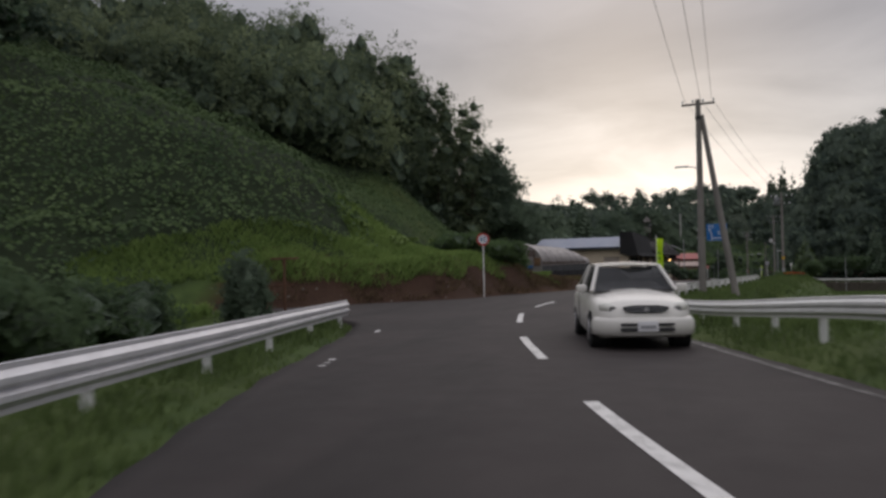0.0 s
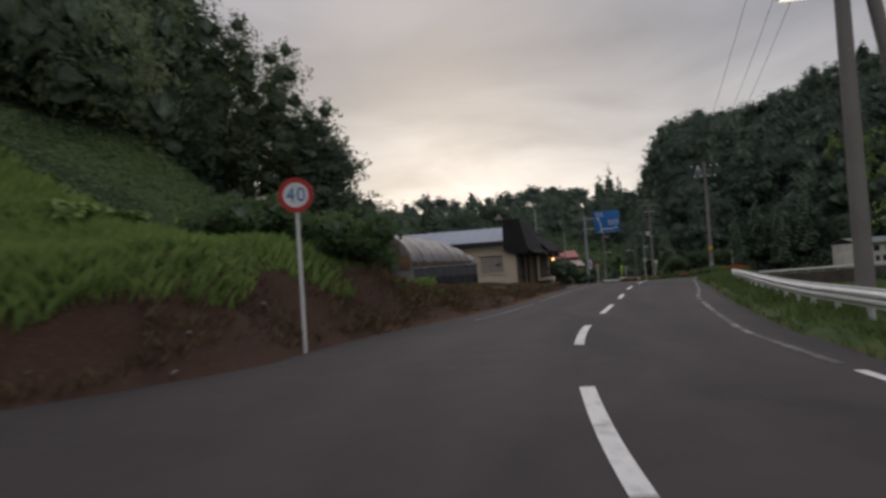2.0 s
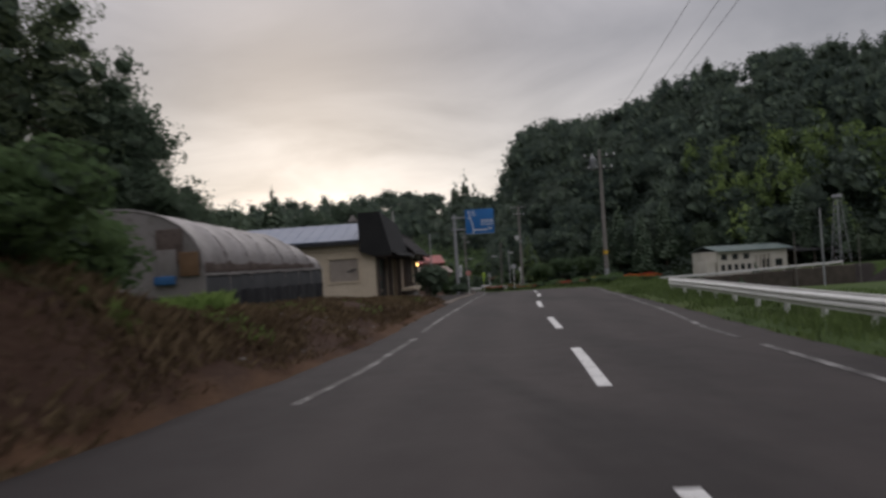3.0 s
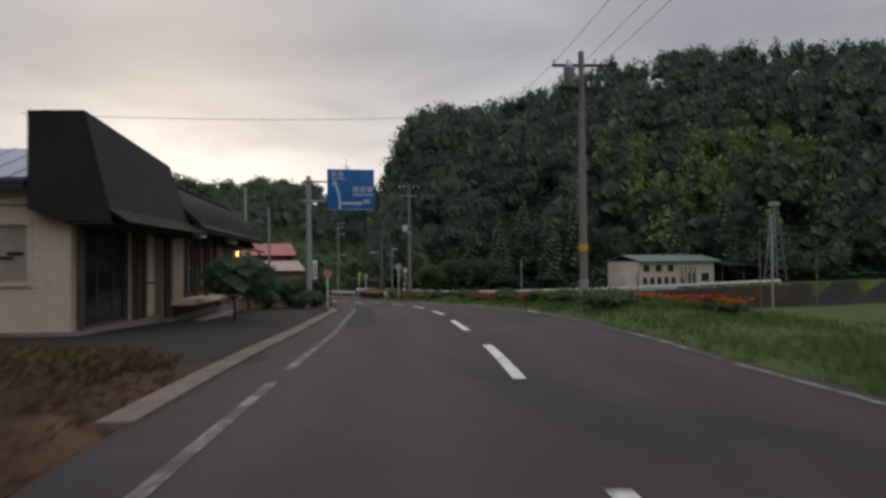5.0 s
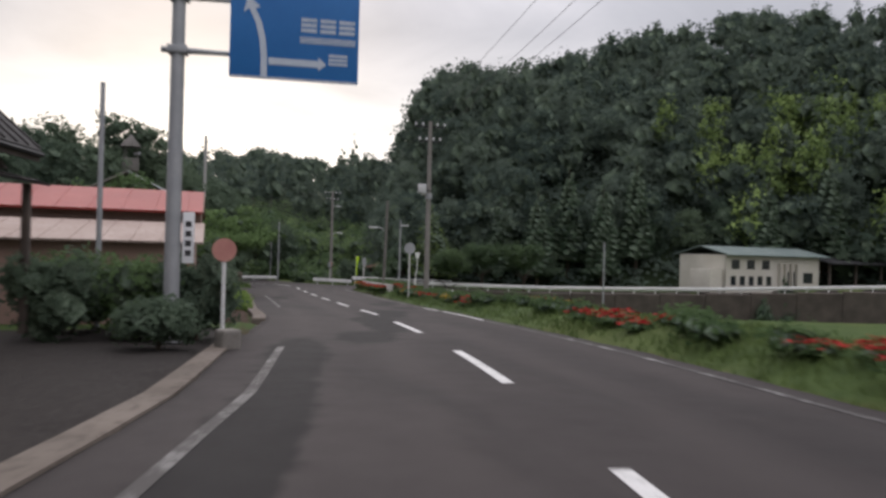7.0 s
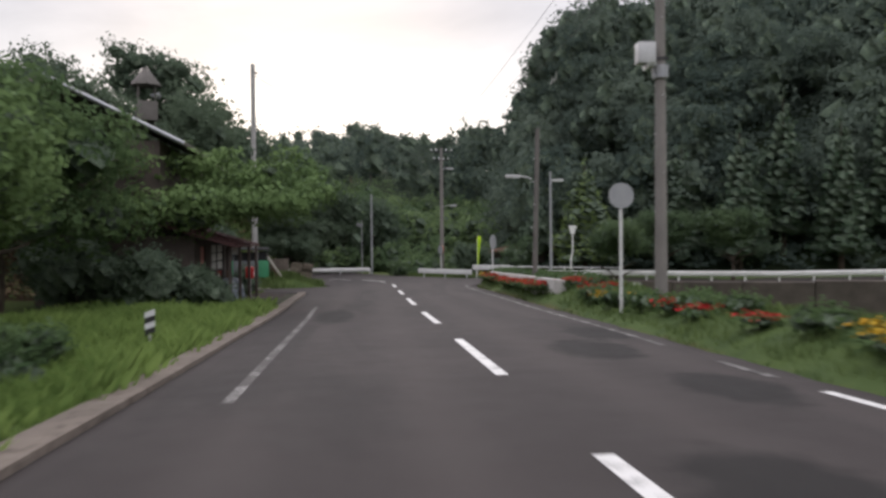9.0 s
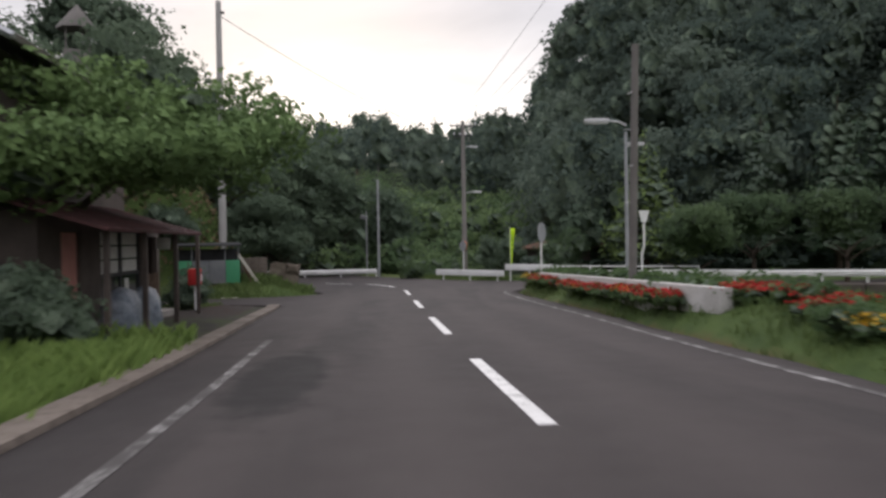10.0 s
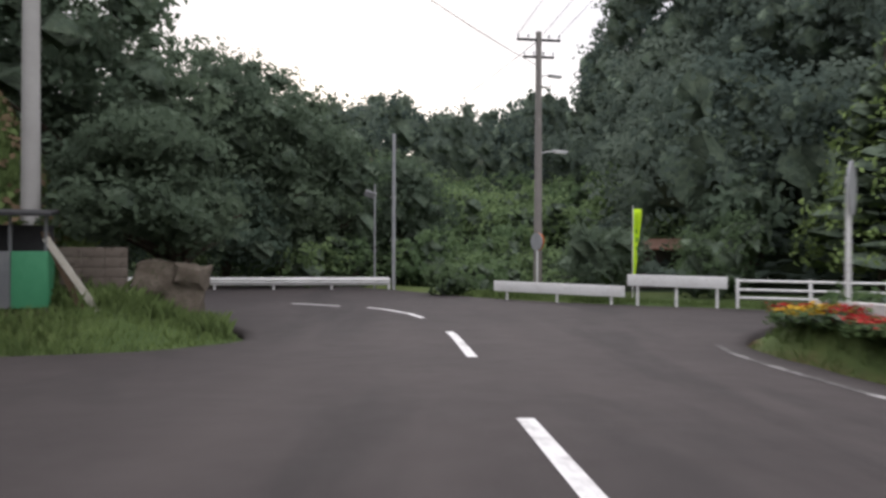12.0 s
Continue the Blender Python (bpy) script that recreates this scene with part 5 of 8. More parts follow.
part("white_frame", box_bm(0.16, 0.06, 1.2, (11.24, -0.03, 1.5), 0.005), M["curtain"], fw)
part("lintel", box_bm(1.9, 0.08, 0.24, (11.9, -0.05, 2.3), 0.01), M["beige"], fw, "pale lintel board")
part("far_wall", box_bm(0.14, 7.2, 2.5, (FAR - 0.07, 3.8, 1.6)), M["wood"], H2)
part("near_wall", box_bm(0.14, 7.2, 2.5, (NEAR + 0.07, 3.8, 1.6)), M["beige"], H2)
part("back_wall", box_bm(12.8, 0.14, 2.5, (-4.4, 7.4, 1.6)), M["wood"], H2)
x0, x1 = NEAR - 0.15, FAR + 0.75
rf = sheet_roof(H2, "roof", (x0, -0.85, EAVE_Z), (x1, -0.85, EAVE_Z), (x1 - 0.35, 0.55, RIDGE_Z), (x0, 0.55, RIDGE_Z), M["tile_roof"], 0, 0.1, "dark tiled front slope")
sheet_roof(H2, "roof", (x1 - 0.35, 0.55, RIDGE_Z), (x1, 8.2, 2.9), (x0, 8.2, 2.9), (x0, 0.55, RIDGE_Z), M["tile_roof"], 0, 0.1)
for k in range(34):
    u = k / 33
    part("roof_rib", tube_bm([(x0 + (x1 - x0) * u, -0.88, EAVE_Z + 0.1), (x0 + (x1 - 0.35 - x0) * u, 0.55, RIDGE_Z + 0.1)], 0.045, 5), M["tile_roof"], rf)
for k in range(38):
    part("ridge_tile", box_bm(0.33, 0.24, 0.16, (0, 0, 0), 0.05), M["tile_roof"], rf, at=pose(x0 + 0.17 + 0.352 * k, 0.55, RIDGE_Z + 0.12 + 0.03 * math.sin(k * 2.7), 0, 4 * math.sin(k * 1.9), 0))
part("gable_wall", prism_bm([(-0.7, 2.7), (7.4, 2.7), (7.4, 2.95), (0.55, RIDGE_Z - 0.03)], 0.12, axis="x"), M["wood"], H2, "dark boarded gable", at=pose(FAR, 0, 0))
part("gable_wall", prism_bm([(-0.7, 2.7), (7.4, 2.7), (7.4, 2.95), (0.55, RIDGE_Z - 0.03)], 0.12, axis="x"), M["wood"], H2, "dark boarded gable", at=pose(NEAR, 0, 0))
part("soffit", box_bm(x1 - x0, 0.84, 0.04, ((x0 + x1) / 2, -0.42, EAVE_Z + 0.03)), M["wood"], H2)
part("fascia", box_bm(x1 - x0, 0.05, 0.2, ((x0 + x1) / 2, -0.87, EAVE_Z - 0.02)), M["wood"], H2)
aw = sheet_roof(H2, "awning", (-4.4, -1.0, 2.5), (FAR + 0.9, -1.0, 2.5), (FAR + 0.9, 0.0, 2.72), (-4.4, 0.0, 2.72), M["tile_roof"], 10, 0.05, "low dark awning over the entrance")
for x in (-0.95, FAR + 0.5):
    part("porch_post", box_bm(0.12, 0.12, 2.5, (x, -0.8, 1.25), 0.01), M["wood"], H2)
part("sign_box", box_bm(1.15, 0.26, 0.27, (-3.65, -0.55, 2.86), 0.06), M["offwhite"], H2, "pale box under the eave")
part("sign_box", box_bm(0.8, 0.26, 0.26, (-10.3, -0.7, 2.86), 0.06), M["offwhite"], H2)
porch_lamp, _t, _b = material("porch_lamp_glow", 0.4)
_b.inputs["Base Color"].default_value = (1, 0.8, 0.5, 1)
_b.inputs["Emission Color"].default_value, _b.inputs["Emission Strength"].default_value = (1.0, 0.6, 0.2, 1), 4.5
pl = part("porch_lamp", tube_bm([(0, 0, 0), (0, 0, 0.03), (0, 0, 0.24), (0, 0, 0.27)], [0.03, 0.05, 0.06, 0.02], 12), porch_lamp, H2, "small glowing amber porch lamp", at=pose(0.2, -0.16, 2.26))
part("bracket", box_bm(0.05, 0.12, 0.05, (0, 0.08, 0.26)), M["dark"], pl)
part("gutter", tube_bm([(x0, -0.93, EAVE_Z), (x1, -0.93, EAVE_Z)], 0.045, 6), M["dark"], H2)

# pink gabled building with red roof
M["pink_roof"] = mottled("faded_pinkish_sheet", (0.3, 0.225, 0.19), (0.38, 0.3, 0.26), 0.6, 12, 0.75, relief=0.1, c3=(0.22, 0.15, 0.12))
H3 = thing("pink_building", "pink mortar building with red sheet roof and grey lean-to", "house", pose(2.35, 102.6, -1.75, 0, 0, 2))
part("gable_panel", prism_bm([(0.9, 2.95), (5.45, 2.95), (5.45, 3.3), (3.2, 3.95), (0.9, 3.3)], 0.16, axis="x"), M["pink"], H3, "pink rendered gable over the recessed front")
part("front_wall", box_bm(0.16, 5.3, 2.95, (-0.34, 2.65, 1.47)), M["pink"], H3)
part("side_wall", box_bm(9.6, 0.16, 3.3, (-5.2, 0.95, 1.65)), M["pink"], H3)
part("side_wall", box_bm(9.6, 0.16, 3.3, (-5.2, 5.3, 1.65)), M["pink"], H3)
part("soffit", box_bm(0.5, 4.5, 0.06, (-0.25, 3.2, 2.97)), M["pink"], H3)
sheet_roof(H3, "roof", (-10.2, 0.5, 3.22), (0.13, 0.5, 3.22), (0.13, 3.2, 3.98), (-10.2, 3.2, 3.98), M["red_roof"], 12, 0.07, "red seamed metal roof")
sheet_roof(H3, "roof", (0.13, 5.62, 3.28), (-10.2, 5.62, 3.28), (-10.2, 3.2, 3.98), (0.13, 3.2, 3.98), M["red_roof"], 0, 0.07)
part("barge_board", prism_bm([(0.45, 3.17), (3.2, 3.95), (5.66, 3.22), (5.66, 3.3), (3.2, 4.05), (0.45, 3.27)], 0.04, axis="x"), M["brown"], H3, at=pose(0.15, 0, 0))
part("attic_vent", box_bm(0.04, 0.3, 0.5, (0.09, 3.5, 3.4), 0.01), M["brown"], H3, "small brown attic vent")
window(H3, 1.5, 1.1, Matrix(((0, -1, 0, -0.25), (1, 0, 0, 1.0), (0, 0, 1, 1.0), (0, 0, 0, 1))), M["offwhite"], 1)
dr = part("door", box_bm(0.05, 0.85, 1.95, (-0.24, 4.4, 1.0), 0.01), M["offwhite"], H3, "pale aluminium door")
part("door_glass", box_bm(0.02, 0.6, 0.9, (-0.21, 4.4, 1.4)), M["glass"], dr)
part("downpipe", tube_bm([(-0.2, 5.34, 0.0), (-0.2, 5.34, 2.95)], 0.045, 8), M["offwhite"], H3)
sheet_roof(H3, "lean_to_roof", (-10.2, -3.3, 2.35), (0.2, -3.3, 2.35), (0.2, 0.05, 2.9), (-10.2, 0.05, 2.9), M["pink_roof"], 16, 0.05, "weathered pinkish-grey corrugated lean-to roof")
lw = part("lean_to_wall", wall_with_holes(10.0, 2.4, 0.12, [(4.3, 1.0, 5.6, 1.8), (6.4, 1.0, 7.6, 1.8), (8.3, 1.0, 9.4, 1.8)]), M["pink"], H3, at=pose(-10.1, -3.0, 0.0))
for x0, w in ((4.3, 1.3), (6.4, 1.2), (8.3, 1.1)):
    window(lw, w, 0.8, pose(x0, 0.02, 1.0), M["brown"], 1)
part("lean_to_side", box_bm(0.12, 3.0, 2.4, (-0.06, -1.5, 1.2)), M["pink"], H3)

# roadside store under the tree
M["paper"] = mottled("faded_paper", (0.55, 0.54, 0.5), (0.66, 0.65, 0.6), 3, 20, 0.8, c3=(0.4, 0.38, 0.34))
M["dull_red"] = mottled("dull_maroon_sheet", (0.075, 0.033, 0.032), (0.12, 0.05, 0.05), 0.7, 14, 0.7, relief=0.1, c3=(0.035, 0.025, 0.022))
H4 = thing("roadside_store", "dark roadside store with glass doors and a dull red roof", "shop", pose(1.75, 127.6, -2.55, 0, 0, 91.5))
part("floor_slab", box_bm(8.6, 5.0, 0.3, (4.3, 2.5, -0.02), 0.02), M["concrete"], H4)
fw = part("front_wall", wall_with_holes(8.2, 2.35, 0.12, [(1.0, 0.2, 2.0, 2.1), (3.2, 0.1, 6.3, 2.15), (6.8, 0.3, 7.9, 2.0)]), M["wood"], H4, at=pose(0.1, 0.3, 0.1))
window(fw, 1.0, 1.9, pose(1.0, 0.02, 0.2), M["wood"], 0, M["pinkish"])
dd = part("glass_door", wall_with_holes(3.1, 2.05, 0.05, [(0.06, 0.1, 1.5, 1.0), (1.6, 0.1, 3.04, 1.0), (0.06, 1.08, 1.5, 1.98), (1.6, 1.08, 3.04, 1.98)]), M["dark"], fw, "dark framed glass doors with papers behind", at=pose(3.2, 0.04, 0.1))
for k in range(2):
    part("pane", box_bm(1.42, 0.01, 1.9, (0.78 + 1.54 * k, 0.03, 1.03)), M["glass"], dd)
    for j in range(3):
        part("poster", box_bm(1.2, 0.006, 0.27, (0.78 + 1.54 * k, 0.018, 1.22 + 0.31 * j)), M["paper"], dd, "pale faded paper on the glass")
    part("poster", box_bm(0.3, 0.006, 0.6, (0.5 + 1.54 * k, 0.018, 0.62)), M["paper"], dd)
for k in range(5):
    part("lath", box_bm(0.1, 0.03, 0.9, (6.85 + 0.25 * k, -0.03, 0.6)), M["brown"], fw)
for x in (0.15, 2.6, 5.4, 8.1):
    part("porch_post", box_bm(0.1, 0.1, 2.2, (x, -0.75, 1.1), 0.01), M["wood"], H4)
sheet_roof(H4, "porch_roof", (-0.4, -0.95, 2.12), (7.6, -0.95, 2.12), (7.6, 1.2, 2.78), (-0.4, 1.2, 2.78), M["dull_red"], 13, 0.06, "dull red ribbed porch roof")
part("side_wall", box_bm(0.12, 4.6, 2.4, (8.25, 2.6, 1.3)), M["wood"], H4)
part("side_wall", box_bm(0.12, 4.6, 2.4, (0.1, 2.6, 1.3)), M["wood"], H4)
part("back_wall", box_bm(8.2, 0.12, 2.4, (4.2, 4.9, 1.3)), M["wood"], H4)
part("hanging_sign", box_bm(0.05, 0.32, 0.3, (7.5, 0.0, 1.92), 0.01), M["paper"], H4, "small white sign under the roof edge")
upper = part("upper_storey", box_bm(8.6, 6.5, 2.9, (4.6, 4.6, 4.0)), M["wood"], H4, "dark boarded upper storey")
sheet_roof(H4, "main_roof", (0.0, 0.6, 5.3), (9.4, 0.6, 5.3), (9.4, 4.6, 7.3), (0.0, 4.6, 7.3), M["grey_roof"], 12, 0.1, "grey sheet main roof")
for x in (-0.06, 9.46):
    part("barge_board", tube_bm([(x, 0.55, 5.32), (x, 4.6, 7.34)], 0.07, 4), M["sign_back"], H4, "grey weathered verge board")
sheet_roof(H4, "main_roof", (9.4, 8.6, 5.3), (0.0, 8.6, 5.3), (0.0, 4.6, 7.3), (9.4, 4.6, 7.3), M["grey_roof"], 0, 0.1)

kb = new("kerb_stone", bm_mesh("kerb_stone", box_bm(0.34, 0.32, 0.38, (0, 0, 0.14), 0.05), M["concrete"]))
kb.matrix_basis = pose(3.35, 93.2, float(road_z(93.2)), 0, 0, 30)
tagged(kb, "weathered concrete block at the end of the kerb", "concrete block")

# covered goods and red box before the store
tarp = thing("covered_goods", "stack of goods under a pale plastic cover", "covered stack", pose(2.05, 131.5, -2.5, 0, 0, 90))
bm = bmesh.new()
rows = []
for i, (w, z) in enumerate(((0.55, 0.0), (0.6, 0.35), (0.55, 0.75), (0.35, 1.05), (0.1, 1.15))):
    rows.append([bm.verts.new((0.95 * w * math.cos(a) * (1 + 0.1 * math.sin(3 * a + i)), 0.6 * w * math.sin(a) * (1 + 0.12 * math.cos(4 * a + i)), 0.8 * z + 0.04 * math.sin(5 * a))) for a in (2 * math.pi * k / 16 for k in range(16))])
for a, b in zip(rows, rows[1:]):
    for k in range(16):
        bm.faces.new((a[k], a[(k + 1) % 16], b[(k + 1) % 16], b[k]))
bm.faces.new(rows[-1])
M["plastic"] = mottled("cloudy_plastic", (0.1, 0.125, 0.16), (0.3, 0.33, 0.36), 4.5, 14, 0.35, spec=0.5, relief=0.8, depth=0.06)
part("cover", bm, M["plastic"], tarp, smooth_angle=60)
tarp2 = copy_thing(tarp, pose(2.0, 130.1, -2.45, 0, 0, 80))
rb = thing("post_box", "red letter box on a thin white post", "letter box", pose(1.75, 137.8, -2.62, 0, 0, 92))
part("post", tube_bm([(0, 0, -0.1), (0, 0, 0.75)], 0.035, 10), M["white_metal"], rb)
part("box", box_bm(0.42, 0.34, 0.5, (0, 0, 0.98), 0.05), M["sign_red"], rb, "red enamelled box")
part("slot", box_bm(0.24, 0.02, 0.04, (0, -0.17, 1.1)), M["dark"], rb)
part("paper_label", box_bm(0.16, 0.01, 0.2, (0.1, -0.174, 0.95)), M["sign_white"], rb)

# green bin enclosure
gbx = thing("bin_enclosure", "green panelled rubbish enclosure with grey doors and a dark roof", "rubbish shelter", pose(-1.0, 147.25, -2.52, 0, 0, 14.7))
gbx.scale = (0.93, 0.8, 1.05)
M["green"] = mottled("green_panel", (0.05, 0.25, 0.12), (0.08, 0.31, 0.16), 1.5, 20, 0.6, relief=0.1)
M["grey_panel"] = mottled("dull_grey_panel", (0.140, 0.147, 0.154), (0.189, 0.196, 0.196), 1.5, 16, 0.6)
for k, (x, w, m_) in enumerate(((0.3, 0.6, "green"), (0.98, 0.72, "grey_panel"), (1.72, 0.72, "grey_panel"), (2.4, 0.6, "green"))):
    part("panel", box_bm(w, 0.05, 0.95, (x, 0, 0.62), 0.01), M[m_], gbx, "green sheet panel" if m_ == "green" else "grey sheet door")
part("side_panel", box_bm(0.05, 1.0, 0.95, (2.7, 0.5, 0.62), 0.01), M["green"], gbx)
part("side_panel", box_bm(0.05, 1.0, 0.95, (0.0, 0.5, 0.62), 0.01), M["green"], gbx)
part("back_panel", box_bm(2.7, 0.05, 1.5, (1.35, 1.0, 0.8), 0.01), M["dark"], gbx)
for x in (0.02, 0.62, 2.08, 2.68):
    part("post", box_bm(0.05, 0.05, 1.75, (x, 0.04, 0.85)), M["grey_panel"], gbx)
part("roof", box_bm(2.9, 1.3, 0.06, (1.35, 0.5, 1.72), 0.01), M["dark"], gbx, at=pose(0, 0, 0, 4, 0, 0))
part("floor_board", box_bm(2.8, 0.5, 0.06, (1.35, -0.2, 0.06), 0.01), M["brown"], gbx)
for k, (x, lean, m_) in enumerate(((2.27, -33, "offwhite"), (2.0, -24, "brown"))):
    bd = new("leaning_board", bm_mesh("leaning_board", box_bm(0.12, 0.04, 1.65, (0, 0, 0.8), 0.008), M[m_]))
    bd.matrix_basis = pose(x, 148.06, -2.5, 0, lean, 9.5)
    tagged(bd, "weathered wooden board leaning on the enclosure", "board", "leaning boards")
bw = thing("block_wall", "low grey concrete block wall among weeds", "wall", pose(1.35, 148.6, float(ground_height(1.9, 148.6)) - 0.12, 0, 0, 12))
for r in range(6):
    for c in range(3):
        part("block", box_bm(0.385, 0.14, 0.185, (0.2 + 0.39 * c, 0, 0.1 + 0.19 * r), 0.008), M["tan_concrete"], bw)
st = thing("stub_wall", "rough weathered stone stub overgrown with weeds", "wall", pose(3.2, 149.2, -2.72, 0, 0, 8))
bm = box_bm(1.3, 0.5, 1.12, (0, 0, 0.55), 0.08)
bmesh.ops.subdivide_edges(bm, edges=bm.edges[:], cuts=5, use_grid_fill=True)
for v in bm.verts:
    v.co += Vector((1, 1, 0.8)) * (0.17 * noise.noise(v.co * 2.3) + 0.09 * noise.noise(v.co * 6.1))
    v.co.z -= 0.12 * max(0.0, v.co.x) * (v.co.z > 0.7)
part("stub", bm, M["mossy_stone"], st, smooth_angle=40)
bm = bmesh.new()
rows = []
for i in range(5):
    rows.append([bm.verts.new((-0.32 + 0.16 * i + 0.03 * noise.noise((i, j, 0)), -0.18 + 0.12 * j, 0.02 + 0.03 * abs(noise.noise((i * 0.7, j * 0.9, 4.0))))) for j in range(4)])
for a, b in zip(rows, rows[1:]):
    for j in range(3):
        bm.faces.new((a[j], b[j], b[j + 1], a[j + 1]))
bmesh.ops.solidify(bm, geom=bm.faces[:], thickness=0.012)
sheet = new("plastic_sheet", bm_mesh("plastic_sheet", bm, M["offwhite"]))
sheet.matrix_basis = pose(1.52, 144.75, float(road_z(144.75)) + 0.03, 0, 0, 15)
tagged(sheet, "crumpled white sheet lying on the side lane", "sheet")

# far side of the valley
H5 = thing("white_building", "two-storey off-white building with grey-green roof across the stream", "building", pose(48.6, 142.9, -2.6, 0, 0, 9))
H5.scale = (0.86, 0.9, 0.86)
fw = part("front_wall", wall_with_holes(14.6, 4.3, 0.2, [(0.8 + 2.3 * k, 2.75, 2.0 + 2.3 * k, 3.75) for k in range(3)] + [(0.7 + 1.35 * k, 0.9, 1.5 + 1.35 * k, 1.9) for k in range(5)] + [(9.3, 0.2, 11.2, 2.5), (12.0, 1.2, 13.6, 2.4)]), M["offwhite"], H5)
for k in range(3):
    window(fw, 1.2, 1.0, pose(0.8 + 2.3 * k, 0.04, 2.75), M["dark"], 1)
for k in range(5):
    window(fw, 0.8, 1.0, pose(0.7 + 1.35 * k, 0.04, 0.9), M["dark"], 0)
window(fw, 1.9, 2.3, pose(9.3, 0.04, 0.2), M["dark"], 1)
window(fw, 1.6, 1.2, pose(12.0, 0.04, 1.2), M["dark"], 1)
part("side_wall", box_bm(0.2, 7.0, 4.3, (0.1, 3.6, 2.15)), M["offwhite"], H5)
part("side_wall", box_bm(0.2, 7.0, 4.3, (14.5, 3.6, 2.15)), M["offwhite"], H5)
part("back_wall", box_bm(14.2, 0.2, 4.3, (7.3, 7.0, 2.15)), M["offwhite"], H5)
sheet_roof(H5, "roof", (-0.3, -0.7, 4.2), (15.6, -0.7, 4.2), (15.6, 3.6, 5.2), (-0.3, 3.6, 5.2), M["green_roof"], 18, 0.1, "grey-green metal roof")
sheet_roof(H5, "roof", (15.6, 7.9, 4.2), (-0.3, 7.9, 4.2), (-0.3, 3.6, 5.2), (15.6, 3.6, 5.2), M["green_roof"], 0, 0.1)
part("annex", box_bm(1.8, 3.0, 2.6, (-1.1, 1.8, 1.3), 0.02), M["offwhite"], H5)
for k in range(4):
    part("brace", box_bm(0.16, 0.4, 3.4, (8.0 + 0.9 * k, -0.2, 1.7)), M["offwhite"], H5)
H6 = thing("open_shed", "dark open timber shed with a low roof", "shed", pose(62.0, 144.5, -2.2, 0, 0, 4))
for x in (0, 3.5, 7, 10.5):
    part("post", box_bm(0.18, 0.18, 2.8, (x, 0, 1.4)), M["wood"], H6)
part("back_wall", box_bm(10.8, 0.1, 2.8, (5.25, 4.0, 1.4)), M["brown"], H6)
sheet_roof(H6, "roof", (-0.5, -0.8, 2.6), (11.2, -0.8, 2.6), (11.2, 4.4, 3.5), (-0.5, 4.4, 3.5), M["black_roof"], 10, 0.1)
H7 = thing("stream_hut", "low brown hut with a rusty roof behind the barrier", "shed", pose(17.8, 165.0, -3.0, 0, 0, -40))
part("wall", wall_with_holes(4.6, 1.7, 0.1, [(0.8, 0.4, 3.4, 1.4)]), M["wood"], H7)
part("back_wall", box_bm(4.6, 0.1, 1.9, (2.3, 2.6, 0.95)), M["wood"], H7)
sheet_roof(H7, "roof", (-0.4, -0.6, 1.65), (5.0, -0.6, 1.65), (5.0, 3.0, 2.1), (-0.4, 3.0, 2.1), M["rust"], 12, 0.06, "rusty sheet roof")
tw = thing("lattice_tower", "slender tapering steel lattice tower", "tower", pose(66.4, 139.6, -1.6, 0, 0, 15))
TH = 9.8
leg = lambda k, z: Vector(((0.95 - 0.068 * z) * (1 if k in (0, 1) else -1), (0.95 - 0.068 * z) * (1 if k in (0, 3) else -1), z))
for k in range(4):
    part("leg", tube_bm([leg(k, 0), leg(k, TH)], 0.045, 6), M["sign_back"], tw)
for i in range(9):
    za, zb = TH * i / 9, TH * (i + 1) / 9
    for k in range(4):
        part("brace", tube_bm([leg(k, za), leg((k + 1) % 4, zb)], 0.018, 5), M["sign_back"], tw)
part("top_platform", box_bm(1.0, 1.0, 0.5, (0, 0, TH + 0.1), 0.03), M["sign_back"], tw)
sr = thing("siren_tower", "old watch tower with a pointed cap above the roofs", "tower", pose(-5.6, 149.4, float(ground_height(-5.6, 149.4)), 0, 0, 20))
base = float(ground_height(-5.6, 149.4))
for k in range(4):
    sx, sy = (1 if k in (0, 1) else -1), (1 if k in (0, 3) else -1)
    part("leg", tube_bm([(0.75 * sx, 0.75 * sy, -0.3), (0.42 * sx, 0.42 * sy, 6.9 - base)], 0.07, 6), M["dark_pole"], sr)
part("cabin", box_bm(1.15, 1.15, 1.1, (0, 0, 7.35 - base), 0.02), M["dark_pole"], sr, "grey boarded cabin")
for k in range(4):
    part("corner_post", tube_bm([(0.45 * (1 if k in (0, 1) else -1), 0.45 * (1 if k in (0, 3) else -1), 7.8 - base), (0.45 * (1 if k in (0, 1) else -1), 0.45 * (1 if k in (0, 3) else -1), 8.9 - base)], 0.04, 6), M["dark_pole"], sr)
part("speaker", tube_bm([(0.2, -0.1, 8.3 - base), (0.75, -0.25, 8.3 - base)], [0.06, 0.22], 12), M["sign_back"], sr)
part("cap", tube_bm([(0, 0, 8.85 - base), (0, 0, 9.0 - base), (0, 0, 9.95 - base)], [0.85, 0.8, 0.05], 8), M["dark_pole"], sr, "pointed sheet cap")

# plastic tunnel greenhouse
gh = thing("tunnel_greenhouse", "long greenhouse tunnel of dull grimy plastic, dark mesh below", "greenhouse", pose(-9.15, 52.5, 0.08, 0, 0, 78.6))
GL, GW, GHT = 10.9, 4.3, 2.68
M["film"] = mottled("grimy_greenhouse_film", (0.17, 0.155, 0.148), (0.25, 0.228, 0.222), 0.7, 5, 0.5, spec=0.35, relief=0.3, c3=(0.15, 0.13, 0.12), depth=0.04)
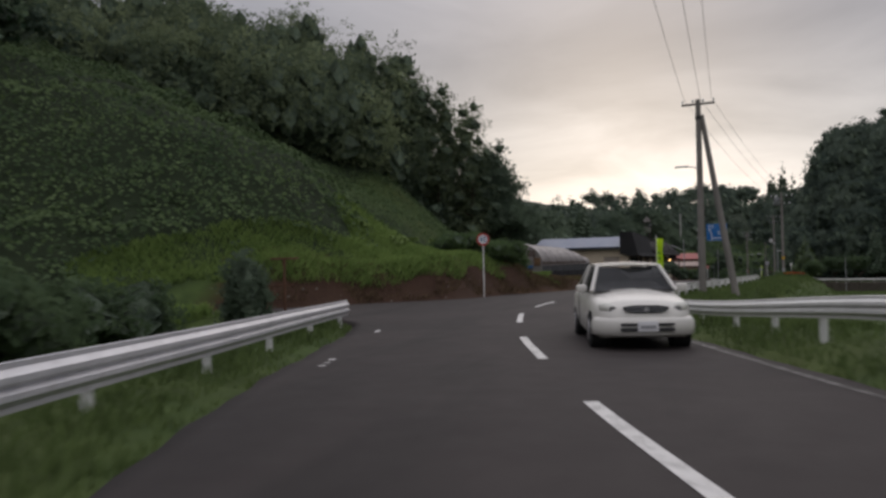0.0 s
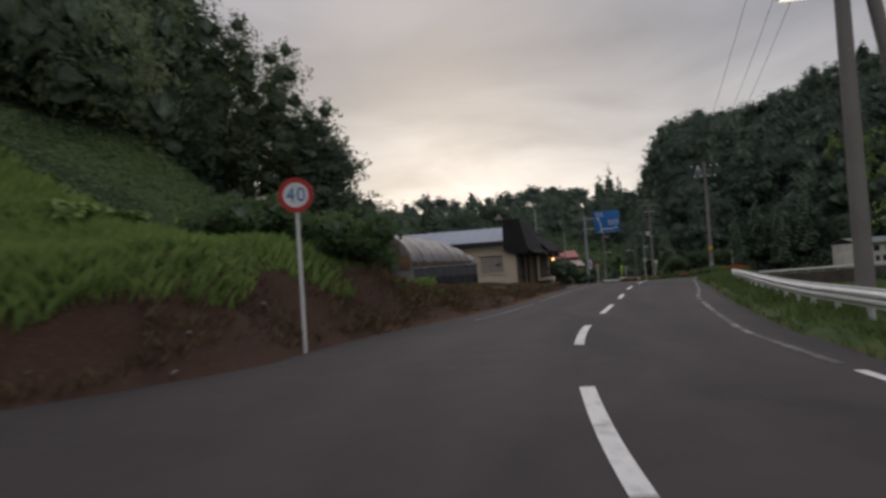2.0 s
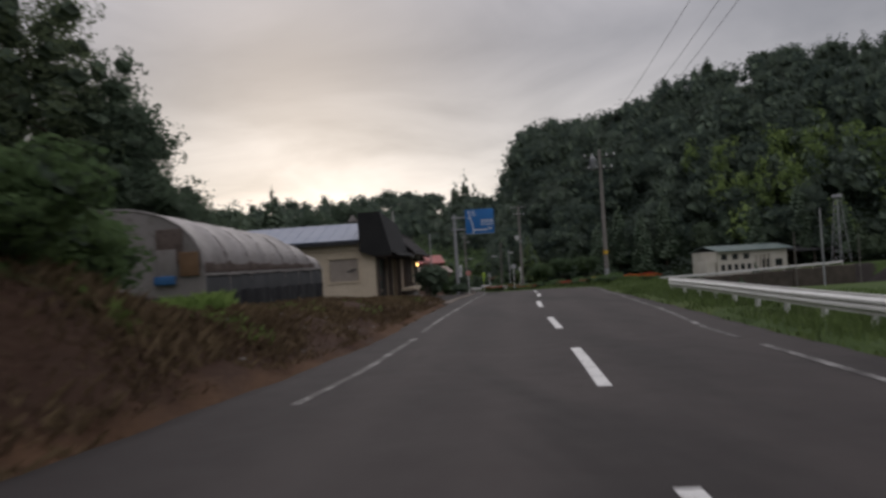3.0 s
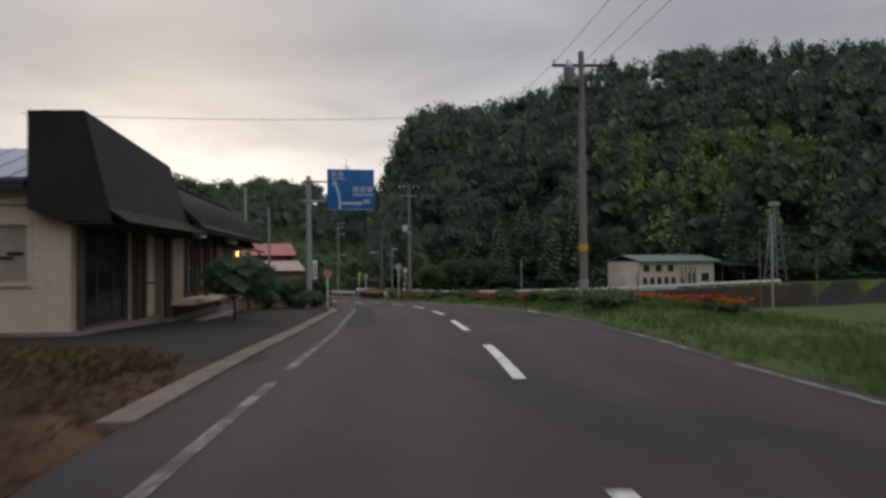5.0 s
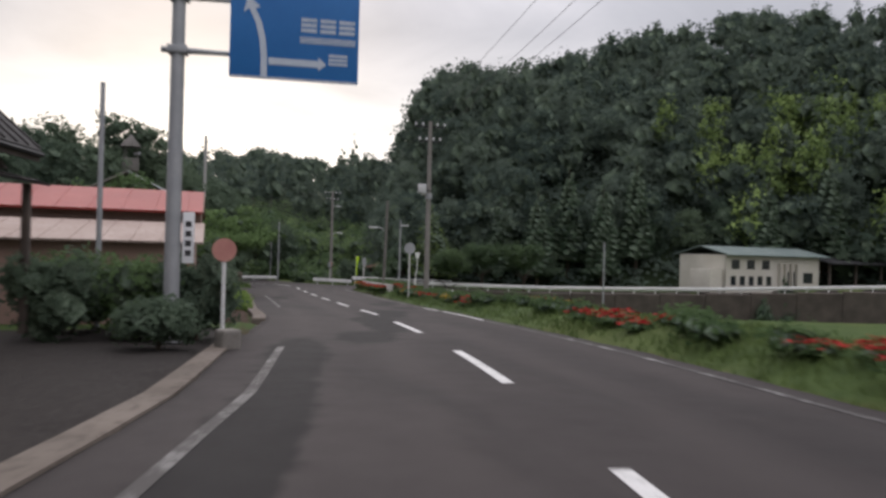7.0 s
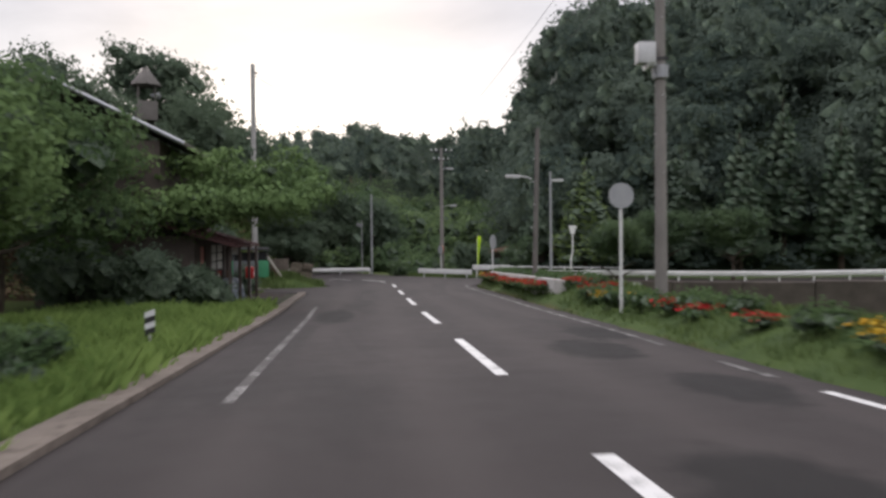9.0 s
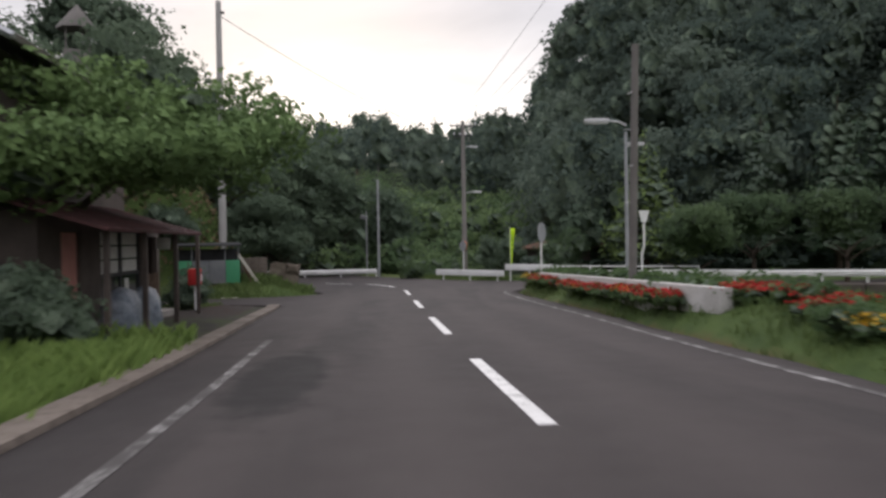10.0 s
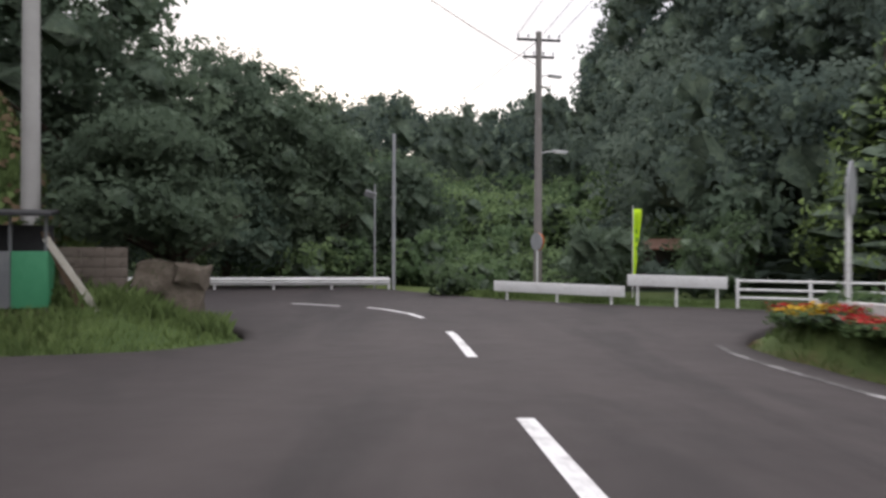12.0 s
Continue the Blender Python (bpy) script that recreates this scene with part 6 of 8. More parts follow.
# upright streaks paint the light and shade of pleats into the net
M["net_fold_tones"] = streaked("fold_toned_dark_net", (0.016, 0.016, 0.019), (0.075, 0.073, 0.076), 5.0)
M["stained_film"] = mottled("stained_greenhouse_film", (0.075, 0.052, 0.043), (0.13, 0.1, 0.088), 2.6, 9, 0.6, spec=0.3, relief=0.3, c3=(0.05, 0.037, 0.032), depth=0.03)
M["mesh_dark"] = mottled("dark_shade_net", (0.028, 0.029, 0.033), (0.05, 0.05, 0.055), 1.2, 12, 0.85, c3=(0.018, 0.018, 0.018), relief=0.3)
M["mesh_grey"] = mottled("grey_shade_net", (0.06, 0.062, 0.066), (0.085, 0.085, 0.09), 1.2, 12, 0.85, relief=0.3)


def arch(a, x=0.0):
    """A point of the tunnel's section; the ridge sinks towards the far end."""
    u = x / GL
    top = GHT - 0.25 * u - 0.55 * max(0.0, u - 0.72) ** 1.5 / 0.15
    return (GW / 2 - GW / 2 * math.cos(a) * (1 - 0.04 * math.sin(a)), 1.02 + 0.1 * u + (top - 1.02 - 0.1 * u) * math.sin(a) ** 0.72)


def tunnel_sheet(section, x0, x1, n, wrinkle, bm=None):
    """A draped sheet: section(x) gives its (y, z) points."""
    bm = bm or bmesh.new()
    grid = []
    for i in range(n + 1):
        x = x0 + (x1 - x0) * i / n
        sag = 0.045 * math.sin(math.pi * (x / GL * 7 % 1.0))
        grid.append([bm.verts.new((x, y + wrinkle * noise.noise((x * 2.1, j * 0.4, 1.0)), z - sag * (z > 1.3) + wrinkle * noise.noise((x * 1.7, j * 0.5, 5.0)))) for j, (y, z) in enumerate(section(x))])
    for a, b in zip(grid, grid[1:]):
        for j in range(len(a) - 1):
            bm.faces.new((a[j], a[j + 1], b[j + 1], b[j]))
    return bm


part("film", tunnel_sheet(lambda x: [arch(math.pi * k / 22, x) for k in range(23)], 0, GL, 70, 0.05), M["film"], gh, "grimy translucent film", smooth_angle=70)
for yy, sgn in ((0.02, 1), (GW - 0.02, -1)):
    edge = lambda x: 0.1 * x / GL
    pleat = lambda x: 0.06 * noise.noise((x * 4.2, 1.0, 0.0))
    part("stained_band", tunnel_sheet(lambda x: [(yy - 0.05 * sgn, 1.1 + 0.03 * abs(math.sin(x * 6.3)) + edge(x)), (yy - 0.055 * sgn, 1.19 + edge(x)), (yy - 0.045 * sgn, 1.24 + 0.1 * max(0.0, 1 - x / GL) + 0.16 * abs(noise.noise((x * 3.4, 3.0, 0.0))) + edge(x))], 0, GL * 0.9, 150, 0.02), M["stained_film"], gh, "brown-stained lower edge of the film", smooth_angle=70)
    part("hem", tunnel_sheet(lambda x: [(yy - 0.065 * sgn, 1.03 + edge(x)), (yy - 0.075 * sgn, 1.06 + edge(x)), (yy - 0.06 * sgn, 1.085 + edge(x))], 0, GL, 70, 0.02), M["film"], gh, "pale rolled hem of the film", smooth_angle=70)
    part("side_net", tunnel_sheet(lambda x: [(yy - (0.02 + pleat(x)) * sgn, -0.15), (yy - (0.05 + pleat(x)) * sgn, 0.2), (yy - (0.06 + pleat(x)) * sgn, 0.45), (yy - (0.06 + 0.5 * pleat(x)) * sgn, 0.64 + 0.05 * noise.noise((x * 1.3, 0.0, 2.0)))], 0, GL, 240, 0.03), M["net_fold_tones"], gh, "dark side netting", smooth_angle=70)
    part("upper_net", tunnel_sheet(lambda x: [(yy - 0.03 * sgn, 0.56), (yy - 0.05 * sgn, 0.8), (yy - 0.02 * sgn, 1.03 + edge(x))], 0, GL, 70, 0.04), M["mesh_grey"], gh, "grey upper netting", smooth_angle=70)
for i in range(8):
    x = GL * i / 7
    part("hoop", tube_bm([(x, 0.0, -0.2)] + [(x, arch(math.pi * k / 14, x)[0], arch(math.pi * k / 14, x)[1] - 0.01) for k in range(15)] + [(x, GW, -0.2)], 0.028, 6), M["film"], gh)
for x in (0.0, GL):
    bm = bmesh.new()
    bm.faces.new([bm.verts.new((x, *q)) for q in [(0.0, -0.15)] + [arch(math.pi * k / 18, x) for k in range(19)] + [(GW, -0.15)]])
    part("end_wall", bm, M["film"] if x == 0 else M["net_fold_tones"], gh)
M["ochre_sheet"] = mottled("ochre_sheet", (0.13, 0.075, 0.04), (0.21, 0.125, 0.07), 2, 14, 0.7, relief=0.2)
M["blue_tarp"] = mottled("blue_tarpaulin", (0.03, 0.1, 0.25), (0.05, 0.15, 0.32), 2, 14, 0.5)
part("end_sheet", box_bm(0.04, 0.46, 0.55, (-0.04, 0.33, 1.33), 0.02), M["ochre_sheet"], gh, "ochre sheet hung at the end")
part("end_net", box_bm(0.05, 1.6, 0.75, (-0.06, 0.75, 0.22), 0.02), M["mesh_dark"], gh)
part("tarp", box_bm(0.08, 0.5, 0.2, (-0.08, 0.9, 0.98), 0.03), M["blue_tarp"], gh, "blue tarpaulin")
part("inner_curtain", box_bm(0.03, 0.62, 0.8, (-0.03, 0.78, 1.75), 0.01), M["stained_film"], gh, "brown stained inner curtain")
part("end_hanging", box_bm(0.03, 0.45, 0.62, (-0.05, 0.85, 1.37), 0.01), M["film"], gh, "grey hanging film")

# ---- white saloon car in the oncoming lane ----
def car(m):
    M["car_paint"] = mottled("ivory_car_paint", (0.66, 0.645, 0.59), (0.7, 0.68, 0.63), 2, 40, 0.25, spec=0.55, relief=0.01, local=True)
    M["tyre"] = mottled("tyre_rubber", (0.018, 0.018, 0.018), (0.03, 0.03, 0.03), 6, 40, 0.85, local=True)
    M["car_glass"] = M["glass"]
    M["chrome"] = mottled("car_trim", (0.55, 0.55, 0.56), (0.65, 0.65, 0.66), 4, 30, 0.25, 0.8, relief=0.0)
    lens, t, b = material("headlamp_lens", 0.1, 0.0, 0.6)
    b.inputs["Base Color"].default_value = (0.62, 0.62, 0.56, 1)
    body = thing("saloon_car", "ivory white saloon car standing in the other lane", "car", m)
    # stations along the car: y, half width, sill height, belt height
    ys = [-2.2, -2.14, -2.02, -1.8, -1.45, -1.0, -0.75, -0.2, 0.4, 1.0, 1.45, 1.75, 1.98, 2.14, 2.2]
    hw = [0.4, 0.6, 0.72, 0.795, 0.835, 0.85, 0.85, 0.85, 0.85, 0.85, 0.845, 0.83, 0.81, 0.76, 0.66]
    top = [0.52, 0.66, 0.73, 0.79, 0.855, 0.92, 0.95, 0.95, 0.96, 0.98, 1.0, 1.0, 0.98, 0.92, 0.8]
    low = [0.34, 0.24, 0.2, 0.19, 0.19, 0.19, 0.19, 0.19, 0.19, 0.19, 0.19, 0.2, 0.22, 0.26, 0.34]
    bm = bmesh.new()
    rings = []
    for y, w, z1, z0 in zip(ys, hw, top, low):
        crown = 0.03 + 0.035 * min(1.0, (y + 2.2) / 0.6) if y < -0.8 else 0.05
        half = [(0, z0), (w * 0.9, z0), (w * 0.985, z0 + 0.1), (w, z0 + (z1 - z0) * 0.5), (w * 0.975, z0 + (z1 - z0) * 0.76), (w * 0.9, z1 - 0.055), (w * 0.76, z1 - 0.005), (w * 0.45, z1 + crown * 0.7), (0, z1 + crown)]
        pts = half + [(-x, z) for x, z in half[-2:0:-1]]
        rings.append([bm.verts.new((x, y, z)) for x, z in pts])
    n = len(rings[0])
    for a, b2 in zip(rings, rings[1:]):
        for k in range(n):
            bm.faces.new((a[k], a[(k + 1) % n], b2[(k + 1) % n], b2[k]))
    bm.faces.new(rings[0][::-1])
    bm.faces.new(rings[-1])
    # wheel arches: pull the lower flanks in above the wheels
    for v in bm.verts:
        for wy in (-1.38, 1.22):
            d = math.hypot(v.co.y - wy, v.co.z - 0.3)
            if d < 0.4 and abs(v.co.x) > 0.5:
                v.co.z = max(v.co.z, 0.42)
    part("body", bm, M["car_paint"], body, smooth_angle=50)
    # cabin: roof panel, pillars and glass
    roof = bmesh.new()
    rr = []
    for y, w, z in ((-0.42, 0.55, 1.395), (-0.2, 0.585, 1.445), (0.3, 0.6, 1.465), (0.8, 0.59, 1.44), (1.1, 0.56, 1.385)):
        rr.append([roof.verts.new((w * f, y, z + 0.03 * (1 - f * f))) for f in (-1, -0.85, -0.5, 0, 0.5, 0.85, 1)])
    for a, b2 in zip(rr, rr[1:]):
        for k in range(6):
            roof.faces.new((a[k], a[k + 1], b2[k + 1], b2[k]))
    bmesh.ops.solidify(roof, geom=roof.faces[:], thickness=0.03)
    part("roof", roof, M["car_paint"], body, smooth_angle=60)

    def pane(name, pts, bulge=0.02, label=""):
        b3 = bmesh.new()
        a, b_, c, d = (Vector(p) for p in pts)
        nrm = (b_ - a).cross(d - a).normalized()
        g = [[b3.verts.new(a.lerp(b_, u).lerp(d.lerp(c, u), v) + nrm * bulge * 4 * u * (1 - u)) for u in (i / 6 for i in range(7))] for v in (0, 0.5, 1)]
        for r0, r1 in zip(g, g[1:]):
            for k in range(6):
                b3.faces.new((r0[k], r0[k + 1], r1[k + 1], r1[k]))
        bmesh.ops.solidify(b3, geom=b3.faces[:], thickness=0.012)
        return part(name, b3, M["car_glass"], body, label, smooth_angle=60)

    pane("windscreen", ((0.7, -1.02, 0.94), (-0.7, -1.02, 0.94), (-0.55, -0.43, 1.4), (0.55, -0.43, 1.4)), 0.04, "dark sloping windscreen")
    pane("rear_window", ((-0.66, 1.62, 1.02), (0.66, 1.62, 1.02), (0.53, 1.12, 1.39), (-0.53, 1.12, 1.39)), 0.03)
    for sx in (-1, 1):
        pane("side_window", ((0.775 * sx, -0.86, 0.94), (0.785 * sx, 0.28, 0.96), (0.6 * sx, 0.28, 1.42), (0.575 * sx, -0.38, 1.39)), 0.0)
        pane("side_window", ((0.785 * sx, 0.34, 0.96), (0.765 * sx, 1.42, 1.0), (0.575 * sx, 1.02, 1.385), (0.6 * sx, 0.34, 1.42)), 0.0)
        for a, b2 in (((0.745 * sx, -1.0, 0.94), (0.565 * sx, -0.4, 1.4)), ((0.79 * sx, 0.31, 0.94), (0.605 * sx, 0.31, 1.44)), ((0.72 * sx, 1.55, 1.0), (0.56 * sx, 1.08, 1.395))):
            part("pillar", tube_bm([a, b2], 0.04, 8), M["car_paint"], body)
        for y in (-1.38, 1.22):
            w = part("wheel", tube_bm([(0.68 * sx, 0, 0), (0.7 * sx, 0, 0), (0.84 * sx, 0, 0), (0.86 * sx, 0, 0)], [0.27, 0.3, 0.3, 0.26], 28), M["tyre"], body, at=pose(0, y, 0.3))
            part("wheel_cover", tube_bm([(0.8 * sx, 0, 0), (0.865 * sx, 0, 0), (0.875 * sx, 0, 0)], [0.2, 0.19, 0.05], 20), M["chrome"], w)
            # added drum in tyre black stands for the shade inside the arch
            part("arch_shadow", tube_bm([(0.55 * sx, 0, 0), (0.835 * sx, 0, 0)], [0.335, 0.335], 24), M["tyre"], w)
        mir = part("wing_mirror", box_bm(0.19, 0.12, 0.14, (0.9 * sx, -0.72, 1.0), 0.04), M["car_paint"], body)
        part("mirror_glass", box_bm(0.15, 0.01, 0.1, (0.9 * sx, -0.655, 1.0)), M["car_glass"], mir)
        almond = bmesh.new()
        bmesh.ops.create_uvsphere(almond, u_segments=18, v_segments=12, radius=1.0, matrix=pose(0.575 * sx, -1.955, 0.675, -18, -16 * sx, 30 * sx) @ Matrix.Diagonal((0.185, 0.13, 0.105, 1)))
        hl = part("headlight", almond, lens, body, "clear almond-shaped headlight", smooth_angle=80)
        part("reflector", tube_bm([(0.53 * sx, -2.06, 0.67), (0.53 * sx, -2.1, 0.665)], [0.05, 0.062], 14), M["chrome"], hl)
        part("tail_light", box_bm(0.28, 0.1, 0.24, (0.6 * sx, 2.12, 0.82), 0.04), M["sign_red"], body)
        for y in (-0.1, 0.95):
            part("door_handle", box_bm(0.03, 0.16, 0.03, (0.855 * sx, y, 0.86), 0.01), M["car_paint"], body)
        part("door_seam", box_bm(0.012, 0.012, 0.62, (0.853 * sx, 0.32, 0.6)), M["dark"], body)
    gr = part("grille", prism_bm([(-0.36, 0.715), (-0.2, 0.735), (0.2, 0.735), (0.36, 0.715), (0.37, 0.68), (0.29, 0.625), (0.15, 0.61), (-0.15, 0.61), (-0.29, 0.625), (-0.37, 0.68)], 0.1, bevel=0.008), M["dark"], body, "dark rounded front grille", at=pose(0, -2.15, 0))
    for k in range(3):
        part("grille_bar", box_bm(0.66 - 0.06 * (k == 0), 0.02, 0.009, (0, -0.052, 0.64 + 0.032 * k)), M["sign_back"], gr)
    part("badge", tube_bm([(0, -0.05, 0.672), (0, -0.065, 0.672)], 0.042, 16), M["chrome"], gr)
    # bumper: a rounded band that wraps the nose
    arc = [(0.8 * math.sin(a), -1.62 - 0.63 * math.cos(a) ** 0.55, 0.4) for a in (radians(v) for v in range(-84, 85, 7))]
    lip = [(0.0, -0.17), (0.05, -0.14), (0.065, -0.04), (0.06, 0.07), (0.02, 0.13), (-0.06, 0.15), (-0.08, -0.17)]
    part("bumper", sweep_bm(arc, lip, close_profile=True), M["car_paint"], body, "ivory wrap-round bumper", smooth_angle=60)
    part("air_intake", box_bm(0.86, 0.05, 0.06, (0, -2.305, 0.345), 0.015), M["dark"], body)
    part("air_intake", box_bm(0.86, 0.04, 0.045, (0, -2.31, 0.43), 0.012), M["dark"], body)
    np_ = part("number_plate", box_bm(0.33, 0.012, 0.165, (0, -2.34, 0.4), 0.004), M["sign_white"], body, "plain white number plate")
    part("plate_bar", box_bm(0.24, 0.004, 0.05, (0, -2.348, 0.39)), M["sign_back"], np_)
    part("windscreen_base", box_bm(1.42, 0.1, 0.03, (0, -1.06, 0.945), 0.01), M["dark"], body)
    for sx in (-0.25, 0.3):
        part("wiper", tube_bm([(sx, -1.03, 0.965), (sx + 0.42, -0.98, 0.985)], 0.01, 5), M["dark"], body)
    return body



car(pose(-1.0, 14.95, float(road_z(14.95)) - 0.005, -0.7, 0, 12.5))

# ---- plants ----
rng = np.random.default_rng(5)


def unit(v):
    return v / (np.linalg.norm(v, axis=1)[:, None] + 1e-9)


def leaf_arrays(centres, size, droop=0.0, aspect=0.55, flat=0.0, outward=None, loose=0.36):
    """A pointed four-cornered leaf at each centre. outward: the way its face looks, roughly; without it, turned at random (flat: how much they lie level)."""
    n = len(centres)
    a = rng.normal(size=(n, 3))
    if outward is None:
        a[:, 2] = a[:, 2] * (1 - flat) - droop
        a = unit(a)
        b = unit(np.cross(a, rng.normal(size=(n, 3)) * [1, 1, 1 - 0.8 * flat]))
    else:
        o = unit(outward + rng.normal(size=(n, 3)) * loose)
        a[:, 2] -= droop * 2.5
        a = unit(a - o * np.sum(a * o, 1)[:, None])
        b = np.cross(o, a)
    s = (np.asarray(size) * rng.uniform(0.6, 1.3, n))[:, None]
    c = np.asarray(centres)
    nrm = np.cross(a, b) * s * 0.12
    v = np.stack([c - a * s * 0.5, c + b * s * aspect * 0.5 + nrm, c + a * s * 0.5, c - b * s * aspect * 0.5 + nrm], 1).reshape(-1, 3)
    return v, np.arange(4 * n).reshape(n, 4)


def twelve_faced():
    """A rhombic dodecahedron, nearly round with few faces."""
    v = [(x, y, z) for x in (-1, 1) for y in (-1, 1) for z in (-1, 1)] + [tuple(2 * s if i == k else 0 for i in range(3)) for k in range(3) for s in (-1, 1)]
    q = []
    for k in range(3):
        for l in range(k + 1, 3):
            for s in (-1, 1):
                for r in (-1, 1):
                    m = 3 - k - l
                    ends = []
                    for w in (-1, 1):
                        p = [0, 0, 0]
                        p[k], p[l], p[m] = s, r, w
                        ends.append(v.index(tuple(p)))
                    q.append([8 + 2 * k + (s > 0), ends[0], 8 + 2 * l + (r > 0), ends[1]])
    v = np.array(v, float)
    return v / np.linalg.norm(v, axis=1)[:, None], np.array(q)


BALLS = {1: twelve_faced()}


def foliage(name, lobes, n_leaf, leaf, mats, droop=0.1, core=0.55, aspect=0.55, flat=0.0, loose=0.5, crown=0):
    """A mesh of leaves set on lobes (x, y, z, radius x, radius z). crown: how many lobes make one tree, each tree with a tone of its own."""
    lobes = np.asarray(lobes, float)
    w = (lobes[:, 3] ** 2)
    counts = np.maximum((n_leaf * w / w.sum()).astype(int), 4)
    # sprays of leaves, set loosely about each lobe
    idx = np.repeat(np.arange(len(lobes)), np.maximum(counts // 5, 1))
    d = rng.normal(size=(len(idx), 3))
    d[:, 2] += 0.2
    d = unit(d)
    rad = rng.uniform(0.52, 1.1, len(idx)) + 0.18 * np.sin(d[:, 0] * 7 + idx) * np.sin(d[:, 2] * 6 + 2 * idx)
    idx, d, rad = np.repeat(idx, 5), np.repeat(d, 5, 0), np.repeat(rad, 5)
    size = np.stack([lobes[idx, 3], lobes[idx, 3], lobes[idx, 4]], 1)
    c = lobes[idx, :3] + d * size * rad[:, None] + rng.normal(size=(len(idx), 3)) * leaf * [0.6, 0.6, 0.4]
    v, f = leaf_arrays(c, leaf, droop, aspect, flat, unit(d / size), loose)
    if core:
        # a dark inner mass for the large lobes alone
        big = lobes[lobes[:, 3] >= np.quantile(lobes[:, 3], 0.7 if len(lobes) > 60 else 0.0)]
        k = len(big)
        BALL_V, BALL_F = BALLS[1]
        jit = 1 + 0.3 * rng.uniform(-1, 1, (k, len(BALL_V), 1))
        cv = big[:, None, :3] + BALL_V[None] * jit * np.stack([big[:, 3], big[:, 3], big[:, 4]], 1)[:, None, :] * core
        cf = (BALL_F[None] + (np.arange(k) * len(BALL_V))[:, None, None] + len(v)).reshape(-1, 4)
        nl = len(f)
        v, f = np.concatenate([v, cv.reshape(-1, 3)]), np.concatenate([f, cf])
    me = mesh_from(name, v, f, mats)
    bough = np.zeros((len(v), 3), np.float32)
    bough[:4 * len(d)] = np.repeat(unit(d / size) * 0.9, 4, 0)
    if crown:
        tone = np.zeros(len(v), np.float32)
        tone[:4 * len(d)] = np.repeat(rng.uniform(-0.38, 0.38, len(lobes) // crown + 1)[idx // crown], 4)
        me.attributes.new("tone", "FLOAT", "POINT").data.foreach_set("value", tone)
    me.attributes.new("bough", "FLOAT_VECTOR", "POINT").data.foreach_set("vector", bough.ravel())
    if core:
        mi = np.zeros(len(f), np.int32)
        mi[nl:] = 1
        me.polygons.foreach_set("material_index", mi)
        me.polygons.foreach_set("use_smooth", mi.astype(bool))
    return me


def crown_lobes(x, y, z, h, r, n, tall=None):
    """Lobes of one crown that is h high and r wide, standing from z: a full middle with bosses on it."""
    k = (tall or 0.85)
    out = [(x, y, z + h * 0.38, r * 0.72, h * 0.4), (x + rng.uniform(-0.2, 0.2) * r, y + rng.uniform(-0.2, 0.2) * r, z + h * 0.68, r * 0.5, h * 0.3)]
    for i in range(n):
        a, q = rng.uniform(0, 2 * math.pi), rng.uniform(0, 1)
        rr = r * 0.72 * math.sqrt(max(0.05, 1 - q * q)) * rng.uniform(0.75, 1.05)
        lr = r * rng.uniform(0.26, 0.42)
        out.append((x + rr * math.cos(a), y + rr * math.sin(a), z + h * (0.15 + 0.72 * q), lr, lr * k))
    return out


def woodland(name, label, spots, mats, per_tree, leaf, h, r, n=5, droop=0.1, tall=None, lift=0.15, aspect=0.62, core=0.55):
    """Many crowns as one mass."""
    lobes = []
    for x, y, z in spots:
        hk = (h if h else float(table(WEST_H, y))) * rng.uniform(0.72, 1.12)
        lobes += crown_lobes(x, y, z + hk * lift, hk * (1 - lift), r * rng.uniform(0.8, 1.2), n, tall)
    ob = new(name, foliage(name, lobes, per_tree * len(spots), leaf, mats, droop, core=core, aspect=aspect, loose=0.4, crown=n + 2))
    return tagged(ob, label, "woodland", kind="stuff")


def scatter(n, x0, x1, y0, y1, keep):
    """n places in a rectangle for which keep(x, y) holds, with the ground's height."""
    xs, ys = np.empty(0), np.empty(0)
    while len(xs) < n:
        x, y = rng.uniform(x0, x1, n), rng.uniform(y0, y1, n)
        m = keep(x, y)
        xs, ys = np.concatenate([xs, x[m]]), np.concatenate([ys, y[m]])
    xs, ys = xs[:n], ys[:n]
    return np.stack([xs, ys, ground_height(xs, ys)], 1)


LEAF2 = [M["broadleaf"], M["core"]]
FAR2 = [M["hazed_leaf"], M["core"]]
EDGE_W = ((-60, -38), (18, -31), (28, -31.5), (36, -39), (42, -46), (48, -40), (54, -30), (60, -26), (70, -24.5), (80, -21.5), (90, -21), (100, -24), (110, -17), (120, -12.5), (135, -11), (145, -10.5), (152, -11), (156, -26), (400, -26))
WEST_H = ((-60, 9), (46, 7.5), (54, 8.5), (63, 7.5), (70, 11), (80, 18.5), (86, 10), (120, 6.5), (150, 7), (156, 7), (400, 7))
west = lambda x, y: x < table(EDGE_W, y)
# bamboo and broadleaf wood on the western hill
woodland("bamboo_grove", "dark green bamboo grove on the western hillside", scatter(180, -72, -24, 42, 84, lambda x, y: west(x, y) & (x > table(EDGE_W, y) - 26)), [M["bamboo"], M["core"]], 900, 0.44, 0, 3.5, 13, 0.5, 1.7, 0.0, aspect=0.4, core=0.5)
woodland("hill_wood", "low dense growth along the foot of the wood", scatter(150, -60, -18, 40, 104, lambda x, y: (x < table(EDGE_W, y) + np.where(y < 79, -1.5, 0.8)) & (x > table(EDGE_W, y) - 9)), LEAF2, 330, 0.36, 4.4, 2.5, 6, 0.1, 0.9, 0.0)
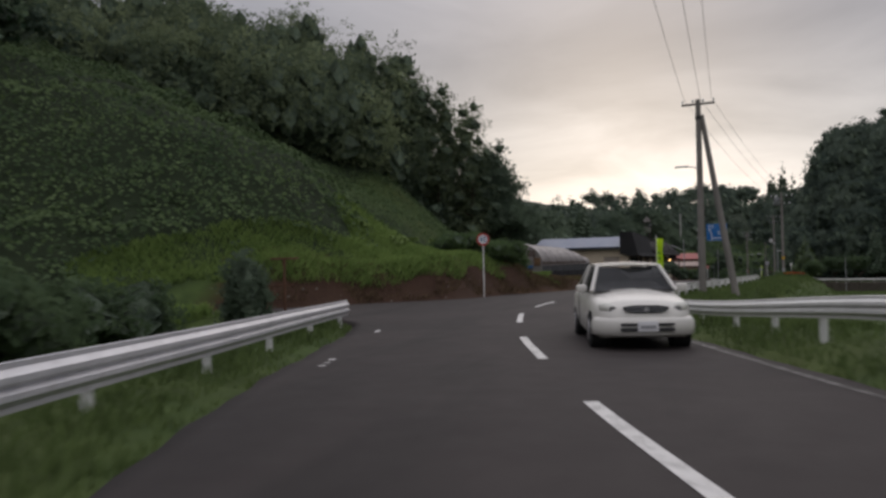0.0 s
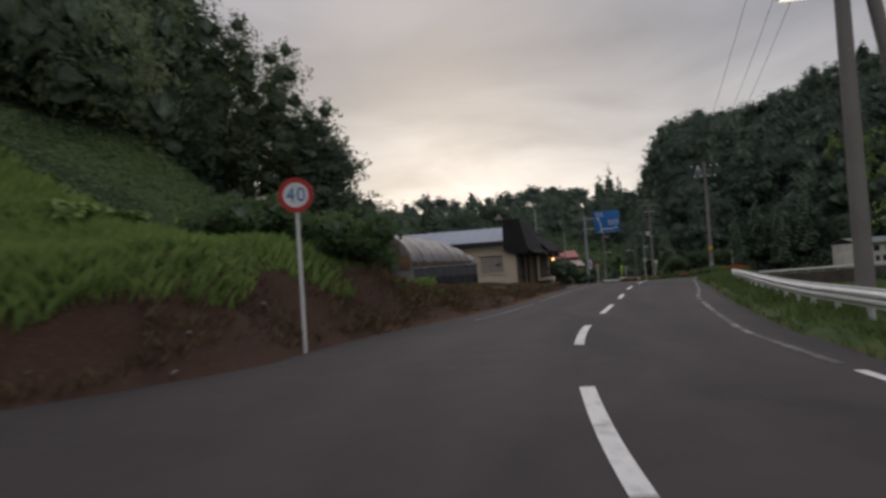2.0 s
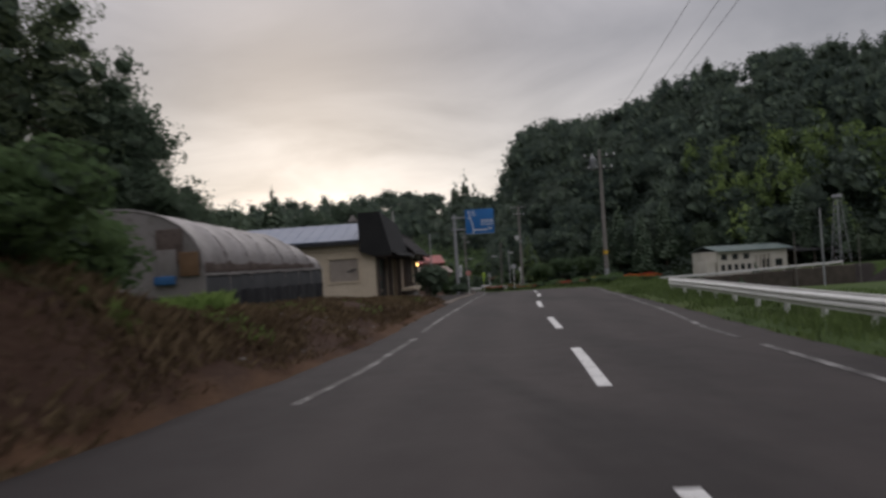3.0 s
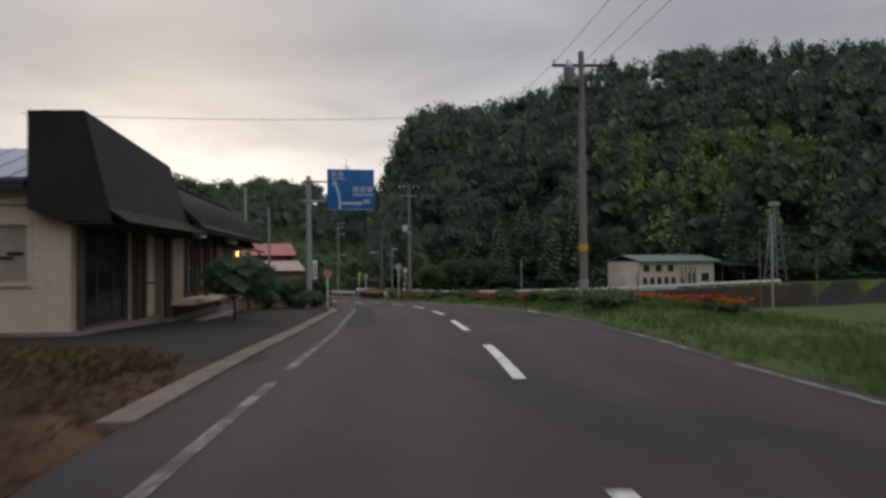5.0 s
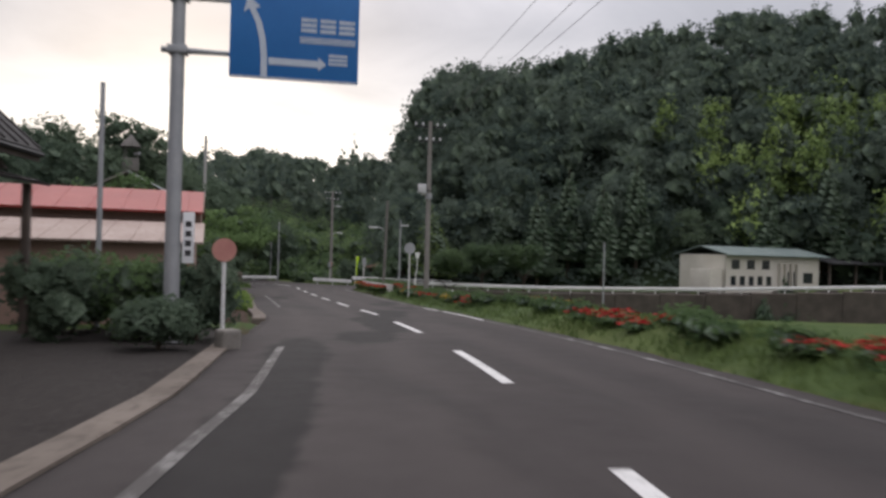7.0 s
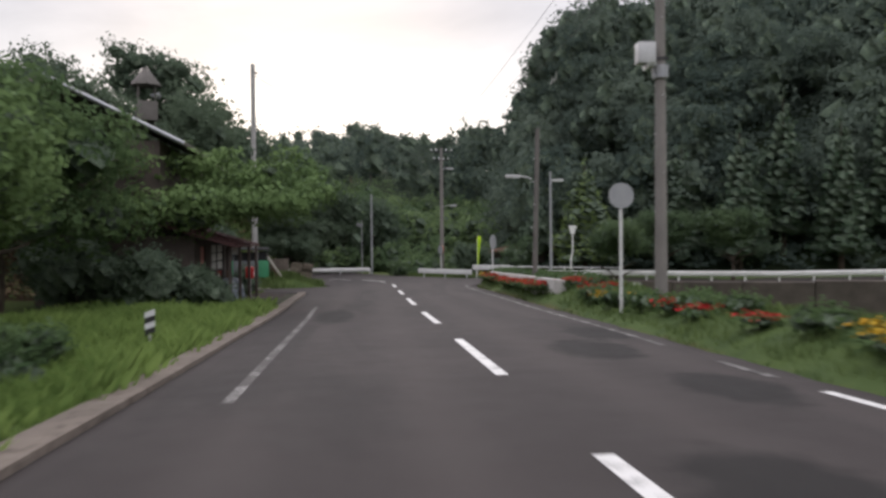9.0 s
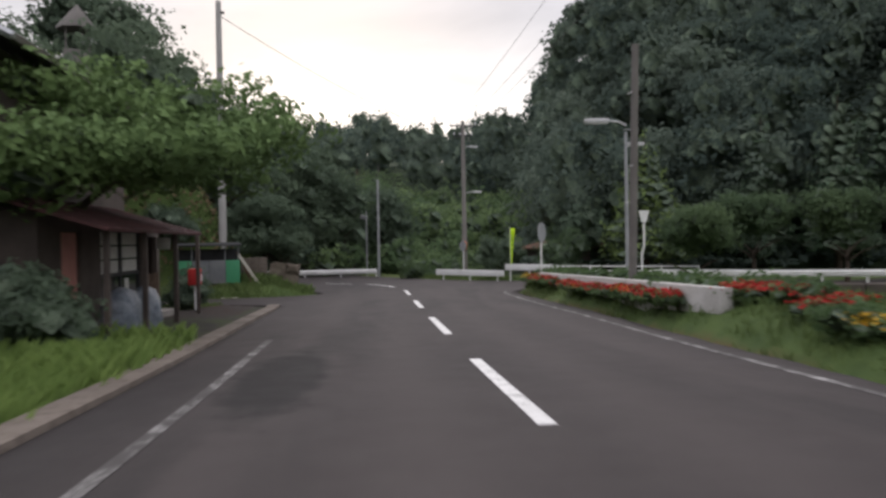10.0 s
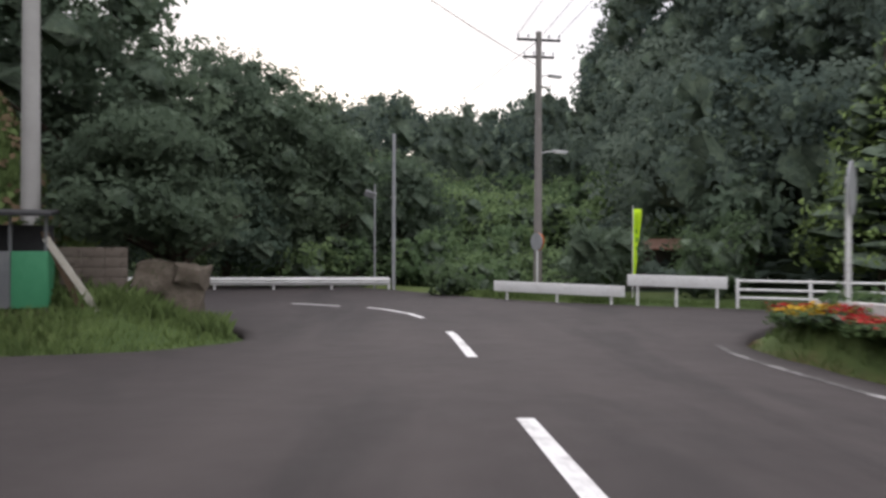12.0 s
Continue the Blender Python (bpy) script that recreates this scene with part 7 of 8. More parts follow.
# conifer green and the darker core put this wood's shade into its colour
woodland("hill_wood", "dense dark wood on the western hillside", scatter(110, -64, -30, -10, 46, west), [M["pine"], M["shaded_core"]], 300, 0.5, 0, 3.4, 8)
woodland("hill_wood", "dense dark wood behind the houses", scatter(130, -70, -16, 84, 124, lambda x, y: west(x, y) & (x > table(EDGE_W, y) - 40)), LEAF2, 360, 0.42, 0, 3.2, 8)
woodland("hill_wood", "dense dark wood above the roadside store", scatter(100, -50, -8, 124, 153, lambda x, y: west(x, y) & (x > table(EDGE_W, y) - 30)), LEAF2, 480, 0.36, 0, 2.8, 8)
# eastern hill


def east(x, y):
    s, n = lane_coords(x, y)
    return (n > 11 + 0.03 * np.maximum(s, 0)) & (x > 17 + 0.22 * (y - 156)) & (n < 105)


sp = scatter(660, 14, 190, 60, 290, lambda x, y: east(x, y) & (lane_coords(x, y)[1] < 98))
near = (lane_coords(sp[:, 0], sp[:, 1])[1] < 42) & (sp[:, 0] < 72)
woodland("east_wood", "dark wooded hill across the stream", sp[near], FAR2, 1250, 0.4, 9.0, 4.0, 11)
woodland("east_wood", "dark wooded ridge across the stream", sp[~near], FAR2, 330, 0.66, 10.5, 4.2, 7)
woodland("east_wood_edge", "leafy trees along the foot of the eastern hill", scatter(60, 18, 110, 95, 180, lambda x, y: (lane_coords(x, y)[1] > 8.5) & (lane_coords(x, y)[1] < 15 + 0.03 * lane_coords(x, y)[0]) & (lane_coords(x, y)[0] > 0) & ((x < 42) | (x > 64) | (lane_coords(x, y)[1] > 13))), LEAF2, 800, 0.36, 6.0, 2.6, 7)
woodland("bamboo_grove", "paler bamboo clump on the eastern hill", scatter(30, 58, 90, 146, 172, lambda x, y: east(x, y) & (lane_coords(x, y)[1] > 12)), [M["bamboo_light"], M["core"]], 700, 0.5, 10.5, 2.8, 7, 0.5, 1.6)
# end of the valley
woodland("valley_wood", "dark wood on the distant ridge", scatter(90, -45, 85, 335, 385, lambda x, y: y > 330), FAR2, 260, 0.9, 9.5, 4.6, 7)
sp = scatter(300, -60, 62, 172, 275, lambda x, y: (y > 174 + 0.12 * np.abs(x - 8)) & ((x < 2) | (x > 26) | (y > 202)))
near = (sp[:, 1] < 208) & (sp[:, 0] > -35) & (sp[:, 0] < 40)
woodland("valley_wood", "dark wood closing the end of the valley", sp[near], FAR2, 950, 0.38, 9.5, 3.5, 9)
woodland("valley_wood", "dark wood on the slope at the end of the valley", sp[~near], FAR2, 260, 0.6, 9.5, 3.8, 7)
woodland("valley_scrub", "vine-covered scrub at the foot of the end slope", scatter(110, -22, 30, 167.5, 188, lambda x, y: (lane_coords(x, y)[1] > 9) | (x < 14)), [M["slope_vine"], M["core"]], 450, 0.3, 2.6, 1.9, 5, 0.1, 0.8, 0.0)
woodland("valley_scrub", "vine-covered bushes climbing the end slope", scatter(70, -2, 32, 184, 206, lambda x, y: x > 0), [M["slope_vine"], M["core"]], 380, 0.38, 3.6, 2.6, 5, 0.1, 0.8, 0.0)
woodland("valley_scrub", "dark bushes beyond the bend", scatter(26, -24, 2, 167, 172, lambda x, y: x < 40), LEAF2, 900, 0.32, 5.0, 2.2, 6)


spots = scatter(46, -50, -36, 38, 54, west)
woodland("hill_wood", "dark wood along the crest of the mound", spots, LEAF2, 420, 0.44, 5.8, 2.8, 8)
# vines over the mound
def vine_cover(name, label, n, x0, x1, y0, y1, keep, leaf, mat, lump):
    p = scatter(n, x0, x1, y0, y1, keep)
    p[:, 2] += lump * np.clip(0.45 + 0.9 * wavy(p[:, 0], p[:, 1], 0.8, 4.0) * wavy(p[:, 0], p[:, 1], 2.1, 1.0), 0, 1.3) + rng.uniform(0, 0.12, n)
    e = 0.4
    slope = np.stack([-(ground_height(p[:, 0] + e, p[:, 1]) - ground_height(p[:, 0] - e, p[:, 1])) / (2 * e), -(ground_height(p[:, 0], p[:, 1] + e) - ground_height(p[:, 0], p[:, 1] - e)) / (2 * e), np.ones(n)], 1)
    v, f = leaf_arrays(p, leaf, 0.0, 0.7, 0.55, unit(slope) + rng.normal(size=(n, 3)) * 0.25)
    return tagged(new(name, mesh_from(name, v, f, mat)), label, "vines", kind="stuff")


mound = lambda x, y: (x < table(HILL_X, y) + 2.5) & (edge_l(y) - x > 4.5 + 3.5 * smooth(34, 38, y) * smooth(47, 43, y))
vine_cover("vine_cover", "kudzu-like vines over the western mound", 62000, -48, -13, -12, 46, mound, 0.25, M["mound_vine"], 1.0)
vine_cover("vine_cover", "low growth on the slope below the wood", 22000, -40, -12, 44, 84, lambda x, y: mound(x, y) & (x > table(EDGE_W, y) - 1), 0.2, M["mound_vine"], 0.25)
vine_cover("leafy_weeds", "pale leafy weeds along the foot of the mound", 1500, -24, -8, 36, 47, lambda x, y: (edge_l(y) - x > 5.0) & (edge_l(y) - x < 6.6) & (wavy(x, y, 0.7, 2.0) > 0.1), 0.28, M["bamboo_light"], 0.7)
vine_cover("vine_cover", "grassy slope behind the store", 3000, -12, 1.5, 136, 153.5, lambda x, y: (x < table(HILL_X, y) + 1) | ((y > 148.5) & (edge_l(y) - x > 2.2)), 0.2, M["grass"], 0.2)
vine_cover("vine_cover", "weedy slope behind the store", 7000, -12, 1.5, 136, 153.5, lambda x, y: (x < table(HILL_X, y) + 1) | ((y > 148.5) & (edge_l(y) - x > 2.2)), 0.2, M["dry_grass"], 0.2)


def hill_face(x, y):
    s, n = lane_coords(x, y)
    return (n > 8.5 + 0.03 * np.maximum(s, 0)) & (n < 62) & (x > 14 + 0.22 * (y - 156))


vine_cover("undergrowth", "leafy undergrowth over the eastern slope", 52000, 12, 150, 90, 240, hill_face, 0.7, M["hazed_leaf"], 1.6)
vine_cover("undergrowth", "leafy undergrowth on the end slope", 30000, -50, 40, 168, 240, lambda x, y: (y > 169 + 0.1 * np.abs(x - 8)) & (x < 20 + 0.22 * (y - 156)), 0.42, M["slope_vine"], 1.2)


def grass_patch(name, label, n, x0, x1, y0, y1, keep, h, width, mat, lean=0.35):
    p = scatter(n, x0, x1, y0, y1, keep)
    a = rng.uniform(0, 2 * math.pi, n)
    hh = h * rng.uniform(0.45, 1.25, n) * (0.75 + 0.35 * wavy(p[:, 0], p[:, 1], 0.7, 2.0))
    side = np.stack([np.cos(a), np.sin(a), 0 * a], 1) * (width * rng.uniform(0.6, 1.3, n))[:, None]
    b = rng.uniform(0, 2 * math.pi, n)
    tip = np.stack([np.cos(b) * lean, np.sin(b) * lean, np.ones(n)], 1) * hh[:, None]
    mid = np.stack([np.cos(b) * lean * 0.3, np.sin(b) * lean * 0.3, np.ones(n) * 0.62], 1) * hh[:, None]
    p[:, 2] -= 0.02
    v = np.stack([p - side, p + side, p + mid + side * 0.6, p + tip], 1).reshape(-1, 3)
    return tagged(new(name, mesh_from(name, v, np.arange(4 * n).reshape(n, 4), mat)), label, "grass", kind="stuff")


dl = lambda x, y: edge_l(y) - x
er = lambda x, y: x - edge_r(y)
grass_patch("grass", "mown grass verge below the guard rail", 20000, -14, 4, -4, 21.5, lambda x, y: (dl(x, y) > 0.12) & (dl(x, y) < 5), 0.2, 0.014, M["grass"])
grass_patch("grass", "long grass on top of the bank", 38000, -24, -7, 21.5, 49.5, lambda x, y: (dl(x, y) > 1.35 + 0.4 * wavy(x, y, 0.8) + 1.0 * smooth(41, 44, y)) & (dl(x, y) < 5.2 + 3.6 * smooth(33, 38, y)), 0.42, 0.02, M["bank_grass"], 0.6)
grass_patch("dry_weeds", "dry weeds on the bare bank", 22000, -18, -2, 25, 70, lambda x, y: (dl(x, y) > 0.4 + 0.35 * smooth(41, 46, y) + 0.4 * wavy(x, y, 0.6)) & (dl(x, y) < 3.6) & (wavy(x, y, 0.9, 5.0) > -0.35 - 0.5 * smooth(40, 46, y)), 0.24, 0.015, M["dry_grass"], 0.8)
grass_patch("grass", "low weeds before the greenhouse", 3000, -12, -3, 44, 70, lambda x, y: (dl(x, y) > 1.2 + 0.6 * wavy(x, y, 1.1)) & (dl(x, y) < 3.6) & (wavy(x, y, 0.8, 2.0) > 0.35), 0.2, 0.018, M["bank_grass"], 0.6)
grass_patch("dry_weeds", "short dry stubble along the foot of the bank", 12000, -12, -2, 38, 69, lambda x, y: (dl(x, y) > 0.1) & (dl(x, y) < 1.9) & (wavy(x, y, 0.5, 3.0) > -0.5), 0.1, 0.012, M["dry_grass"], 0.9)
grass_patch("grass", "grass verge inside the bend", 32000, -3, 9, -4, 64, lambda x, y: (er(x, y) > 0.12) & (er(x, y) < 4.4), 0.24, 0.014, M["grass"])
grass_patch("grass", "grass strip along the flower bed", 34000, 4, 18, 62, 147, lambda x, y: (er(x, y) > 0.12) & (er(x, y) < 4.0), 0.24, 0.015, M["grass"])
grass_patch("grass", "field grass beyond the verge", 20000, 4, 60, 20, 140, lambda x, y: (er(x, y) > 3.6) & (er(x, y) < 24) & (lane_coords(x, y)[1] < -0.6), 0.35, 0.04, M["grass"])
grass_patch("grass", "tall weeds beside the road", 36000, -3, 4.2, 107.5, 128, lambda x, y: (dl(x, y) > 0.2) & (dl(x, y) < 6), 0.46, 0.013, M["bank_grass"], 0.55)
grass_patch("grass", "grass around the foot of the post box", 2600, -2.5, 3.0, 137.5, 143.6, lambda x, y: (dl(x, y) > 0.12) & (x < 2.2 - 0.25 * np.abs(y - 141)) & (wavy(x, y, 0.8, 1.0) > -0.4), 0.16, 0.014, M["grass"], 0.5)
grass_patch("grass", "grass on the corner island", 7000, -4, 6, 145, 153, lambda x, y: (dl(x, y) > 0.15) & (dl(x, y) < 5), 0.25, 0.016, M["grass"])
grass_patch("grass", "long weeds round the stub wall", 2600, 1.2, 4.6, 148.0, 149.6, lambda x, y: dl(x, y) > 0.3, 0.5, 0.013, M["grass"], 0.5)
grass_patch("grass", "grass before the junction barrier", 6000, 8, 19, 153, 162, lambda x, y: (er(x, y) > 0.1) & (er(x, y) < 2.0), 0.25, 0.016, M["grass"])


def trunk_bm(h, r, limbs, spread, seed):
    rnd = random.Random(seed)
    bm = tube_bm([(0, 0, -0.2), (0.04 * h, 0.02 * h, h * 0.4), (0.02 * h, 0.05 * h, h)], [r, r * 0.8, r * 0.55], 9)
    for k in range(limbs):
        a, z = 2 * math.pi * k / limbs + rnd.uniform(-0.4, 0.4), h * rnd.uniform(0.6, 1.0)
        q = spread * rnd.uniform(0.6, 1.0)
        tube_bm([(0.03 * h, 0.03 * h, z), (math.cos(a) * q * 0.5, math.sin(a) * q * 0.5, z + 0.35 * q), (math.cos(a) * q, math.sin(a) * q, z + 0.55 * q)], [r * 0.45, r * 0.3, r * 0.12], 6, bm)
    return bm


def tree(name, label, x, y, trunk_h, r_trunk, lobes, n_leaf, leaf, mat, limbs=5, spread=1.5, category="tree", core=0.46, z=None, flat=0.0, aspect=0.55):
    z = float(ground_height(x, y)) if z is None else z
    t = thing(name, label, category, pose(x, y, z))
    part("trunk", trunk_bm(trunk_h, r_trunk, limbs, spread, int(x * 7 + y)), M["bark"], t)
    part("crown", foliage("crown", lobes, n_leaf, leaf, [mat, M["core"]], 0.15, core, aspect, flat=flat), None, t)
    return t


def ring_lobes(n, R, z, r, rz, seed):
    rnd = random.Random(seed)
    return [(R * math.sqrt(rnd.uniform(0.05, 1)) * math.cos(a), R * math.sqrt(rnd.uniform(0.05, 1)) * math.sin(a), z + rnd.uniform(-0.3, 0.5) * rz * 2, r * rnd.uniform(0.75, 1.2), rz * rnd.uniform(0.75, 1.2)) for a in (2 * math.pi * k / n + rnd.uniform(-0.3, 0.3) for k in range(n))]


def tall_lobes(h, R, n, seed, low=0.12):
    """A full crown from low * h up to h, widest at two fifths of it."""
    rnd = random.Random(seed)
    out = []
    for k in range(n):
        q = (k + 0.5) / n
        w = R * (0.62 + 0.38 * math.sin(math.pi * min(1.0, 0.15 + q * 0.75)))
        a = k * 2.4 + rnd.uniform(-0.4, 0.4)
        s = rnd.uniform(0.3, 0.7) * (1 - 0.35 * q * q)
        out.append((w * s * math.cos(a), w * s * math.sin(a), h * (low + (0.97 - low) * q) - 0.4, w * rnd.uniform(0.45, 0.66), w * rnd.uniform(0.36, 0.52)))
    return out


# overhanging tree at the corner of the wood
tree("broadleaf_tree", "dark tree with hanging branches at the edge of the wood", -18.2, 80.5, 4.0, 0.22, ring_lobes(11, 2.6, 6.2, 1.3, 1.1, 1) + [(2.0, 0.2, 6.6, 0.9, 0.6), (1.2, -0.6, 7.6, 1.0, 0.8), (1.7, 0.3, 4.6, 0.7, 0.9), (0, 0.8, 9.2, 1.5, 1.3)], 5200, 0.3, M["broadleaf"], 6, 2.4)
tree("broadleaf_tree", "tall dark tree above the wood edge", -20.5, 84, 6.0, 0.25, ring_lobes(12, 2.8, 10.5, 1.5, 1.5, 2), 5200, 0.32, M["broadleaf"], 6, 2.4)
for i, (x, y, top) in enumerate(((-21.4, 78.6, 19.6), (-19.2, 80.6, 15.2), (-24.6, 76.5, 21.0), (-26.8, 74.0, 22.6), (-29.2, 75.0, 24.0), (-32.0, 75.5, 25.0), (-21.8, 88.0, 15.5), (-23.5, 94.0, 16.5), (-20.2, 91.5, 11.5), (-23.0, 82.0, 18.5), (-17.6, 87.0, 8.0), (-18.5, 95.5, 8.5))):
    h = top - float(ground_height(x, y))
    tree("broadleaf_tree", "tall dark tree at the corner of the wood", x, y, h * 0.45, 0.24, tall_lobes(h, 3.0, 22, 80 + i, 0.12 if x > -24 else 0.3), 4800, 0.34, M["broadleaf"] if x > -20.3 else M["bamboo"], 6, 2.2, aspect=0.4)
# spreading tree beside the store
rnd = random.Random(31)
canopy = []
for k in range(46):
    a, q = k * 2.4, math.sqrt((k % 23 + 0.5) / 23)
    px, py = 4.2 * q * math.cos(a), 3.6 * q * math.sin(a)
    upper = 1.25 * math.sqrt(max(0.0, 1 - 0.8 * q * q)) if k < 23 else 0.0
    canopy.append((px, py, 3.75 + upper - 0.08 * px + rnd.uniform(-0.25, 0.25), rnd.uniform(0.75, 1.15), rnd.uniform(0.34, 0.55)))
canopy += [(4.6, 0.3, 3.7, 0.75, 0.4), (4.4, 1.4, 4.6, 0.8, 0.5), (4.2, 2.8, 4.9, 0.8, 0.5), (3.6, 2.4, 5.4, 0.8, 0.4), (1.5, 0.5, 3.6, 2.2, 0.6), (-1.0, 0, 3.6, 2.4, 0.6), (1.2, -3.2, 2.9, 1.2, 0.6), (-1.0, -3.3, 2.9, 1.3, 0.7), (2.8, -2.6, 3.1, 1.0, 0.5), (3.7, -1.4, 3.2, 0.9, 0.45), (-2.4, 1.0, 5.6, 1.5, 0.8), (-1.2, 2.4, 5.5, 1.3, 0.7), (5.0, -1.8, 3.9, 0.9, 0.45), (4.6, -2.6, 3.6, 0.9, 0.45)]
canopy += [(-3.6 + 0.85 * k, -3.5 + rnd.uniform(-0.4, 0.5), 2.85 + 0.06 * k + rnd.uniform(-0.15, 0.15), 1.0, 0.55) for k in range(10)]
tree("spreading_tree", "broad spreading tree in yellow-green leaf over the store front", 0.25, 130.6, 2.6, 0.2, canopy, 27000, 0.18, M["canopy_leaf"], 8, 3.0)
tree("broadleaf_tree", "leafy bush-like tree between the pink building and the store", 0.1, 114.9, 1.4, 0.14, ring_lobes(14, 1.5, 2.6, 0.95, 0.95, 51) + [(0.2, 0.3, 3.6, 0.9, 0.7)], 9000, 0.16, M["canopy_leaf"], 6, 1.5)
tree("broadleaf_tree", "leafy bush-like tree between the pink building and the store", -1.2, 118.6, 1.4, 0.14, ring_lobes(14, 1.7, 3.0, 1.1, 1.0, 52) + [(0.0, 0.3, 4.4, 1.0, 0.8)], 9000, 0.16, M["canopy_leaf"], 6, 1.5)
tree("broadleaf_tree", "leafy tree behind the weeds", -2.6, 123.6, 2.4, 0.2, ring_lobes(14, 2.5, 4.3, 1.25, 1.0, 4) + [(0.5, 0.5, 5.9, 1.3, 0.8), (2.2, 0.4, 4.6, 1.3, 0.9), (1.0, -0.6, 2.6, 1.7, 1.1), (2.4, 0.8, 2.6, 1.3, 1.0)], 11000, 0.2, M["shrub"], 6, 2.0)
tree("broadleaf_tree", "leafy tree behind the weeds", -7.5, 118.0, 2.2, 0.2, ring_lobes(12, 2.8, 2.8, 1.4, 1.1, 5) + [(0.0, 0.5, 4.2, 1.4, 1.0)], 8000, 0.24, M["broadleaf"], 6, 2.0)
tree("broadleaf_tree", "tall dark tree behind the store", -1.6, 140.5, 3.5, 0.22, ring_lobes(12, 2.4, 6.0, 1.4, 1.3, 6) + [(0.6, -0.4, 8.2, 1.5, 1.3), (1.8, -1.2, 7.4, 0.9, 0.8)], 9500, 0.24, M["broadleaf"], 6, 2.2)
tree("broadleaf_tree", "dark spreading tree on the corner behind a rough stub wall", 2.85, 150.7, 1.6, 0.2, [(a - 0.65, b, c, r, h) for a, b, c, r, h in ring_lobes(14, 1.9, 2.3, 0.85, 0.62, 7) + ring_lobes(9, 1.3, 3.2, 0.85, 0.6, 8)] + [(-0.5, 0.2, 3.9, 0.95, 0.55), (-2.3, 0.2, 2.2, 0.9, 0.6), (-1.3, 0.0, 3.7, 0.7, 0.5), (0.9, -0.3, 2.6, 0.6, 0.4)], 13000, 0.17, M["broadleaf"], 7, 1.7)
for i, (x, y, top) in enumerate(((2.6, 168.8, 6.3), (0.2, 169.0, 7.6), (-2.4, 168.4, 8.8), (-5.2, 169.4, 10.6), (5.2, 171.5, 4.6), (1.6, 171.6, 8.4), (-0.6, 172.4, 9.2), (3.6, 172.0, 7.0), (-8.4, 168.0, 11.5), (-12.0, 168.5, 10.0), (8.5, 173.5, 3.6))):
    h = top - float(ground_height(x, y))
    tree("broadleaf_tree", "broadleaf tree beyond the bend", x, y, h * 0.4, 0.2, tall_lobes(h, 2.6, 18, 20 + i, 0.2), 5000, 0.26, M["broadleaf"], 6, 2.0)


for i, (x, y, top) in enumerate(((-4.6, 152.0, 11.6), (-7.2, 152.4, 12.4), (-10.6, 148.5, 11.0), (-2.2, 152.9, 9.3), (-9.2, 141.2, 8.6), (-13.2, 150.0, 10.5), (-0.2, 153.0, 7.0), (-12.5, 137.5, 7.6), (-7.5, 146.0, 9.0))):
    h = top - float(ground_height(x, y))
    tree("broadleaf_tree", "tall dark broadleaf tree behind the store", x, y, h * 0.45, 0.22, tall_lobes(h, 2.9, 18, 60 + i, 0.3), 5000, 0.27, M["broadleaf"], 6, 2.2)


def conifer(x, y, h, r, label, n=2600, leaf=0.28, mat=None):
    z = float(ground_height(x, y))
    t = thing("conifer", label, "tree", pose(x, y, z))
    part("trunk", tube_bm([(0, 0, -0.3), (0, 0, h * 0.5), (0, 0, h)], [0.14 + h * 0.008, 0.1, 0.02], 8), M["bark"], t)
    lob = []
    for k in range(16):
        q = k / 15
        rr = r * (1 - q) ** 0.8 + 0.12
        for j in range(3 if q < 0.8 else 1):
            a = k * 2.4 + j * 2.1
            lob.append((rr * 0.45 * math.cos(a), rr * 0.45 * math.sin(a), h * (0.16 + 0.84 * q), rr * 0.62, h * 0.045 + 0.1))
    part("crown", foliage("crown", lob, n, leaf, [mat or M["pine"], M["core"]], 0.25, 0.7, 0.4), None, t)
    return t


conifer(22.9, 156.4, 8.4, 2.6, "young yellow-green conifer beside the stream", 4200, 0.24, M["bamboo_light"])
for x, y, top in ((46.0, 371.0, 44.2), (41.5, 372.0, 40.5), (50.5, 374.0, 40.0)):
    conifer(x, y, top - float(ground_height(x, y)), 6.2, "tall dark conifer on the far ridge", 3600, 0.75)
for k in (0, 3, 4, 6, 8):
    conifer(100.0 + 6.0 * k, 243.0 - 4.4 * k + 5 * math.sin(k * 2.3), 9.6 + 1.2 * math.sin(k * 1.7), 4.4, "dark conifer on the crest of the eastern hill", 1100, 0.6)
for s_, n_, h_ in ((11, 11, 9.5), (15, 9.5, 11), (18.5, 12, 12.5), (22, 10, 11.5), (26, 12.5, 13), (40, 12, 11), (47, 13.5, 12.5), (53, 11.5, 11.5)):
    conifer(LANE_A.x + LANE_D.x * s_ - LANE_D.y * n_, LANE_A.y + LANE_D.y * s_ + LANE_D.x * n_, h_, 2.4, "dark conifer at the foot of the eastern hill", 2400, 0.3)
conifer(-15.2, 128.0, 12.5, 3.6, "dark conifer above the western trees", 2600, 0.35)
conifer(-12.5, 133.0, 7.0, 1.8, "dark conifer above the western trees", 2000, 0.35)
conifer(53.2, 140.4, 5.0, 1.4, "young conifer before the white building", 2200, 0.24)
conifer(50.5, 139.8, 3.0, 1.1, "young conifer before the white building", 1600, 0.22)
for i, (x, y, h, r) in enumerate(((23.2, 150.6, 5.6, 1.9), (27.0, 152.0, 5.0, 2.0), (30.5, 149.5, 5.5, 2.0))):
    tree("broadleaf_tree", "yellow-green leafy tree beside the lane", x, y, 1.6, 0.14, ring_lobes(12, r * 0.7, h * 0.62, 0.95, 0.8, 40 + i), 5200, 0.22, M["kudzu"], 6, 1.6)


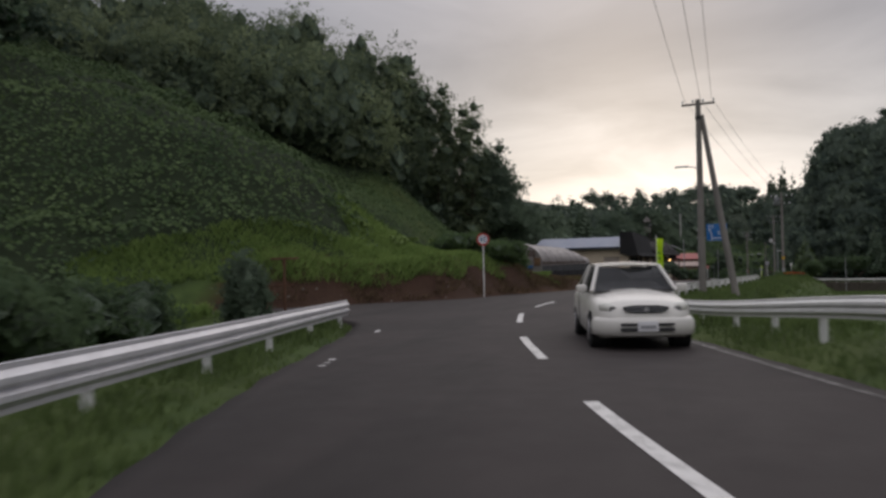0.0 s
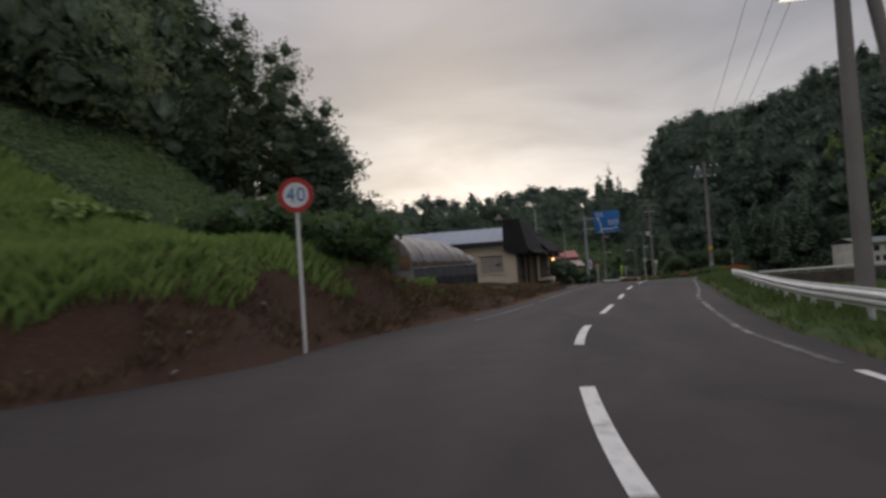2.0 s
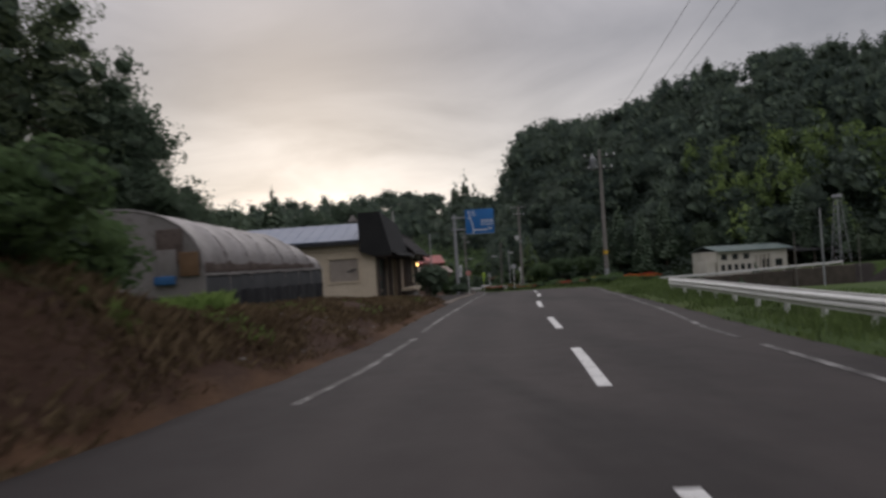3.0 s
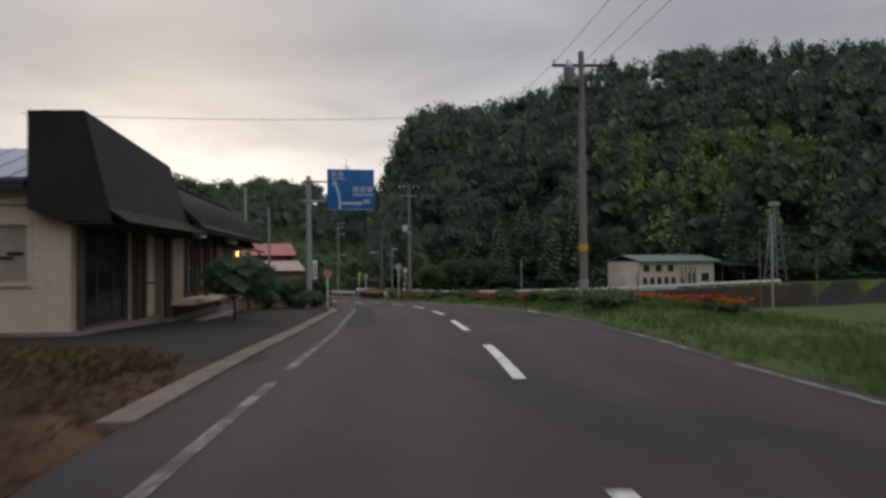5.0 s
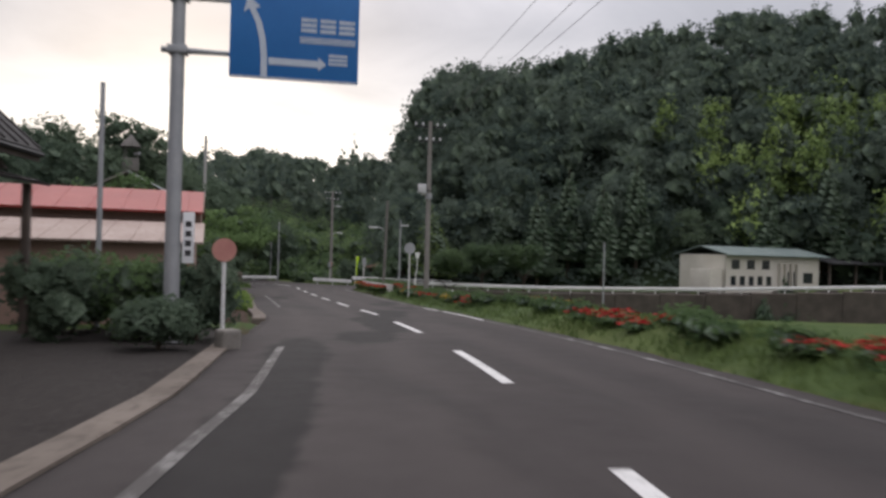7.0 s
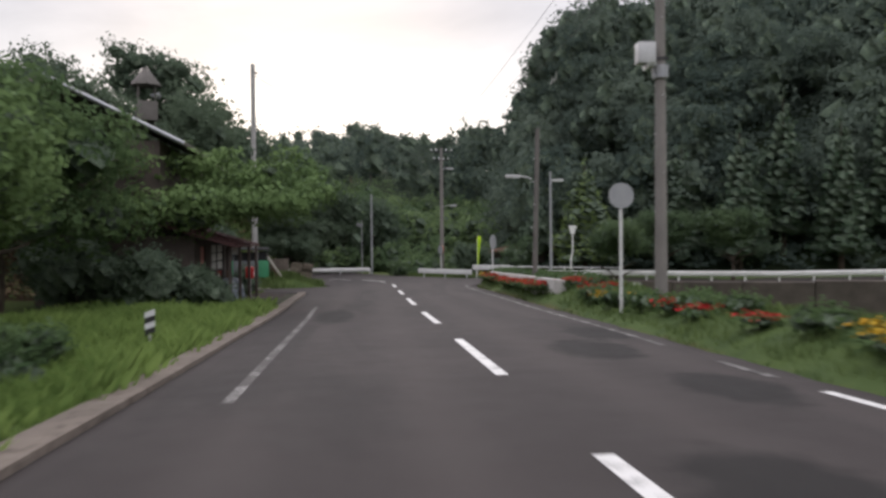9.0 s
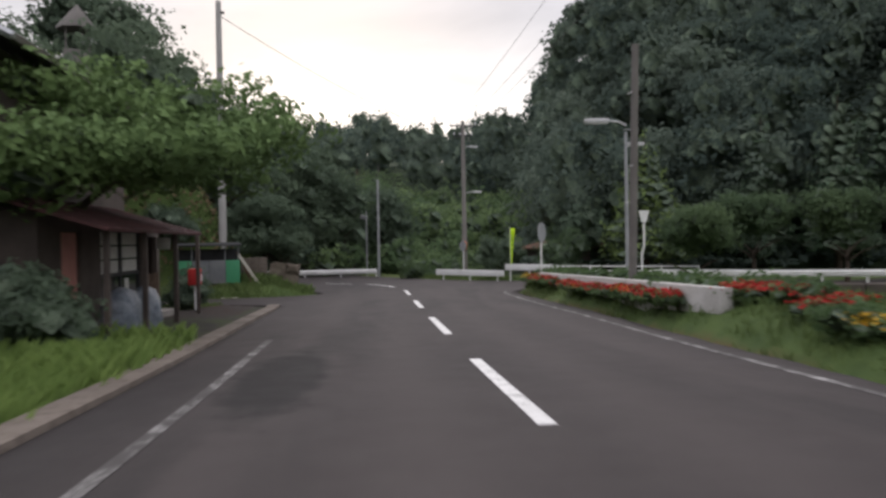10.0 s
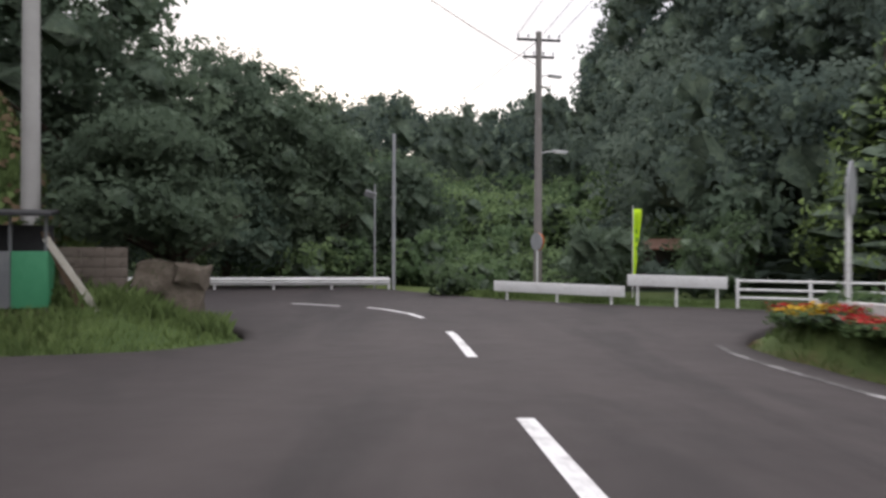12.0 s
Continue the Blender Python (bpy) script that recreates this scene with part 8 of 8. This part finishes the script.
def shrub(label, x, y, r, h, n, leaf, mat, seed, z=None, trunk=0.0):
    z = float(ground_height(x, y)) if z is None else z
    t = thing("shrub", label, "shrub", pose(x, y, z))
    part("stem", trunk_bm(max(trunk, h * 0.35), 0.05, 4, r * 0.6, seed), M["bark"], t)
    part("foliage", foliage("foliage", ring_lobes(9, r * 0.62, trunk + (h - trunk) * 0.5, r * 0.55, (h - trunk) * 0.36, seed), n, leaf, [mat, M["core"]], 0.1, 0.75), None, t)
    return t


shrub("round clipped garden tree before the timber house", -1.2, 81.4, 1.2, 1.95, 9000, 0.075, M["broadleaf"], 1, trunk=0.6)
for k, (x, y, r, h) in enumerate(((-10.1, 46.7, 1.0, 1.35), (-11.2, 47.7, 1.2, 1.5), (-10.4, 44.9, 0.95, 1.1), (-11.6, 45.9, 1.2, 1.5), (-12.6, 48.9, 1.2, 1.6), (-11.6, 43.9, 1.0, 1.1), (-9.5, 43.6, 0.9, 1.05), (-10.0, 42.2, 0.95, 1.0), (-9.7, 45.4, 0.85, 1.1))):
    shrub("wild leafy bush on the bank by the greenhouse", x, y, r, h, 3600, 0.15, M["shrub"], 30 + k)
shrub("leafy hedge bush beside the sign mast", 1.7, 95.6, 1.0, 1.25, 4200, 0.12, M["shrub"], 2)
shrub("leafy hedge bush beside the sign mast", 2.75, 95.3, 0.7, 1.5, 3600, 0.11, M["broadleaf"], 3)
shrub("leafy hedge bush beside the sign mast", 0.3, 97.0, 1.2, 1.4, 4200, 0.13, M["shrub"], 4)
shrub("dark bush at the house corner", 0.35, 94.75, 0.75, 1.25, 3000, 0.12, M["broadleaf"], 5)
shrub("dark low hedge before the mast", 2.3, 93.0, 0.7, 0.8, 2600, 0.1, M["broadleaf"], 6)
shrub("dark columnar garden bush behind the guard rail", -9.9, 15.8, 0.75, 2.0, 3400, 0.14, M["broadleaf"], 7)
shrub("leafy garden bush behind the guard rail", -9.6, 8.4, 1.3, 1.7, 4200, 0.17, M["kudzu"], 8)
shrub("leafy garden bush behind the guard rail", -8.4, 4.5, 1.2, 1.5, 3800, 0.17, M["shrub"], 9)
shrub("leafy garden bush behind the guard rail", -11.8, 11.0, 1.4, 1.9, 4200, 0.18, M["kudzu"], 10)
shrub("leafy garden bush behind the guard rail", -13.5, 15.5, 1.6, 1.8, 4200, 0.18, M["kudzu"], 11)
for k, (x, y) in enumerate(((-11.6, 41.6), (-11.9, 43.6), (-10.4, 43.9), (-10.1, 45.6), (-12.9, 42.2))):
    shrub("leafy green weeds overhanging the cut bank", x, y, 1.1, 1.25, 2600, 0.15, M["kudzu"] if k % 2 else M["shrub"], 30 + k)
shrub("leafy weeds on the bank shoulder", -12.6, 45.5, 1.6, 1.7, 4200, 0.16, M["kudzu"], 14)
shrub("leafy weeds on the bank shoulder", -11.2, 46.8, 1.2, 1.4, 3600, 0.15, M["kudzu"], 15)
shrub("dark bush before the store wall", 0.3, 125.9, 1.3, 1.9, 3000, 0.15, M["broadleaf"], 21)
shrub("dark bush before the store wall", -1.6, 126.3, 1.4, 2.1, 3000, 0.15, M["broadleaf"], 22)
shrub("dark bush before the store wall", 1.9, 126.2, 0.9, 1.4, 2400, 0.13, M["broadleaf"], 23)
shrub("low dark weeds in the roadside grass", 2.5, 112.3, 0.7, 0.6, 2400, 0.1, M["shrub"], 24)
shrub("low dark weeds in the roadside grass", 0.9, 113.4, 0.8, 0.65, 2400, 0.1, M["broadleaf"], 25)
shrub("dark bush beside the letter box", 1.4, 138.6, 0.7, 1.1, 2200, 0.11, M["broadleaf"], 16)
shrub("dark bush above the rubbish enclosure", -1.6, 149.0, 1.2, 1.6, 3400, 0.13, M["broadleaf"], 17)
shrub("leafy bush at the foot of the bend", 9.8, 161.8, 0.9, 1.1, 2600, 0.15, M["kudzu"], 18)
shrub("leafy bush behind the barrier", 15.0, 160.0, 1.5, 2.2, 3600, 0.18, M["broadleaf"], 19)
shrub("leafy bush behind the barrier", 18.5, 158.5, 1.6, 2.4, 3600, 0.18, M["kudzu"], 20)
t = thing("rusty_stand", "rusty T-shaped iron stand in the garden", "iron stand", pose(-9.3, 16.6, float(ground_height(-9.3, 16.6))))
part("upright", tube_bm([(0, 0, -0.1), (0, 0, 1.75)], 0.035, 8), M["rust"], t)
part("crossbar", box_bm(0.75, 0.06, 0.05, (0, 0, 1.75), 0.01), M["rust"], t)
part("crossbar", box_bm(0.5, 0.05, 0.04, (0, 0, 1.1), 0.01), M["rust"], t)


def flower_clump(label, mat, seed):
    t = thing("flower_clump", label, "flowers", pose(0, 0, -50), "flower bed")
    lob = [(0.16 * math.cos(k * 2.1), 0.16 * math.sin(k * 2.1), 0.18, 0.24, 0.16) for k in range(4)]
    part("foliage", foliage("foliage", lob, 260, 0.12, [M["shrub"], M["core"]], 0.0, 0.7), None, t)
    p = rng.normal(size=(130, 3)) * [0.2, 0.2, 0.05] + [0, 0, 0.36]
    v, f = leaf_arrays(p, 0.075, 0.0, 0.8, 0.2)
    part("blossoms", mesh_from("blossoms", v, f, mat), None, t)
    return t


CL = {"red": flower_clump("clump of red salvia flowers in the roadside bed", M["red_flower"], 1), "yellow": flower_clump("clump of yellow marigolds in the roadside bed", M["yellow_flower"], 2), "orange": flower_clump("clump of orange marigolds in the roadside bed", M["orange_flower"], 3)}
first = {}
rnd = random.Random(3)
for y0, y1, kinds in ((71.5, 73.5, "or"), (74, 76.5, "ro"), (77, 79.5, "ro"), (81, 84, "rr"), (85.2, 86.2, "yo"), (87, 89.5, "rr"), (94, 97.5, "rr"), (101, 102.5, "yo"), (103.5, 106.5, "rr"), (108, 109.2, "r"), (110.2, 112.6, "yyo"), (114.6, 115.1, "r"), (117.0, 118.8, "r"), (122.2, 123.8, "yy"), (124.4, 126.8, "rrr"), (127, 137.5, "rrrrro"), (139.8, 144.0, "rrr"), (144.2, 145.4, "y"), (145.6, 146.8, "r")):
    v = y0
    while v < y1:
        kind = {"r": "red", "y": "yellow", "o": "orange"}[rnd.choice(kinds)]
        for off in ((1.15,) if rnd.random() < 0.6 or v > 127 else (1.0, 1.5)):
            x, y = float(edge_r(v)) + off + rnd.uniform(-0.2, 0.2) * (0.3 if v > 127 else 1) + (1.5 if v < 77 else 1.0 if 84 > v or 98 < v < 107 else 0) - (0.7 if 127 < v < 137.6 else 0.55 if 137.6 < v < 146 else 0), v + rnd.uniform(-0.2, 0.2)
            m = pose(x, y, float(ground_height(x + (0.2 if v > 127 else 0), y)), 0, 0, rnd.uniform(0, 360)) @ Matrix.Diagonal((1, 1, rnd.uniform(0.65, 0.9), 1))
            if kind in first:
                c = copy_thing(CL[kind], m)
            else:
                first[kind] = CL[kind]
                CL[kind].matrix_basis = m
        v += rnd.uniform(0.65, 1.25) * (0.45 if v > 127 else 1)


def bedding_plant(seed):
    t = thing("bedding_plant", "low green leafy plant in the roadside bed", "plant", pose(0, 0, -50), "flower bed")
    part("foliage", foliage("foliage", [(0.2 * math.cos(k * 1.9), 0.2 * math.sin(k * 1.9), 0.2, 0.26, 0.2) for k in range(5)], 380, 0.12, [M["shrub"], M["core"]], 0.0, 0.7), None, t)
    return t


plant, placed = bedding_plant(1), 0
for v in np.arange(76.0, 146.0, 0.95):
    if rnd.random() < 0.62:
        x, y = float(edge_r(v)) + rnd.uniform(0.9, 1.9), float(v)
        m = pose(x, y, float(ground_height(x, y)), 0, 0, rnd.uniform(0, 360))
        if placed:
            copy_thing(plant, m)
        else:
            plant.matrix_basis = m
        placed += 1


def stone_mesh(seed):
    bm = bmesh.new()
    bmesh.ops.create_icosphere(bm, subdivisions=1, radius=0.5)
    for v in bm.verts:
        v.co = Vector((v.co.x, v.co.y * 0.8, v.co.z * 0.6)) * (1 + 0.35 * noise.noise(v.co * 2.3 + Vector((seed * 3.1, 0, 0))))
    return bm_mesh("stone", bm, M["concrete"])


STONES = [stone_mesh(k) for k in range(4)]
for k in range(64):
    y = rnd.uniform(25, 68)
    x = float(edge_l(y)) - rnd.uniform(0.25, 2.2)
    s = rnd.uniform(0.05, 0.16)
    ob = new("stone", STONES[k % 4])
    ob.matrix_basis = pose(x, y, float(ground_height(x, y)) + 0.01, rnd.uniform(-20, 20), rnd.uniform(-20, 20), rnd.uniform(0, 360)) @ Matrix.Diagonal((s, s, s, 1))
    tagged(ob, "small pale stone lying on the bare bank", "stone", "stones on the bank")
